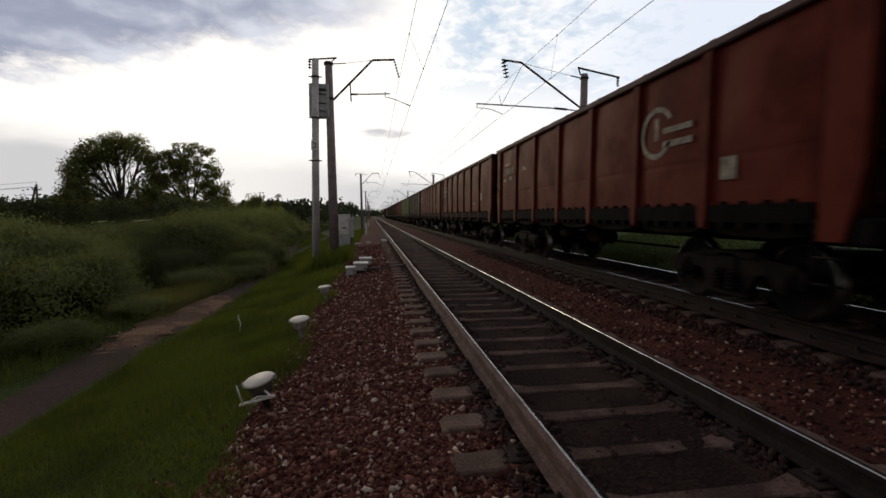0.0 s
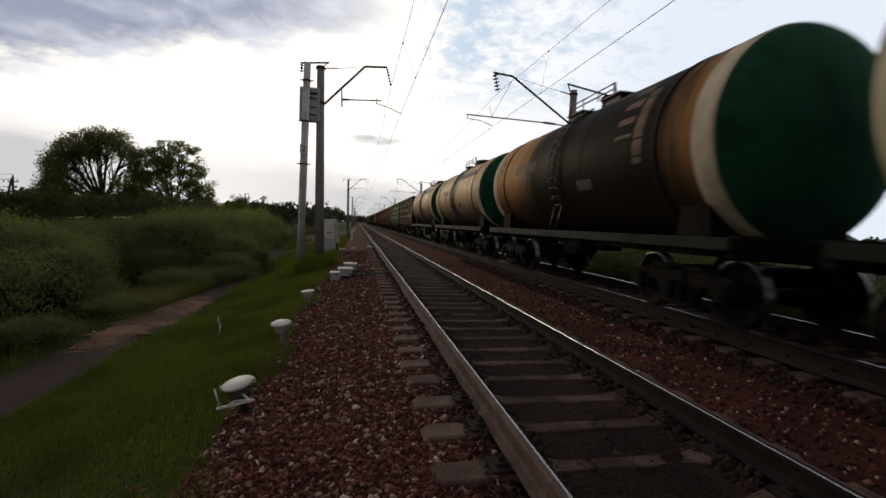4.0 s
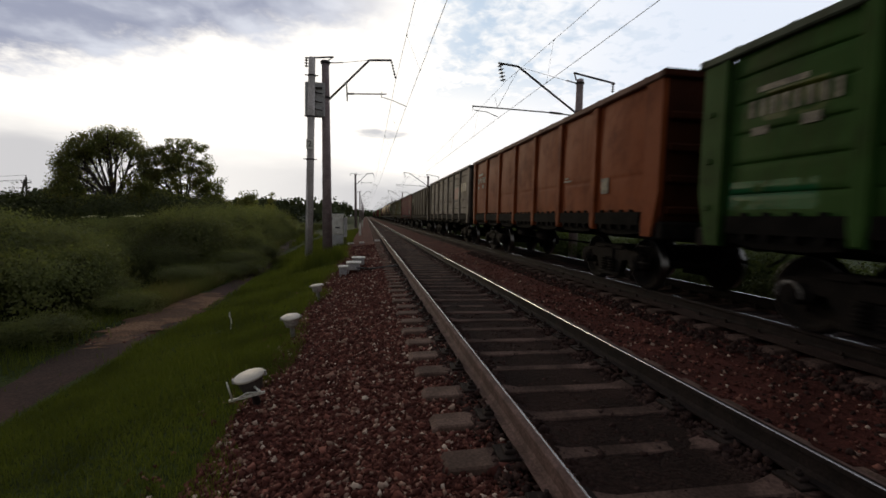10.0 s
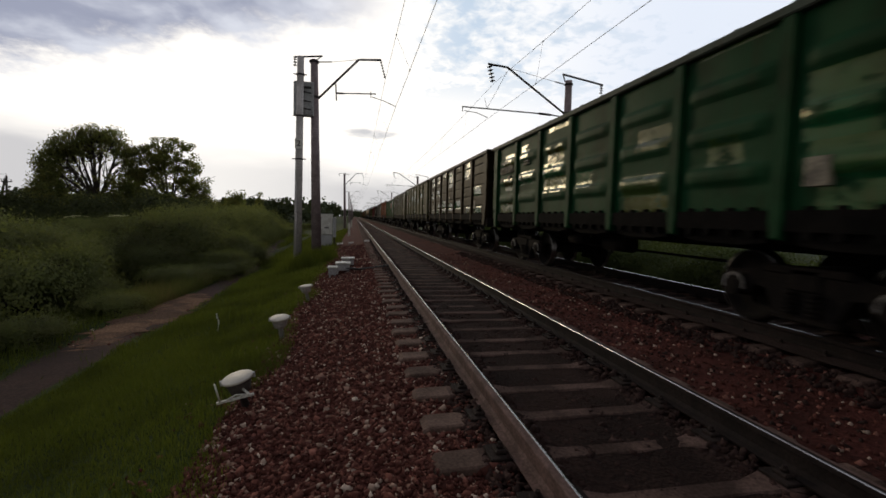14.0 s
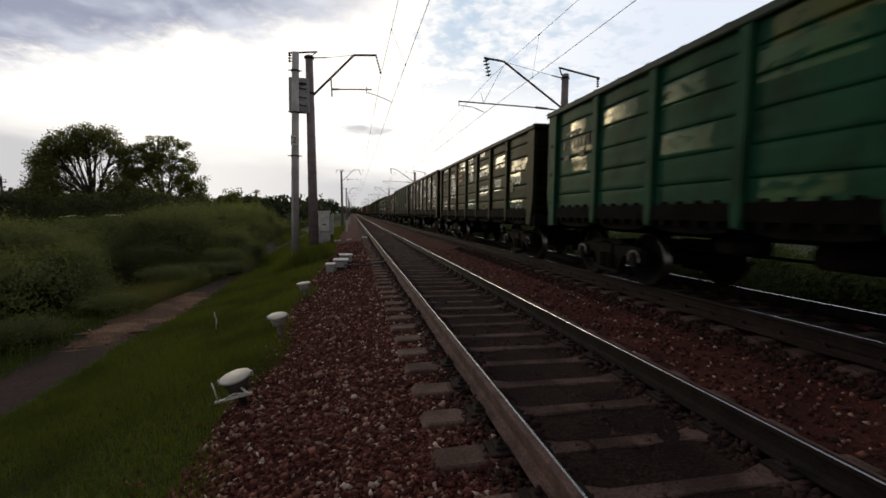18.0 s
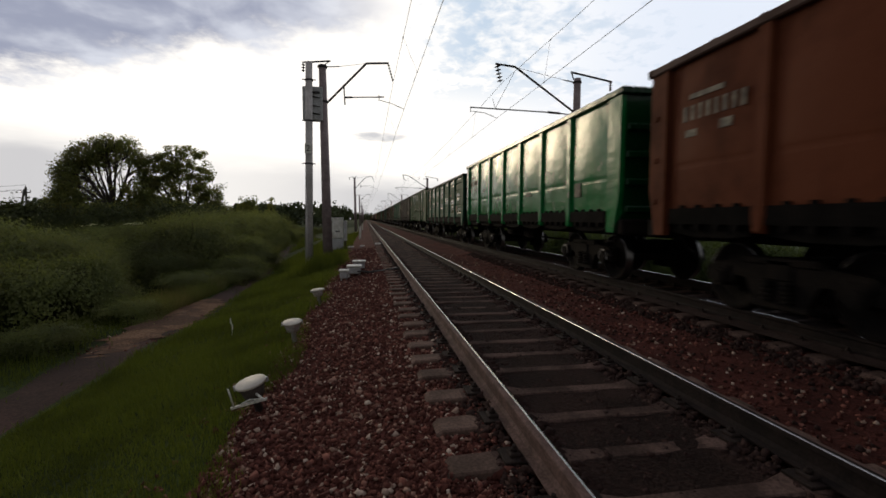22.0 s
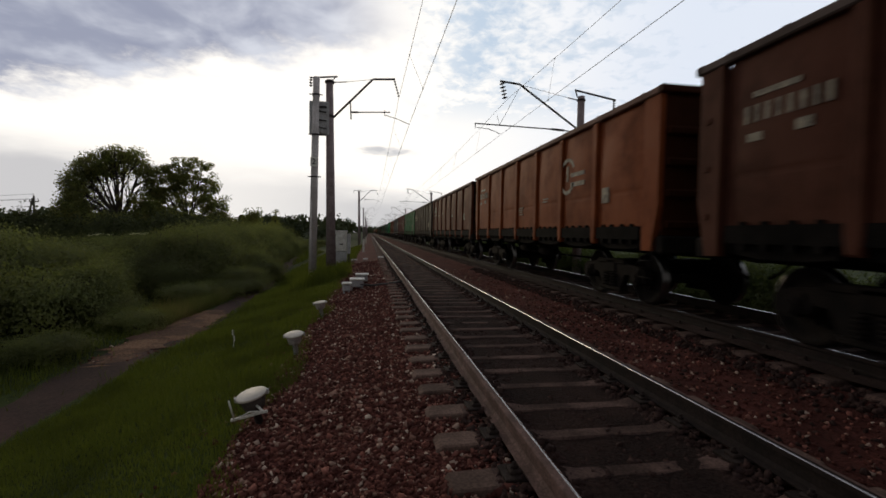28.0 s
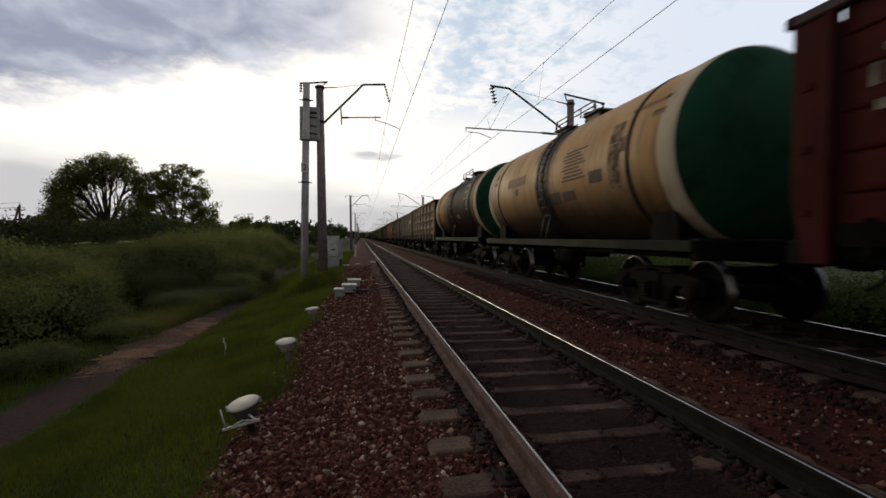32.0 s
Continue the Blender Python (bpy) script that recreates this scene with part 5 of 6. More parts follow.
def marker_post(at, h, label):
    w = thing("marker_post", label, "marker post", at=at)
    bm = bmesh.new()
    box(bm, -0.09, 0.09, -0.07, 0.07, -0.3, h, 0.02)
    part("shaft", bm, WHITE_METAL, w)
    bm = bmesh.new()
    box(bm, -0.10, 0.10, -0.08, 0.08, h, h + 0.05, 0.015)
    part("cap", bm, GREY_POLE, w)


marker_post((-0.50, 41.0, -0.50), 1.15, "short whitewashed concrete marker post beside ballast")
marker_post((-0.55, 74.0, -0.50), 1.1, "short whitewashed concrete marker post beside ballast")
for at, sx, sy in (((-0.95, 29.5, -0.52), 0.42, 0.6), ((-0.22, 28.5, -0.40), 0.30, 0.5), ((0.72, 28.4, -0.25), 0.34, 0.5)):
    bm = bmesh.new()
    box(bm, -sx / 2, sx / 2, -sy / 2, sy / 2, -0.04, 0.10, 0.02)
    tagged(part("cable_cover", bm, GREY_POLE, at=at), "pale concrete cable cover slab lying on ballast", "concrete slab", "cable covers")


# ---------------- wooden power pole and what stands far off ----------------
def power_pole(at, h=7.2):
    w = thing("power_pole", "weathered wooden power pole with two struts", "power pole", at=at)
    bm = bmesh.new()
    rod(bm, (0, 0, -0.5), (0, 0, h), 0.16, 0.11, n=10)
    part("pole", bm, WOOD, w)
    for s in (-1, 1):
        bm = bmesh.new()
        rod(bm, (-1.25 if s < 0 else 0.75, 0.6 * s, -0.5), (s * 0.15, 0, h - (0.3 if s < 0 else 1.6)), 0.15, 0.11, n=10)
        part("strut", bm, WOOD, w)
    bm = bmesh.new()
    box(bm, -0.55, 0.55, -0.06, 0.06, h - 0.75, h - 0.62, 0.01)
    part("crossarm", bm, WOOD, w)
    for x in (-0.5, 0.0, 0.5):
        bm = bmesh.new()
        insulator(bm, (x, 0, h - 0.62 if x else h), (x, 0, h - 0.35 if x else h + 0.25), 0.07, 2)
        part("insulator", bm, GLAZE, w)
    return w


pole_a = power_pole((-41.8, 65.0, -2.1))
copy_thing(pole_a, pose(-96.0, 84.0, -2.1, 0, 0, 15))
for x in (-0.5, 0.0, 0.5):
    bm = bmesh.new()
    a, b = Vector((-41.8 + x, 65.0, 4.75 if x else 5.35)), Vector((-96.0 + x, 84.0, 4.75 if x else 5.35))
    pts = [a.lerp(b, u) - Vector((0, 0, 3.2 * u * (1 - u))) for u in np.linspace(0, 1, 9)]
    bent(bm, pts, 0.018, 4)
    bmesh.ops.remove_doubles(bm, verts=bm.verts, dist=0.002)
    tagged(part("power_line", bm, WIRE), "thin dark power line between wooden poles", "power line", "power lines")


def house(at, turn, wall_colour):
    m = mottled("house_wall", wall_colour, tuple(c * 0.7 for c in wall_colour), 0.6, 0.9, 12, 0.2, 0.02)
    roof_m = mottled("metal_roof", (0.40, 0.40, 0.41), (0.28, 0.27, 0.27), 0.5, 0.5, 10, 0.2, 0.02)
    w = thing("house", "small distant house with a pale metal roof", "house", "distant houses", at=pose(*at, 0, 0, turn))
    bm = bmesh.new()
    box(bm, -4.5, 4.5, -3.5, 3.5, -0.6, 3.0)
    part("wall", bm, m, w)
    bm = bmesh.new()
    extrude_outline(bm, [(-4.0, 2.9), (4.0, 2.9), (0, 5.2)], -4.9, 4.9)
    part("roof", bm, roof_m, w)
    for x in (-2.6, 0.0, 2.6):
        bm = bmesh.new()
        box(bm, x - 0.5, x + 0.5, -3.56, -3.49, 1.0, 2.3)
        part("window", bm, GLAZE, w)
    bm = bmesh.new()
    box(bm, 1.4, 2.0, 0.6, 1.2, 3.6, 5.9, 0.03)
    part("chimney", bm, RAIL_RUST, w)
    return w


house((118, 92, -2.0), 40, (0.5, 0.46, 0.40))
house((150, 104, -2.0), 25, (0.36, 0.22, 0.16))


# ---------------- vegetation ----------------
def leaf_quads(centres, size, rng, outward=None):
    """Small pointed quads, turned at random, or mostly facing the way outward."""
    n = len(centres)
    a = rng.normal(size=(n, 3))
    a /= np.linalg.norm(a, axis=1)[:, None]
    b = np.cross(a, rng.normal(size=(n, 3)))
    if outward is not None:
        nrm = outward + 0.40 * rng.normal(size=(n, 3))
        b = np.cross(nrm, a)
        a = np.cross(b, nrm)
        a /= np.linalg.norm(a, axis=1)[:, None]
    b /= np.linalg.norm(b, axis=1)[:, None]
    s = size * rng.uniform(0.6, 1.4, (n, 1))
    v = np.stack([centres - a * s * 0.5, centres + b * s * 0.32, centres + a * s * 0.5, centres - b * s * 0.32], 1).reshape(-1, 3)
    return v, np.arange(4 * n).reshape(n, 4)


def bush_meshes(seed, h, spread, leaves, size, leaf):
    rng = np.random.default_rng(seed)
    bm = bmesh.new()
    tips = []
    for k in range(9):
        a = rng.uniform(0, 2 * math.pi)
        lean = rng.uniform(0.2, 1.0)
        base = Vector((rng.normal() * 0.2, rng.normal() * 0.2, -0.4))
        mid = Vector((math.cos(a) * spread * 0.35 * lean, math.sin(a) * spread * 0.35 * lean, h * 0.45))
        tip = Vector((math.cos(a) * spread * 0.75 * lean, math.sin(a) * spread * 0.75 * lean, h * rng.uniform(0.7, 0.98)))
        rod(bm, base, mid, 0.03, 0.02, n=5, caps=False)
        rod(bm, mid, tip, 0.02, 0.006, n=5, caps=False)
        tips += [mid.lerp(tip, u) for u in (0.2, 0.45, 0.7, 0.95)]
        for q in range(3):
            s = mid.lerp(tip, rng.uniform(0, 0.7))
            e = s + Vector((rng.normal() * spread * 0.3, rng.normal() * spread * 0.3, h * rng.uniform(0.02, 0.22)))
            rod(bm, s, e, 0.012, 0.004, n=4, caps=False)
            tips += [e, s.lerp(e, 0.5)]
    for k in range(64):                    # the rounded outer skin, down to the ground
        a, e = rng.uniform(0, 2 * math.pi), rng.uniform(0.03, 1.25)
        q = rng.uniform(0.72, 0.95)
        tips.append(Vector((math.cos(a) * spread * q * math.cos(e) ** 0.7, math.sin(a) * spread * q * math.cos(e) ** 0.7, h * 0.92 * q * math.sin(e))))
    me = bpy.data.meshes.new("stem")
    bm.to_mesh(me)
    bm.free()
    me.materials.append(BARK)
    pick = rng.integers(0, len(tips), leaves)
    c = np.array([tuple(t) for t in tips])[pick] + rng.normal(size=(leaves, 3)) * np.array([spread * 0.17, spread * 0.17, h * 0.10])
    c[:, 2] = np.maximum(c[:, 2], 0.02)
    out = c - np.array([0, 0, h * 0.25])
    out /= np.linalg.norm(out, axis=1)[:, None] + 1e-6
    v, f = leaf_quads(c, size * 1.2, rng, out)
    m = leaves // 4                        # broad leaves deeper in, that close the gaps
    v2, f2 = leaf_quads(c[:m] * np.array([0.88, 0.88, 0.90]), size * 1.7, rng, out[:m])
    v, f = np.concatenate([v, v2]), np.concatenate([f, f2 + len(v)])
    return me, raw_mesh("foliage", v, f, leaf)


BUSHES = [bush_meshes(11 + i, h, s, n, z, LEAF) for i, (h, s, n, z) in enumerate([(2.4, 1.9, 26000, 0.056), (1.7, 1.7, 22000, 0.052), (3.0, 2.2, 28000, 0.064), (1.2, 1.4, 16000, 0.042), (2.0, 2.2, 26000, 0.054)])]
PALE_BUSHES = [bush_meshes(51 + i, h, s, n, z, LEAF_HAZE) for i, (h, s, n, z) in enumerate([(2.2, 2.0, 24000, 0.060), (1.6, 1.8, 20000, 0.056)])]
DARK_BUSHES = [bush_meshes(31 + i, h, s, n, z, LEAF_DARK) for i, (h, s, n, z) in enumerate([(1.5, 1.6, 11000, 0.065), (2.2, 2.0, 13000, 0.070)])]
DARK_BUSHES.append(bush_meshes(36, 2.2, 1.9, 7000, 0.10, LEAF_SHADE))


def plant_bushes():
    rng = np.random.default_rng(5)
    spots = []
    for y0, y1, gap, x0, across, rows in ((3.2, 27, 2.3, -6.35, 1.9, 5), (27, 60, 3.0, -8.0, 2.6, 5), (60, 92, 4.2, -9.5, 4.0, 5)):
        for y in np.arange(y0, y1, gap):
            for r in range(rows):
                h = (0.80, 1.75, 2.3, 2.6, 2.7)[r] if y < 26 else (1.5, 2.6, 2.8, 2.2, 1.9)[r]
                if (x0 - across * r) / y < -0.355:      # open towards the grove
                    h = min(h, max(0.8, 1.33 - 0.030 * y - float(ground_z(x0 - across * r, y))))
                    h *= 1 + 0.26 * float(smooth_noise((x0 - across * r) * 0.9, y * 0.8, 6.0))
                spots.append((x0 - across * r - 0.012 * y * r + rng.normal() * 0.22 * gap, y + rng.normal() * 0.25 * gap, h * rng.uniform(0.62, 1.16) * (1 + 0.28 * np.clip((y - 15) / 8, 0, 1) * (y < 27) * ((x0 - across * r) / y > -0.355)), r))
    # a few big rounded ones that stand above the rest
    for x, y, s in ((-7.7, 22.5, 0.95), (-9.0, 26.5, 1.05), (-8.6, 30.5, 1.05), (-10.4, 34.0, 1.1), (-9.2, 37.5, 1.0), (-10.0, 44.0, 1.15), (-10.2, 52.0, 1.1), (-11.5, 52.0, 1.2)):
        w = thing("bush", "tall rounded dark green shrub above the thicket", "shrub", "bushes of the thicket")
        part("stem", PALE_BUSHES[0][0], None, w)
        part("foliage", PALE_BUSHES[0][1], None, w)
        w.matrix_basis = pose(x, y, float(ground_z(x, y)), 0, 0, 40 * x) @ Matrix.Diagonal((s * 1.15, s * 1.15, s * 1.36, 1))
    for x, y, h, r in spots:
        i = (3 if r == 0 else int(rng.integers(0, len(BUSHES))))
        s = h / (2.4, 1.7, 3.0, 1.2, 2.0)[i]
        w = thing("bush", "low dark green leafy shrub beside the footpath" if r == 0 else "dense dark green leafy shrub in the thicket", "shrub", "bushes of the thicket")
        stems, foliage = BUSHES[i]
        if y > 17 and x / y > -0.38:
            stems, foliage = PALE_BUSHES[r % 2]
            s = h / (2.2, 1.6)[r % 2]
        part("stem", stems, None, w)
        part("foliage", foliage, None, w)
        w.matrix_basis = pose(x, y, float(ground_z(x, y)), 0, 0, rng.uniform(0, 360)) @ Matrix.Diagonal((max(s, 0.7) * 0.92, max(s, 0.7) * 0.92, s, 1))
    # the far side of the line
    for k in range(72):
        x, y = (10.6 + rng.uniform(0, 1.2), -5 + 1.15 * k) if k < 44 else (12 + 16 * rng.uniform(0, 1), rng.uniform(-4, 62))
        stems, foliage = DARK_BUSHES[int(rng.integers(0, 2))]
        w = thing("bush", "dark green leafy shrub beyond the far track", "shrub", "bushes beyond the tracks")
        part("stem", stems, None, w)
        part("foliage", foliage, None, w)
        s = rng.uniform(0.85, 1.15)
        w.matrix_basis = pose(x, y, float(ground_z(x, y)), 0, 0, rng.uniform(0, 360)) @ Matrix.Diagonal((s, s, s * 0.85, 1))
    # dark undergrowth at the foot of the grove
    for k in range(14):
        x, y, s = -36.6 + 1.4 * k + rng.normal() * 0.5, 58 + rng.uniform(-2, 4), rng.uniform(1.6, 2.5)
        w = thing("bush", "tall dark shrub under the trees of the grove", "shrub", "undergrowth of the grove")
        part("stem", DARK_BUSHES[2][0], None, w)
        part("foliage", DARK_BUSHES[2][1], None, w)
        w.matrix_basis = pose(x, y, float(ground_z(x, y)), 0, 0, 77 * k) @ Matrix.Diagonal((s, s, s * rng.uniform(0.75, 1.0), 1))


plant_bushes()


def blossoms(x, y, seed):
    """An elder in flower: flat pale umbels over a leafy mound."""
    rng = np.random.default_rng(seed)
    w = thing("elder_bush", "leafy elder bush with flat pale flower heads", "shrub", "flowering elders", at=(x, y, float(ground_z(x, y))))
    part("stem", BUSHES[0][0], None, w)
    part("foliage", BUSHES[0][1], None, w)
    for k in range(9):
        a, q = rng.uniform(0, 6.28), rng.uniform(0.2, 1.2)
        n = 26
        c = np.array([q * math.cos(a), q * math.sin(a), 2.46 - 0.16 * q * q]) + rng.normal(size=(n, 3)) * np.array([0.085, 0.085, 0.02])
        v, f = leaf_quads(c, 0.06, rng, np.repeat([[0.0, 0.0, 1.0]], n, 0))
        part("flower_head", raw_mesh("flower_head", v, f, BLOSSOM), None, w)


for k, (x, y) in enumerate(((-19.6, 44.0), (-21.2, 45.5), (-23.4, 44.6), (-36.5, 46.0), (-38.6, 47.5))):
    blossoms(x, y, 90 + k)


def tree(name, label, at, seed, dome, clumps, per_clump, leaf_size, clump, hollow=0.0, forks=7, trunk=0.30, even=0.45, bough=0.014, bare=0, skew=0.0):
    """Trunk, main limbs and boughs that end in clumps of leaves; dome: half widths and height of the crown, its foot above the ground, and how far it leans along x."""
    rng = np.random.default_rng(seed)
    rx, ry, rz, foot, shift = (*dome, 0.0)[:5]
    w = thing(name, label, "tree", at=at)
    d = rng.normal(size=(clumps * 5, 3))
    d /= np.linalg.norm(d, axis=1)[:, None]
    d[:, 2] = np.abs(d[:, 2])
    reach = rng.uniform(0.30, 1.0, len(d)) ** even * (1 + 0.05 * np.sin(5 * np.arctan2(d[:, 2], d[:, 0]) + seed) + 0.012 * rng.normal(size=len(d)))
    c = d * reach[:, None]
    # the open middle under the canopy, where only bare limbs show
    inner = np.hypot(c[:, 0] - 0.16, c[:, 2] * 0.94) < hollow * (1 + 0.15 * np.sin(9 * c[:, 0] + 7 * c[:, 2]))
    c[:, 2] *= 1 - skew * np.clip(0.25 - c[:, 0], 0, 1.2)
    c = c[~(inner & (rng.uniform(size=len(c)) < 0.97))][:clumps] * np.array([rx, ry, rz]) + np.array([shift, 0, foot])
    bm = bmesh.new()
    fork = Vector((0, 0, foot * 0.75 + 0.5))
    rod(bm, (0, 0, -0.6), fork, trunk * 1.15, trunk * 0.8, n=9, caps=False)
    limbs = []
    for k in range(forks):
        a = math.pi * (k + 0.5) / forks + rng.normal() * 0.06
        side, rise, out = math.cos(a), math.sin(a), rng.uniform(0.55, 0.80)
        deep = rng.uniform(-0.5, 0.5)
        end = Vector((shift + side * rx * out, deep * ry, foot + rz * (0.12 + rise * out)))
        knee = fork.lerp(end, 0.42) + Vector((side * rx * 0.03, 0, 0.05 * rz * rng.uniform(0.2, 1.0)))
        rod(bm, fork, knee, trunk * 0.50, trunk * 0.34, n=7, caps=False)
        rod(bm, knee, end, trunk * 0.34, trunk * 0.12, n=6, caps=False)
        limbs += [(fork.lerp(knee, u), trunk * 0.34) for u in (0.5, 0.8)]
        limbs += [(knee.lerp(end, u), trunk * (0.30 - 0.18 * u)) for u in (0.0, 0.2, 0.4, 0.6, 0.8, 1.0)]
        for q in range(bare):              # side branches that cross under the canopy
            b = fork.lerp(knee, rng.uniform(0.35, 1.0)) if q % 2 else knee.lerp(end, rng.uniform(0.0, 0.6))
            e = b + Vector((side * rx * 0.2 + rng.normal() * rx * 0.13, rng.normal() * ry * 0.2, rz * rng.uniform(0.10, 0.30)))
            m = b.lerp(e, 0.5) + Vector((rng.normal() * 0.2, 0, rng.normal() * 0.2))
            rod(bm, b, m, trunk * 0.17, trunk * 0.12, n=5, caps=False)
            rod(bm, m, e, trunk * 0.12, trunk * 0.06, n=5, caps=False)
            limbs += [(m, trunk * 0.12), (e, trunk * 0.08)]
    spots = np.array([tuple(p) for p, r in limbs])
    for p in c:
        i = int(np.argmin(((spots - p) ** 2).sum(1) + 6.0 * (spots[:, 2] > p[2] - 0.5)))
        a, e = limbs[i][0], Vector(p)
        mid = a.lerp(e, 0.5) + Vector((0, 0, 0.08 * (e - a).length))
        r = min(limbs[i][1], bough * (e - a).length + 0.014)
        rod(bm, a, mid, r, r * 0.7, n=5, caps=False)
        rod(bm, mid, e, r * 0.7, r * 0.3, n=4, caps=False)
    part("trunk", bm, BARK, w)
    n = len(c) * per_clump
    sizes = np.repeat(rng.uniform(0.7, 1.3, len(c)), per_clump)[:, None]
    leaves = np.repeat(c, per_clump, 0) + rng.normal(size=(n, 3)).clip(-1.7, 1.7) * sizes * np.array([clump, clump, clump * 0.66])
    v, f = leaf_quads(leaves, leaf_size, rng, 0.3)
    part("crown", raw_mesh("crown", v, f, LEAF_TREE), None, w)
    return w


def grove():
    tree("spreading_tree", "broad spreading tree with bare inner limbs and domed crown", (-32.5, 66, -2.1), 3, (6.6, 4.2, 9.9, 4.9, -1.0), 600, 48, 0.23, 0.40, 0.60, 13, 0.44, 0.35, 0.022, 5, 0.26)
    tree("round_tree", "round-crowned tree with clumped dark foliage and gaps", (-24.6, 67.5, -2.1), 8, (6.6, 3.4, 10.1, 3.2, -0.55), 280, 100, 0.25, 0.37, 0.0, 9, 0.34, 0.45, 0.016, 1)
    for x, y, s, r, h in ((-38.2, 64, 21, 2.2, 4.8), (-27.9, 62, 22, 2.4, 6.3), (-35.2, 62, 31, 1.6, 5.9), (-32.5, 60, 23, 3.4, 3.6), (-19.6, 66, 24, 2.0, 4.2), (-24.0, 61, 25, 3.4, 4.2), (-39.4, 69, 26, 1.8, 4.0), (-35.0, 61, 27, 3.0, 4.3), (-17.6, 73, 28, 1.5, 5.2), (-29.0, 58, 29, 3.2, 4.0), (-21.0, 60, 30, 3.0, 3.8)):
        tree("young_tree", "low leafy tree at the foot of the grove", (x, y, -2.1), s, (r * 1.1, r, h * 1.2, 0.4), 130, 60, 0.28, 0.42, 0.0, 5, 0.12)
    tree("young_spruce", "small pointed conifer behind the thicket", (-15.0, 76, -2.1), 40, (1.1, 1.1, 6.4, 0.3), 60, 40, 0.25, 0.28, 0.0, 4, 0.08)


grove()


def far_woods():
    """The wooded skyline: uneven crowns of many leaves, thinning with distance."""
    rng = np.random.default_rng(77)
    parts = []
    for x0, x1, y0, y1, h, count in ((-260, -9, 150, 260, 10.0, 420), (-420, -14, 260, 480, 14.0, 340), (-90, 130, 640, 760, 15, 260), (16, 330, 120, 330, 6.0, 260), (-230, -70, 125, 190, 5.0, 150)):
        for k in range(count):
            x, y = rng.uniform(x0, x1), rng.uniform(y0, y1)
            if -7 < x < 15:
                if y < 640:
                    continue
            r = h * rng.uniform(0.22, 0.5)
            n = 46
            d = rng.normal(size=(n, 3))
            d /= np.linalg.norm(d, axis=1)[:, None]
            d *= rng.uniform(0.5, 1.05, n)[:, None]
            d[:, 2] = np.abs(d[:, 2]) * 1.5 - 0.5
            parts.append(np.array([x, y, -2.0 + h * rng.uniform(0.25, 0.62)]) + d * r)
    c = np.concatenate(parts)
    v, f = leaf_quads(c, 2.2, rng)
    tagged(new("far_woods", raw_mesh("far_woods", v, f, LEAF_FAR)), "dark wooded skyline along the horizon", "woods", kind="stuff")


far_woods()


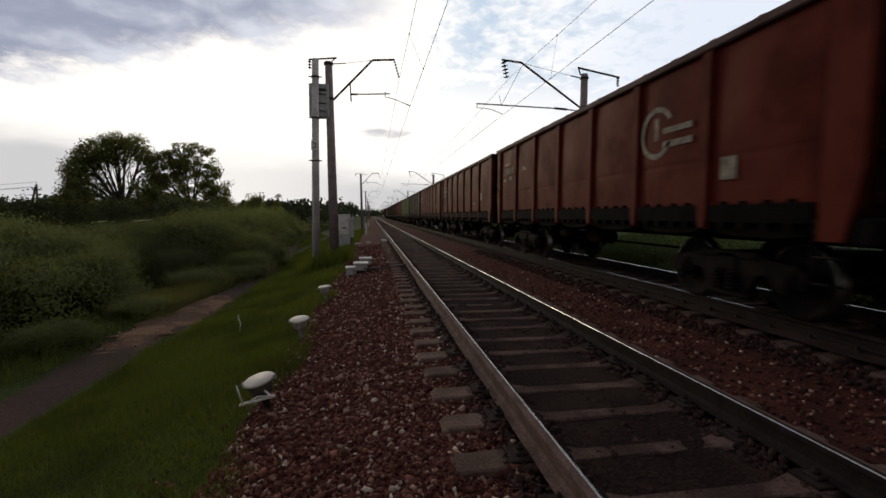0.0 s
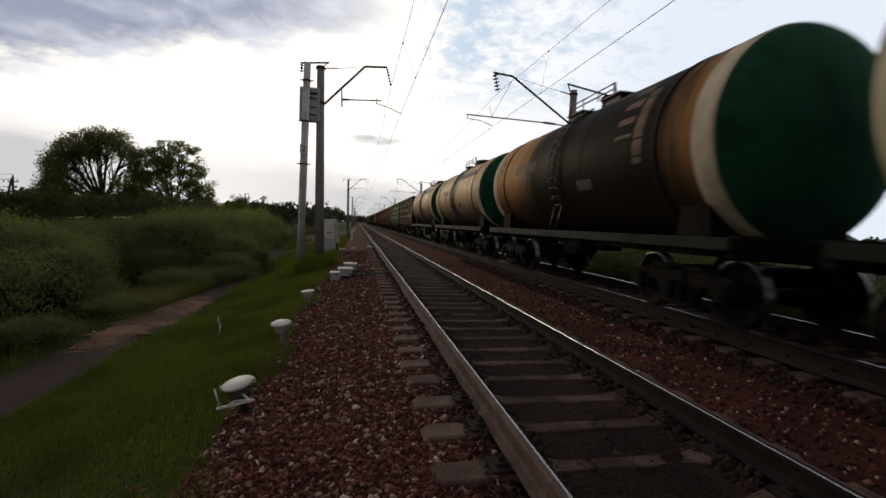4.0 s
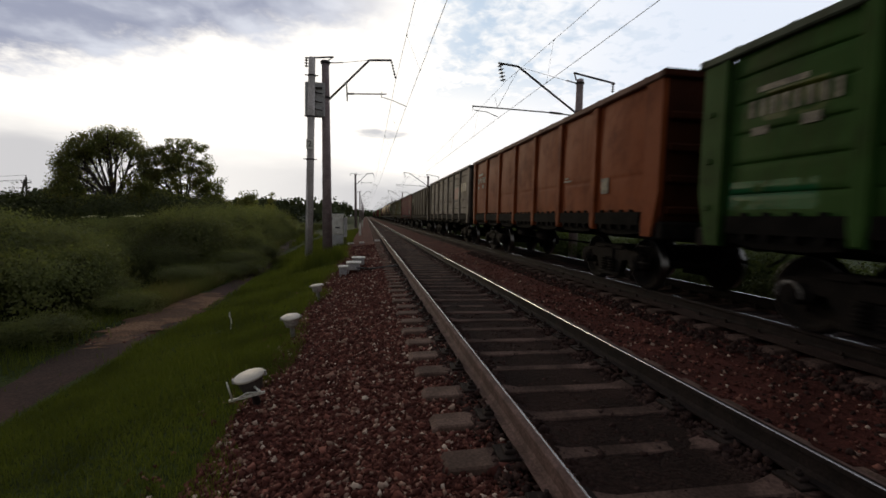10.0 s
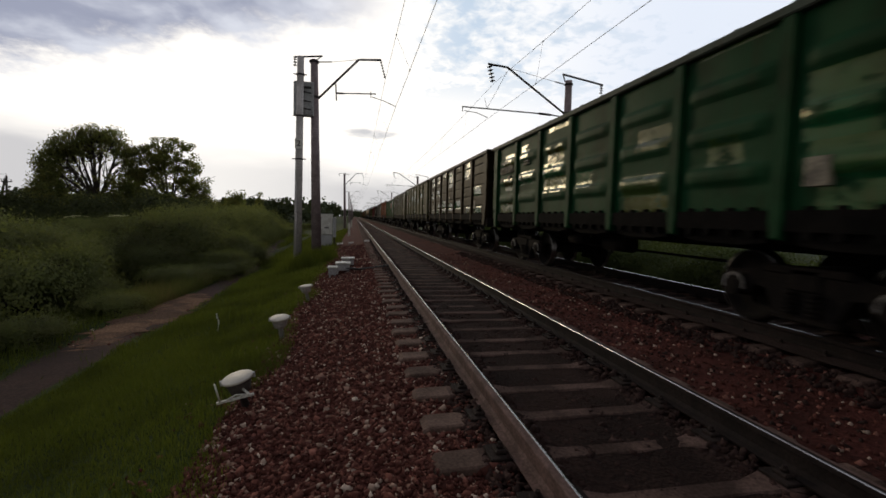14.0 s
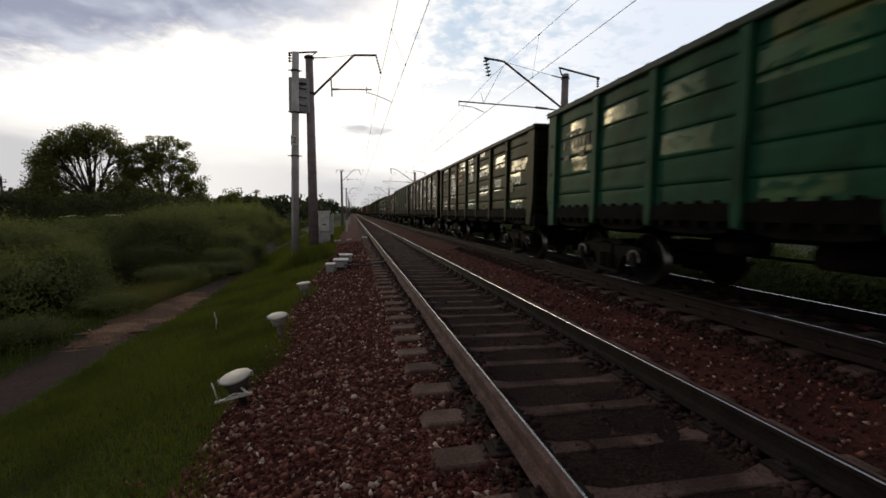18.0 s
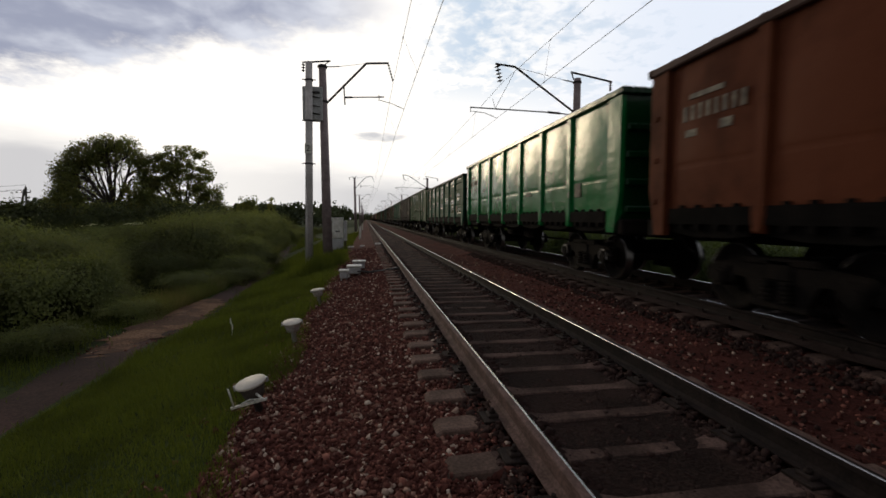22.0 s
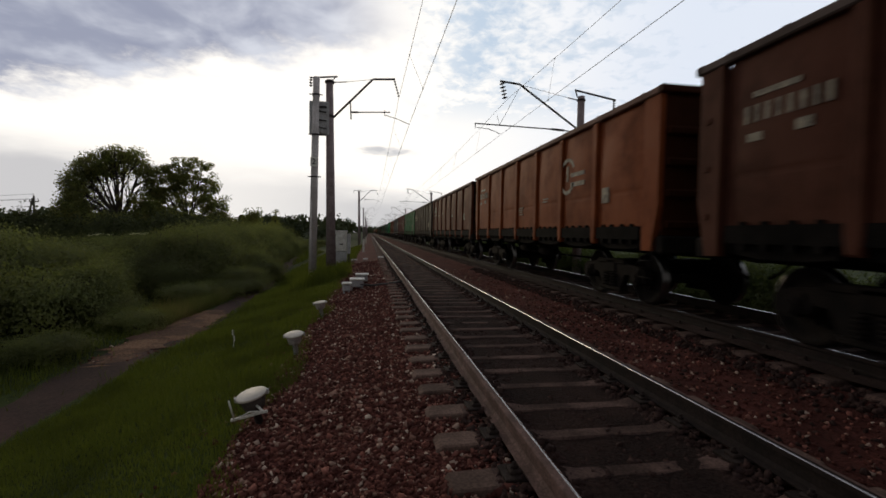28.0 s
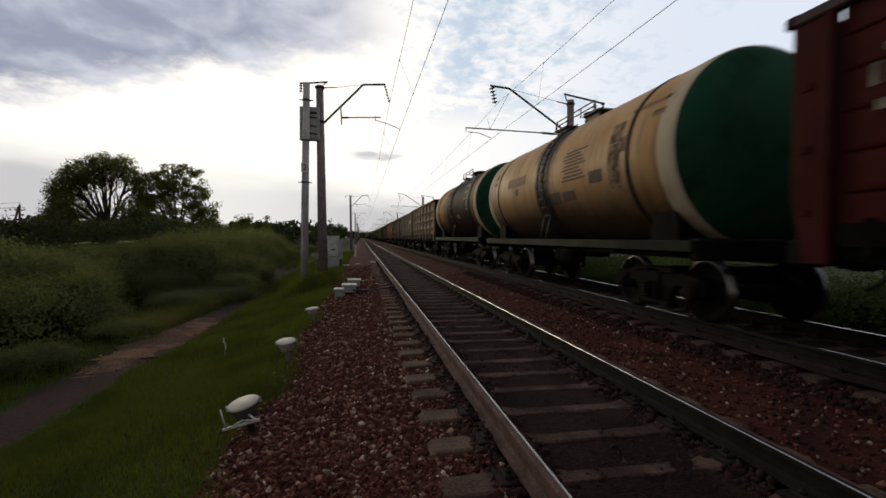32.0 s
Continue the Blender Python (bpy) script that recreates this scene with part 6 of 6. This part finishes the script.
def grass():
    rng = np.random.default_rng(9)
    chunks = []
    for x0, x1, y0, y1, n, h, lean in ((-4.2, -0.80, -8, 1.2, 26000, 0.09, 0.9), (-4.2, -0.80, 1.2, 9, 90000, 0.065, 1.1), (-4.3, -0.75, 9, 24, 60000, 0.10, 0.9), (-4.9, -0.8, 24, 60, 24000, 0.22, 0.5), (-2.6, -0.9, 1.5, 20, 500, 0.22, 0.7), (-7.5, -5.5, 2, 24, 9000, 0.22, 0.5), (-5.75, -4.05, 2, 27, 7000, 0.10, 0.9), (-14, -5.6, 24, 60, 12000, 0.40, 0.4)):
        x, y = rng.uniform(x0, x1, n), rng.uniform(y0, y1, n)
        keep = smooth_noise(x * 2.2, y * 1.9, 3.0) + rng.normal(size=n) * 0.5 > -0.75
        keep &= ~((x > -1.15) & (x < 0) & (rng.uniform(size=len(x)) + smooth_noise(x * 3, y * 2.3, 7.0) * 0.7 < 0.25 + (x + 1.15) * 2.6))
        keep &= ~((np.abs(x + 4.95 - 0.03 * (y - 8.6)) < 0.85) & (y > 9.4) & (y < 16) & (rng.uniform(size=len(x)) < 0.8))
        keep &= ~((np.abs(x - path_mid(y)) < 0.44) & (rng.uniform(size=n) < 0.93))
        x, y = x[keep], y[keep]
        n = len(x)
        z = np.where((x > -1.3) & (x < 0), np.maximum(bed_z(x, y), ground_z(x, y)), ground_z(x, y))
        hh = h * rng.uniform(0.4, 1.5, n) * (1 + 0.4 * smooth_noise(x * 1.1, y * 1.3, 5.0))
        a = rng.uniform(0, 2 * math.pi, n)
        wd = 0.006 * (0.6 + y / 12).clip(0.6, 4)
        tip = np.stack([x + np.cos(a) * hh * lean * rng.uniform(0, 1, n), y + np.sin(a) * hh * lean * rng.uniform(0, 1, n), z + hh], -1)
        side = np.stack([-np.sin(a) * wd, np.cos(a) * wd, 0 * a], -1)
        base = np.stack([x, y, z - 0.02], -1)
        chunks.append(np.stack([base - side, base + side, tip], 1).reshape(-1, 3))
    v = np.concatenate(chunks)
    tall = []
    for k in range(9000):
        y = 13 + 36 * rng.uniform() ** 1.3
        x = float(path_mid(y)) - 0.55 - 1.5 * rng.uniform() ** 1.6
        h, a, q = rng.uniform(0.25, 0.62), rng.uniform(0, 6.28), rng.uniform(0.1, 0.5)
        z, wd = float(ground_z(x, y)), 0.005 * (0.8 + y / 14)
        tall += [(x - wd, y, z - 0.02), (x + wd, y, z - 0.02), (x + math.cos(a) * h * q, y + math.sin(a) * h * q, z + h)]
    rank = []
    for k in range(2600):
        x, y = -1.85 + 0.42 * rng.normal(), 19.4 + 0.75 * rng.normal()
        h, a, q = rng.uniform(0.30, 0.72), rng.uniform(0, 6.28), rng.uniform(0.1, 0.5)
        z = float(ground_z(x, y))
        rank += [(x - 0.011, y, z - 0.02), (x + 0.011, y, z - 0.02), (x + math.cos(a) * h * q, y + math.sin(a) * h * q, z + h)]
    tagged(new("rank_grass", raw_mesh("rank_grass", rank, np.arange(len(rank)).reshape(-1, 3), BLADE)), "rank dark green grass round the foot of the masts", "grass", kind="stuff")
    tagged(new("tall_grass", raw_mesh("tall_grass", tall, np.arange(len(tall)).reshape(-1, 3), DRY_BLADE)), "tall pale grass between footpath and thicket", "grass", kind="stuff")
    tagged(new("verge_grass", raw_mesh("verge_grass", v, np.arange(len(v)).reshape(-1, 3), BLADE)), "short green grass on the embankment slope", "grass", kind="stuff")


grass()


def dry_stalk(x, y):
    """A thin pale stalk with two dry leaves, standing alone in the grass."""
    w = thing("dry_stalk", "thin pale dry stalk standing in the grass", "plant", at=(x, y, float(ground_z(x, y))))
    bm = bmesh.new()
    bent(bm, [(0, 0, -0.05), (0.01, 0, 0.15), (-0.01, 0.01, 0.30)], 0.005, 5)
    part("stem", bm, WHITE_METAL, w)
    for z, s in ((0.12, 1), (0.24, -1)):
        bm = bmesh.new()
        box(bm, -0.012, 0.012, -0.004, 0.004, z, z + 0.10, 0.003)
        part("leaf", bm, WHITE_METAL, w, at=(0.015 * s, 0, 0))


dry_stalk(-2.52, 9.1)


def stones():
    """Loose crushed stone on the bed."""
    rng = np.random.default_rng(31)
    iv = np.array(list(itertools.product((-0.72, 0.72), repeat=3)))
    idx = np.array([(0, 1, 3, 2), (4, 6, 7, 5), (0, 4, 5, 1), (2, 3, 7, 6), (0, 2, 6, 4), (1, 5, 7, 3)])
    sets = {"ballast_stones": (STONE, "loose reddish crushed stones, a few pale", ((-1.2, 0.95, 1.0, 6.5, 16000, 0.0155), (-1.2, 0.95, 1.0, 6.5, 1500, 0.024), (-1.15, 0.95, 6.5, 14, 10000, 0.019), (-1.1, 0.9, 14, 26, 3600, 0.027), (-1.75, -1.1, 1.0, 14, 260, 0.022), (-1.2, 0.95, -7.0, 1.0, 7000, 0.019), (2.74, 4.9, -7.0, 1.2, 2000, 0.019), (-5.6, -4.3, 9.6, 15.8, 260, 0.022), (2.72, 5.2, 1.2, 14, 130, 0.024), (2.74, 4.9, 1.2, 9, 2200, 0.017), (2.74, 4.9, 9, 20, 1200, 0.020))),
            "dusty_stones": (STONE_DARK, "oily dark crushed stones between the rails", ((1.15, 2.57, 1.0, 12, 5200, 0.022), (0.80, 0.99, 1.0, 22, 3400, 0.024), (1.15, 1.36, 1.0, 22, 2600, 0.026), (2.34, 2.57, 1.0, 22, 2600, 0.026), (2.74, 2.98, 1.0, 22, 2200, 0.022), (4.45, 4.95, 1.0, 20, 2600, 0.030), (1.15, 2.57, -7.0, 1.0, 2200, 0.022), (2.72, 5.2, 1.2, 9, 700, 0.020)))}
    for name, (mat, label, zones) in sets.items():
        lay_stones(name, mat, label, zones, iv, idx, rng)


def lay_stones(name, mat, label, zones, iv, idx, rng):
    vs, fs, k = [], [], 0
    for x0, x1, y0, y1, n, r in zones:
        x, y = rng.uniform(x0, x1, n), y0 + (y1 - y0) * rng.uniform(0, 1, n) ** 1.15
        s = r * rng.uniform(0.5, 1.45, n)
        z = np.where(x > -1.2, bed_z(x, y), ground_z(x, y)) + s * 0.25
        off_rail = np.minimum(np.abs(np.abs(x - RAIL_1) - 0.7975), 1.0)
        z += np.clip(0.075 - 0.30 * np.maximum(off_rail - 0.06, 0), 0, 1) * rng.uniform(0.4, 1.0, n)
        jig = 1 + 0.30 * rng.normal(size=(n, len(iv), 3)).clip(-1.6, 1.6)
        stretch = rng.uniform(0.5, 1.45, (n, 1, 3)) * np.array([1, 1, 0.7])
        p = iv[None] * jig * stretch * s[:, None, None]
        for i, j, most in ((1, 2, 0.9), (0, 2, 0.9), (0, 1, math.pi)):
            a = rng.uniform(-most, most, n)
            c, sn = np.cos(a)[:, None], np.sin(a)[:, None]
            u, v = p[..., i] * c - p[..., j] * sn, p[..., i] * sn + p[..., j] * c
            p[..., i], p[..., j] = u, v
        p += np.stack([x, y, z], -1)[:, None]
        vs.append(p.reshape(-1, 3))
        fs.append((idx[None] + (k + np.arange(n) * len(iv))[:, None, None]).reshape(-1, 4))
        k += n * len(iv)
    tagged(new(name, raw_mesh(name, np.concatenate(vs), np.concatenate(fs), mat)), label, "gravel", kind="stuff")


stones()


# ---------------- the two tracks ----------------
def sleeper_mesh():
    """Concrete sleeper, 2.7 m, lower in the middle, chamfered ends; its top at z = 0 at the rail seats."""
    bm = bmesh.new()
    rings = []
    for x, top, half in ((-1.35, -0.045, 0.105), (-1.31, -0.012, 0.118), (-1.03, -0.004, 0.119), (-0.80, 0.0, 0.12), (-0.62, 0.0, 0.115), (-0.45, -0.020, 0.075), (0.45, -0.020, 0.075), (0.62, 0.0, 0.115), (0.80, 0.0, 0.12), (1.03, -0.004, 0.119), (1.31, -0.012, 0.118), (1.35, -0.045, 0.105)):
        rings.append([bm.verts.new((x, y, z)) for y, z in ((-0.14, -0.20), (-half, top - 0.012), (-half + 0.015, top), (half - 0.015, top), (half, top - 0.012), (0.14, -0.20))])
    for a, b in zip(rings, rings[1:]):
        for i in range(5):
            bm.faces.new((a[i], a[i + 1], b[i + 1], b[i])).material_index = int(abs(a[0].co.x + b[0].co.x) < 1.9)
    bm.faces.new(rings[0])
    bm.faces.new(rings[-1][::-1])
    bmesh.ops.recalc_face_normals(bm, faces=bm.faces)
    me = bpy.data.meshes.new("sleeper")
    bm.to_mesh(me)
    bm.free()
    me.materials.append(CONCRETE)
    me.materials.append(CONCRETE_OILY)
    return me


def fastening_mesh():
    """Base plate, two clips and two bolts either side of the rail."""
    bm = bmesh.new()
    box(bm, -0.19, 0.19, -0.10, 0.10, -0.002, 0.022, 0.005)
    for s in (-1, 1):
        box(bm, s * 0.105 - 0.04, s * 0.105 + 0.04, -0.05, 0.05, 0.016, 0.045, 0.008)
        rod(bm, (s * 0.105, 0, 0.04), (s * 0.105, 0, 0.085), 0.014, n=6)
        rod(bm, (s * 0.105, 0, 0.045), (s * 0.105, 0, 0.065), 0.024, n=6)
    me = bpy.data.meshes.new("rail_fastening")
    bm.to_mesh(me)
    bm.free()
    me.materials.append(RAIL_CLIP)
    return me


SLEEPER, FASTENING = sleeper_mesh(), fastening_mesh()
OILY_SLEEPER = SLEEPER.copy()
OILY_SLEEPER.materials[0] = CONCRETE_OILY


def lay_track(x, lift, label, first_y, near_count):
    w = thing("railway_track", label, "railway track", "tracks", "structure", (x, 0, lift))
    for s in (-1, 1):
        part("rail", rail_mesh(-900, 900, (0, 1, 2) if s < 0 and lift > 0 else (0, 1) if s < 0 else (0, 1, 2, 3) if lift > 0 else (2, 3)), (STEEL, RAIL_OILY if lift > 0 else RAIL_RUST, RAIL_OILY), w, "rusty steel rail with a polished running edge", pose(s * 0.7975, 0, 0, 0, 0, 0 if s < 0 else 180))
    rng = random.Random(4)
    for k in range(280):
        y = first_y + PITCH * (k - 20)
        sl = part("sleeper", OILY_SLEEPER if lift > 0 else SLEEPER, None, w, at=pose(rng.uniform(-0.02, 0.02), y + rng.uniform(-0.012, 0.012), -0.196 - rng.uniform(0, 0.008), 0, 0, rng.uniform(-0.7, 0.7)))
        if k < near_count:
            for s in (-1, 1):
                part("rail_fastening", FASTENING, None, sl, at=(s * 0.7975, 0, 0.0))
    vs, fs = [], []
    base = np.array([tuple(v.co) for v in SLEEPER.vertices])
    quads = [list(p.vertices) for p in SLEEPER.polygons if len(p.vertices) == 4]
    for k in range(280, 900):
        y = first_y + PITCH * (k - 20)
        fs += [[i + len(vs) * len(base) for i in q] for q in quads]
        vs.append(base + np.array([0, y, -0.20]))
    tagged(part("distant_sleepers", raw_mesh("distant_sleepers", np.concatenate(vs), fs, CONCRETE), None, w), "concrete sleepers running to the horizon", kind="stuff")
    return w


lay_track(RAIL_1, 0.0, "near railway track on concrete sleepers with polished rails", 2.75, 70)
lay_track(RAIL_2, LIFT_2, "far railway track on concrete sleepers under the train", 2.40, 40)


# ---------------- markings on the wagons ----------------
PROUD = {"smooth": 1.482, "gloss_smooth": 1.482, "patched_smooth": 1.482, "ridged": 1.468, "patched": 1.468, "lined": 1.468, "braced": 1.482, "bulged": 1.505, "gloss_bulged": 1.505}


def bars(w, kind, y, z, pieces, mat, name="painted_bar"):
    """Plain painted bars on the near side: pieces of (along, up, long, high) from the place y, z; along runs towards the tail."""
    d = PROUD[kind]
    if name == "painted_bar" and len(pieces) > 1:
        for piece in pieces:
            bars(w, kind, y, z, [piece], mat)
        return None
    bm = bmesh.new()
    for along, up, length, high in pieces:
        box(bm, -d, -1.43, y - along - length, y - along, z + up, z + up + high)
    return part(name, bm, mat, w)


def digits(n, size, gap=0.06):
    return [(k * (size * 0.30 + gap), 0, size * 0.30, size) for k in range(n)]


def ring_logo(w, kind, y, z, r, mat):
    """A plain open ring with two bars."""
    d = PROUD[kind]
    bm = bmesh.new()
    n = 26
    for k in range(n - 4):
        a0, a1 = 0.5 + 2 * math.pi * k / n, 0.5 + 2 * math.pi * (k + 1) / n
        vs = [bm.verts.new((-d, y - r * q * math.cos(a), z + r * q * math.sin(a))) for q, a in ((0.80, a0), (1.0, a0), (1.0, a1), (0.80, a1))]
        bm.faces.new(vs)
    box(bm, -d, -1.43, y - 0.05, y + 0.05, z - 0.12, z + r * 0.55)
    box(bm, -d, -1.43, y - 0.85, y - 0.18, z - 0.04, z + 0.05)
    box(bm, -d, -1.43, y - 0.85, y - 0.18, z - 0.26, z - 0.16)
    return part("painted_ring", bm, mat, w)


def tank_patch(w, y0, y1, a0, a1, mat, name="painted_bar"):
    """A painted patch that follows the barrel; a: degrees above the middle."""
    bm = bmesh.new()
    rows = []
    for a in np.radians(np.linspace(a0, a1, 6)):
        rows.append([bm.verts.new((-1.555 * math.cos(a), y, 2.70 + 1.555 * math.sin(a))) for y in (y0, y1)])
    for p, q in zip(rows, rows[1:]):
        bm.faces.new((p[0], p[1], q[1], q[0]))
    return part(name, bm, mat, w)


def mark_wagons():
    rng = random.Random(12)
    for i, (w, middle, kind) in enumerate(WAGONS):
        if i < LEAD - 2:
            continue
        if kind in ("tank", "oily"):
            for k in range(8):
                tank_patch(w, 2.72 - 0.19 * k - (0.06 if k > 2 else 0) - 0.10, 2.72 - 0.19 * k - (0.06 if k > 2 else 0), 3, 13, MARK_DARK, "number_bar")
            tank_patch(w, 2.05, 1.78, -7, 0, MARK_DARK)
            tank_patch(w, 4.20, 4.02, 20, 27, MARK_DARK)
            tank_patch(w, 4.25, 4.0, 12, 16, MARK_DARK)
            j = i - LEAD
            if j == 38:                           # a block of small lettering, rust along the last strap
                for k in range(9):
                    tank_patch(w, -1.15 - 0.06 * (k % 3), -2.25 + 0.09 * ((k * 5) % 4), -6 + 2.9 * k, -4.6 + 2.9 * k, MARK_DARK)
                tank_patch(w, -2.4, -2.9, -12, -3, MARK_DARK)
                tank_patch(w, -0.35, -0.95, -24, -13, MARK_DARK)
                for a0, a1, y0, y1 in ((-22, 26, -3.12, -3.52), (4, 14, -3.45, -3.70), (30, 33, -3.60, -4.62), (20, 24, -4.30, -4.62)):
                    tank_patch(w, y0, y1, a0, a1, MARK_RUST, "rust_stain")
            tank_patch(w, -1.1, -1.7, -22, -14, MARK_DARK)
            if kind == "tank" and j != 38:
                tank_patch(w, -0.5, -3.9, 27, 37, MARK_DARK, "dark_band")
                for y0, y1 in ((-0.62, -1.18), (-1.48, -1.80), (-1.86, -2.12), (-2.18, -2.40), (-2.62, -2.86), (-2.92, -3.16), (-3.22, -3.46), (-3.52, -3.76)):
                    tank_patch(w, y0, y1, 30, 34.5, MARK_WHITE, "pale_bar")
            if kind == "oily":
                for a0, a1, y0, y1 in ((8, 70, -2.55, -3.05), (-10, 40, -3.15, -3.40), (52, 76, -1.4, -1.9)):
                    tank_patch(w, y0, y1, a0, a1, MARK_AMBER, "amber_streak")
            continue
        y0 = 5.62
        for piece in digits(8, 0.21, 0.085):
            bars(w, kind, y0, 2.68, [piece], MARK_WHITE, "number_bar")
        bars(w, kind, y0, 2.98, [(0.12, 0, 0.62, 0.07)], MARK_WHITE)
        bars(w, kind, y0, 2.45, [(0.05, 0, 0.22, 0.10), (0.70, 0.02, 0.20, 0.12)], MARK_WHITE)
        bars(w, kind, -4.55, 1.72 + rng.uniform(-0.1, 0.25), [(0, 0, 0.26, 0.30)], MARK_WHITE, "notice_plate")
        for k in range(rng.randint(1, 3)):
            p = rng.randint(1, 5)
            bars(w, kind, 5.88 - 1.68 * p - rng.uniform(0.25, 0.6), rng.uniform(1.7, 2.9), [(0, 0, rng.uniform(0.2, 0.5), 0.035), (0.03, 0.07, rng.uniform(0.15, 0.4), 0.03)], MARK_WHITE)
        j = i - LEAD
        if j in (11, 28, 35):                     # grey wagons with three cream signs and a red field
            for k in range(3):
                bars(w, kind, -4.48 - 0.42 * k, 2.52, [(0, 0, 0.27, 0.42)], MARK_CREAM, "cream_sign")
            bars(w, kind, -2.80, 2.20, [(0.10, 0, 1.30, 0.60)], MARK_RED, "faded_red_field")
            bars(w, kind, 3.2, 1.65, [(0, 0, 0.55, 0.45)], GRIME, "dark_access_plate")
        if j in (0, 27, 29, 33):
            ring_logo(w, kind, -3.12 if j == 0 else -2.9, 2.62, 0.42, MARK_WHITE)
        if j == 21:
            ring_logo(w, kind, 2.45, 2.95, 0.40, MARK_ORANGE)
        if j == 13:
            bars(w, kind, -2.75, 2.55, [(0, 0, 0.40, 0.52), (0.50, 0, 0.14, 0.52), (0.42, 0.44, 0.36, 0.09), (0.85, 0, 0.34, 0.52)], MARK_ORANGE, "orange_sprayed_bar")


mark_wagons()


# ---------------- what moves ----------------
# slack running in and out along the train: seconds, metres ahead of an even pull
SLACK_T = (0, 1, 2, 3, 6, 7, 8, 9, 10, 11, 12, 13, 14, 17, 18, 19, 20, 21, 22, 23, 24, 25, 28, 29, 30, 31, 32)
SLACK_Y = (-0.44, -0.56, 0.15, 0.0, 0.0, 0.18, 0.48, 0.15, 0.05, -0.40, 0.08, -0.08, -0.25, -0.33, -0.66, -0.20, 0.40, -0.14, 0.25, -0.32, 0.08, 0.38, -0.20, 0.20, 0.36, 0.10, 0.34)


def train_way(t):
    """How far the train has rolled at t seconds."""
    return 15.71 * t + 0.0230 * t * t - 0.00055 * t ** 3 + float(np.interp(t, SLACK_T, SLACK_Y))


def share_keys(ob, source):
    """Gives ob the same keys as source: every axle turns alike."""
    ob.rotation_mode = "QUATERNION"
    keys = ob.animation_data_create()
    keys.action = source.animation_data.action
    keys.action_slot = source.animation_data.action_slot


def motions():
    for w, middle, kind in WAGONS:
        walk(w, [(t, Matrix.Translation((RAIL_2, middle + train_way(t), LIFT_2))) for t in SLACK_T])
    first = {}
    steps = [k / FPS for k in range(0, 32 * FPS + 1)]
    for w, middle, kind in WAGONS:
        for bogie in w.children:
            if not bogie.name.startswith("bogie"):
                continue
            for axle in bogie.children:
                if "wheelset" not in axle.name:
                    continue
                q = 1 if axle.name.startswith("front") else -1
                if q not in first:
                    walk(axle, [(t, pose(0, q * 0.925, 0.475, -math.degrees(train_way(t) / 0.475) % 360.0)) for t in steps])
                    first[q] = axle
                else:
                    share_keys(axle, first[q])


motions()
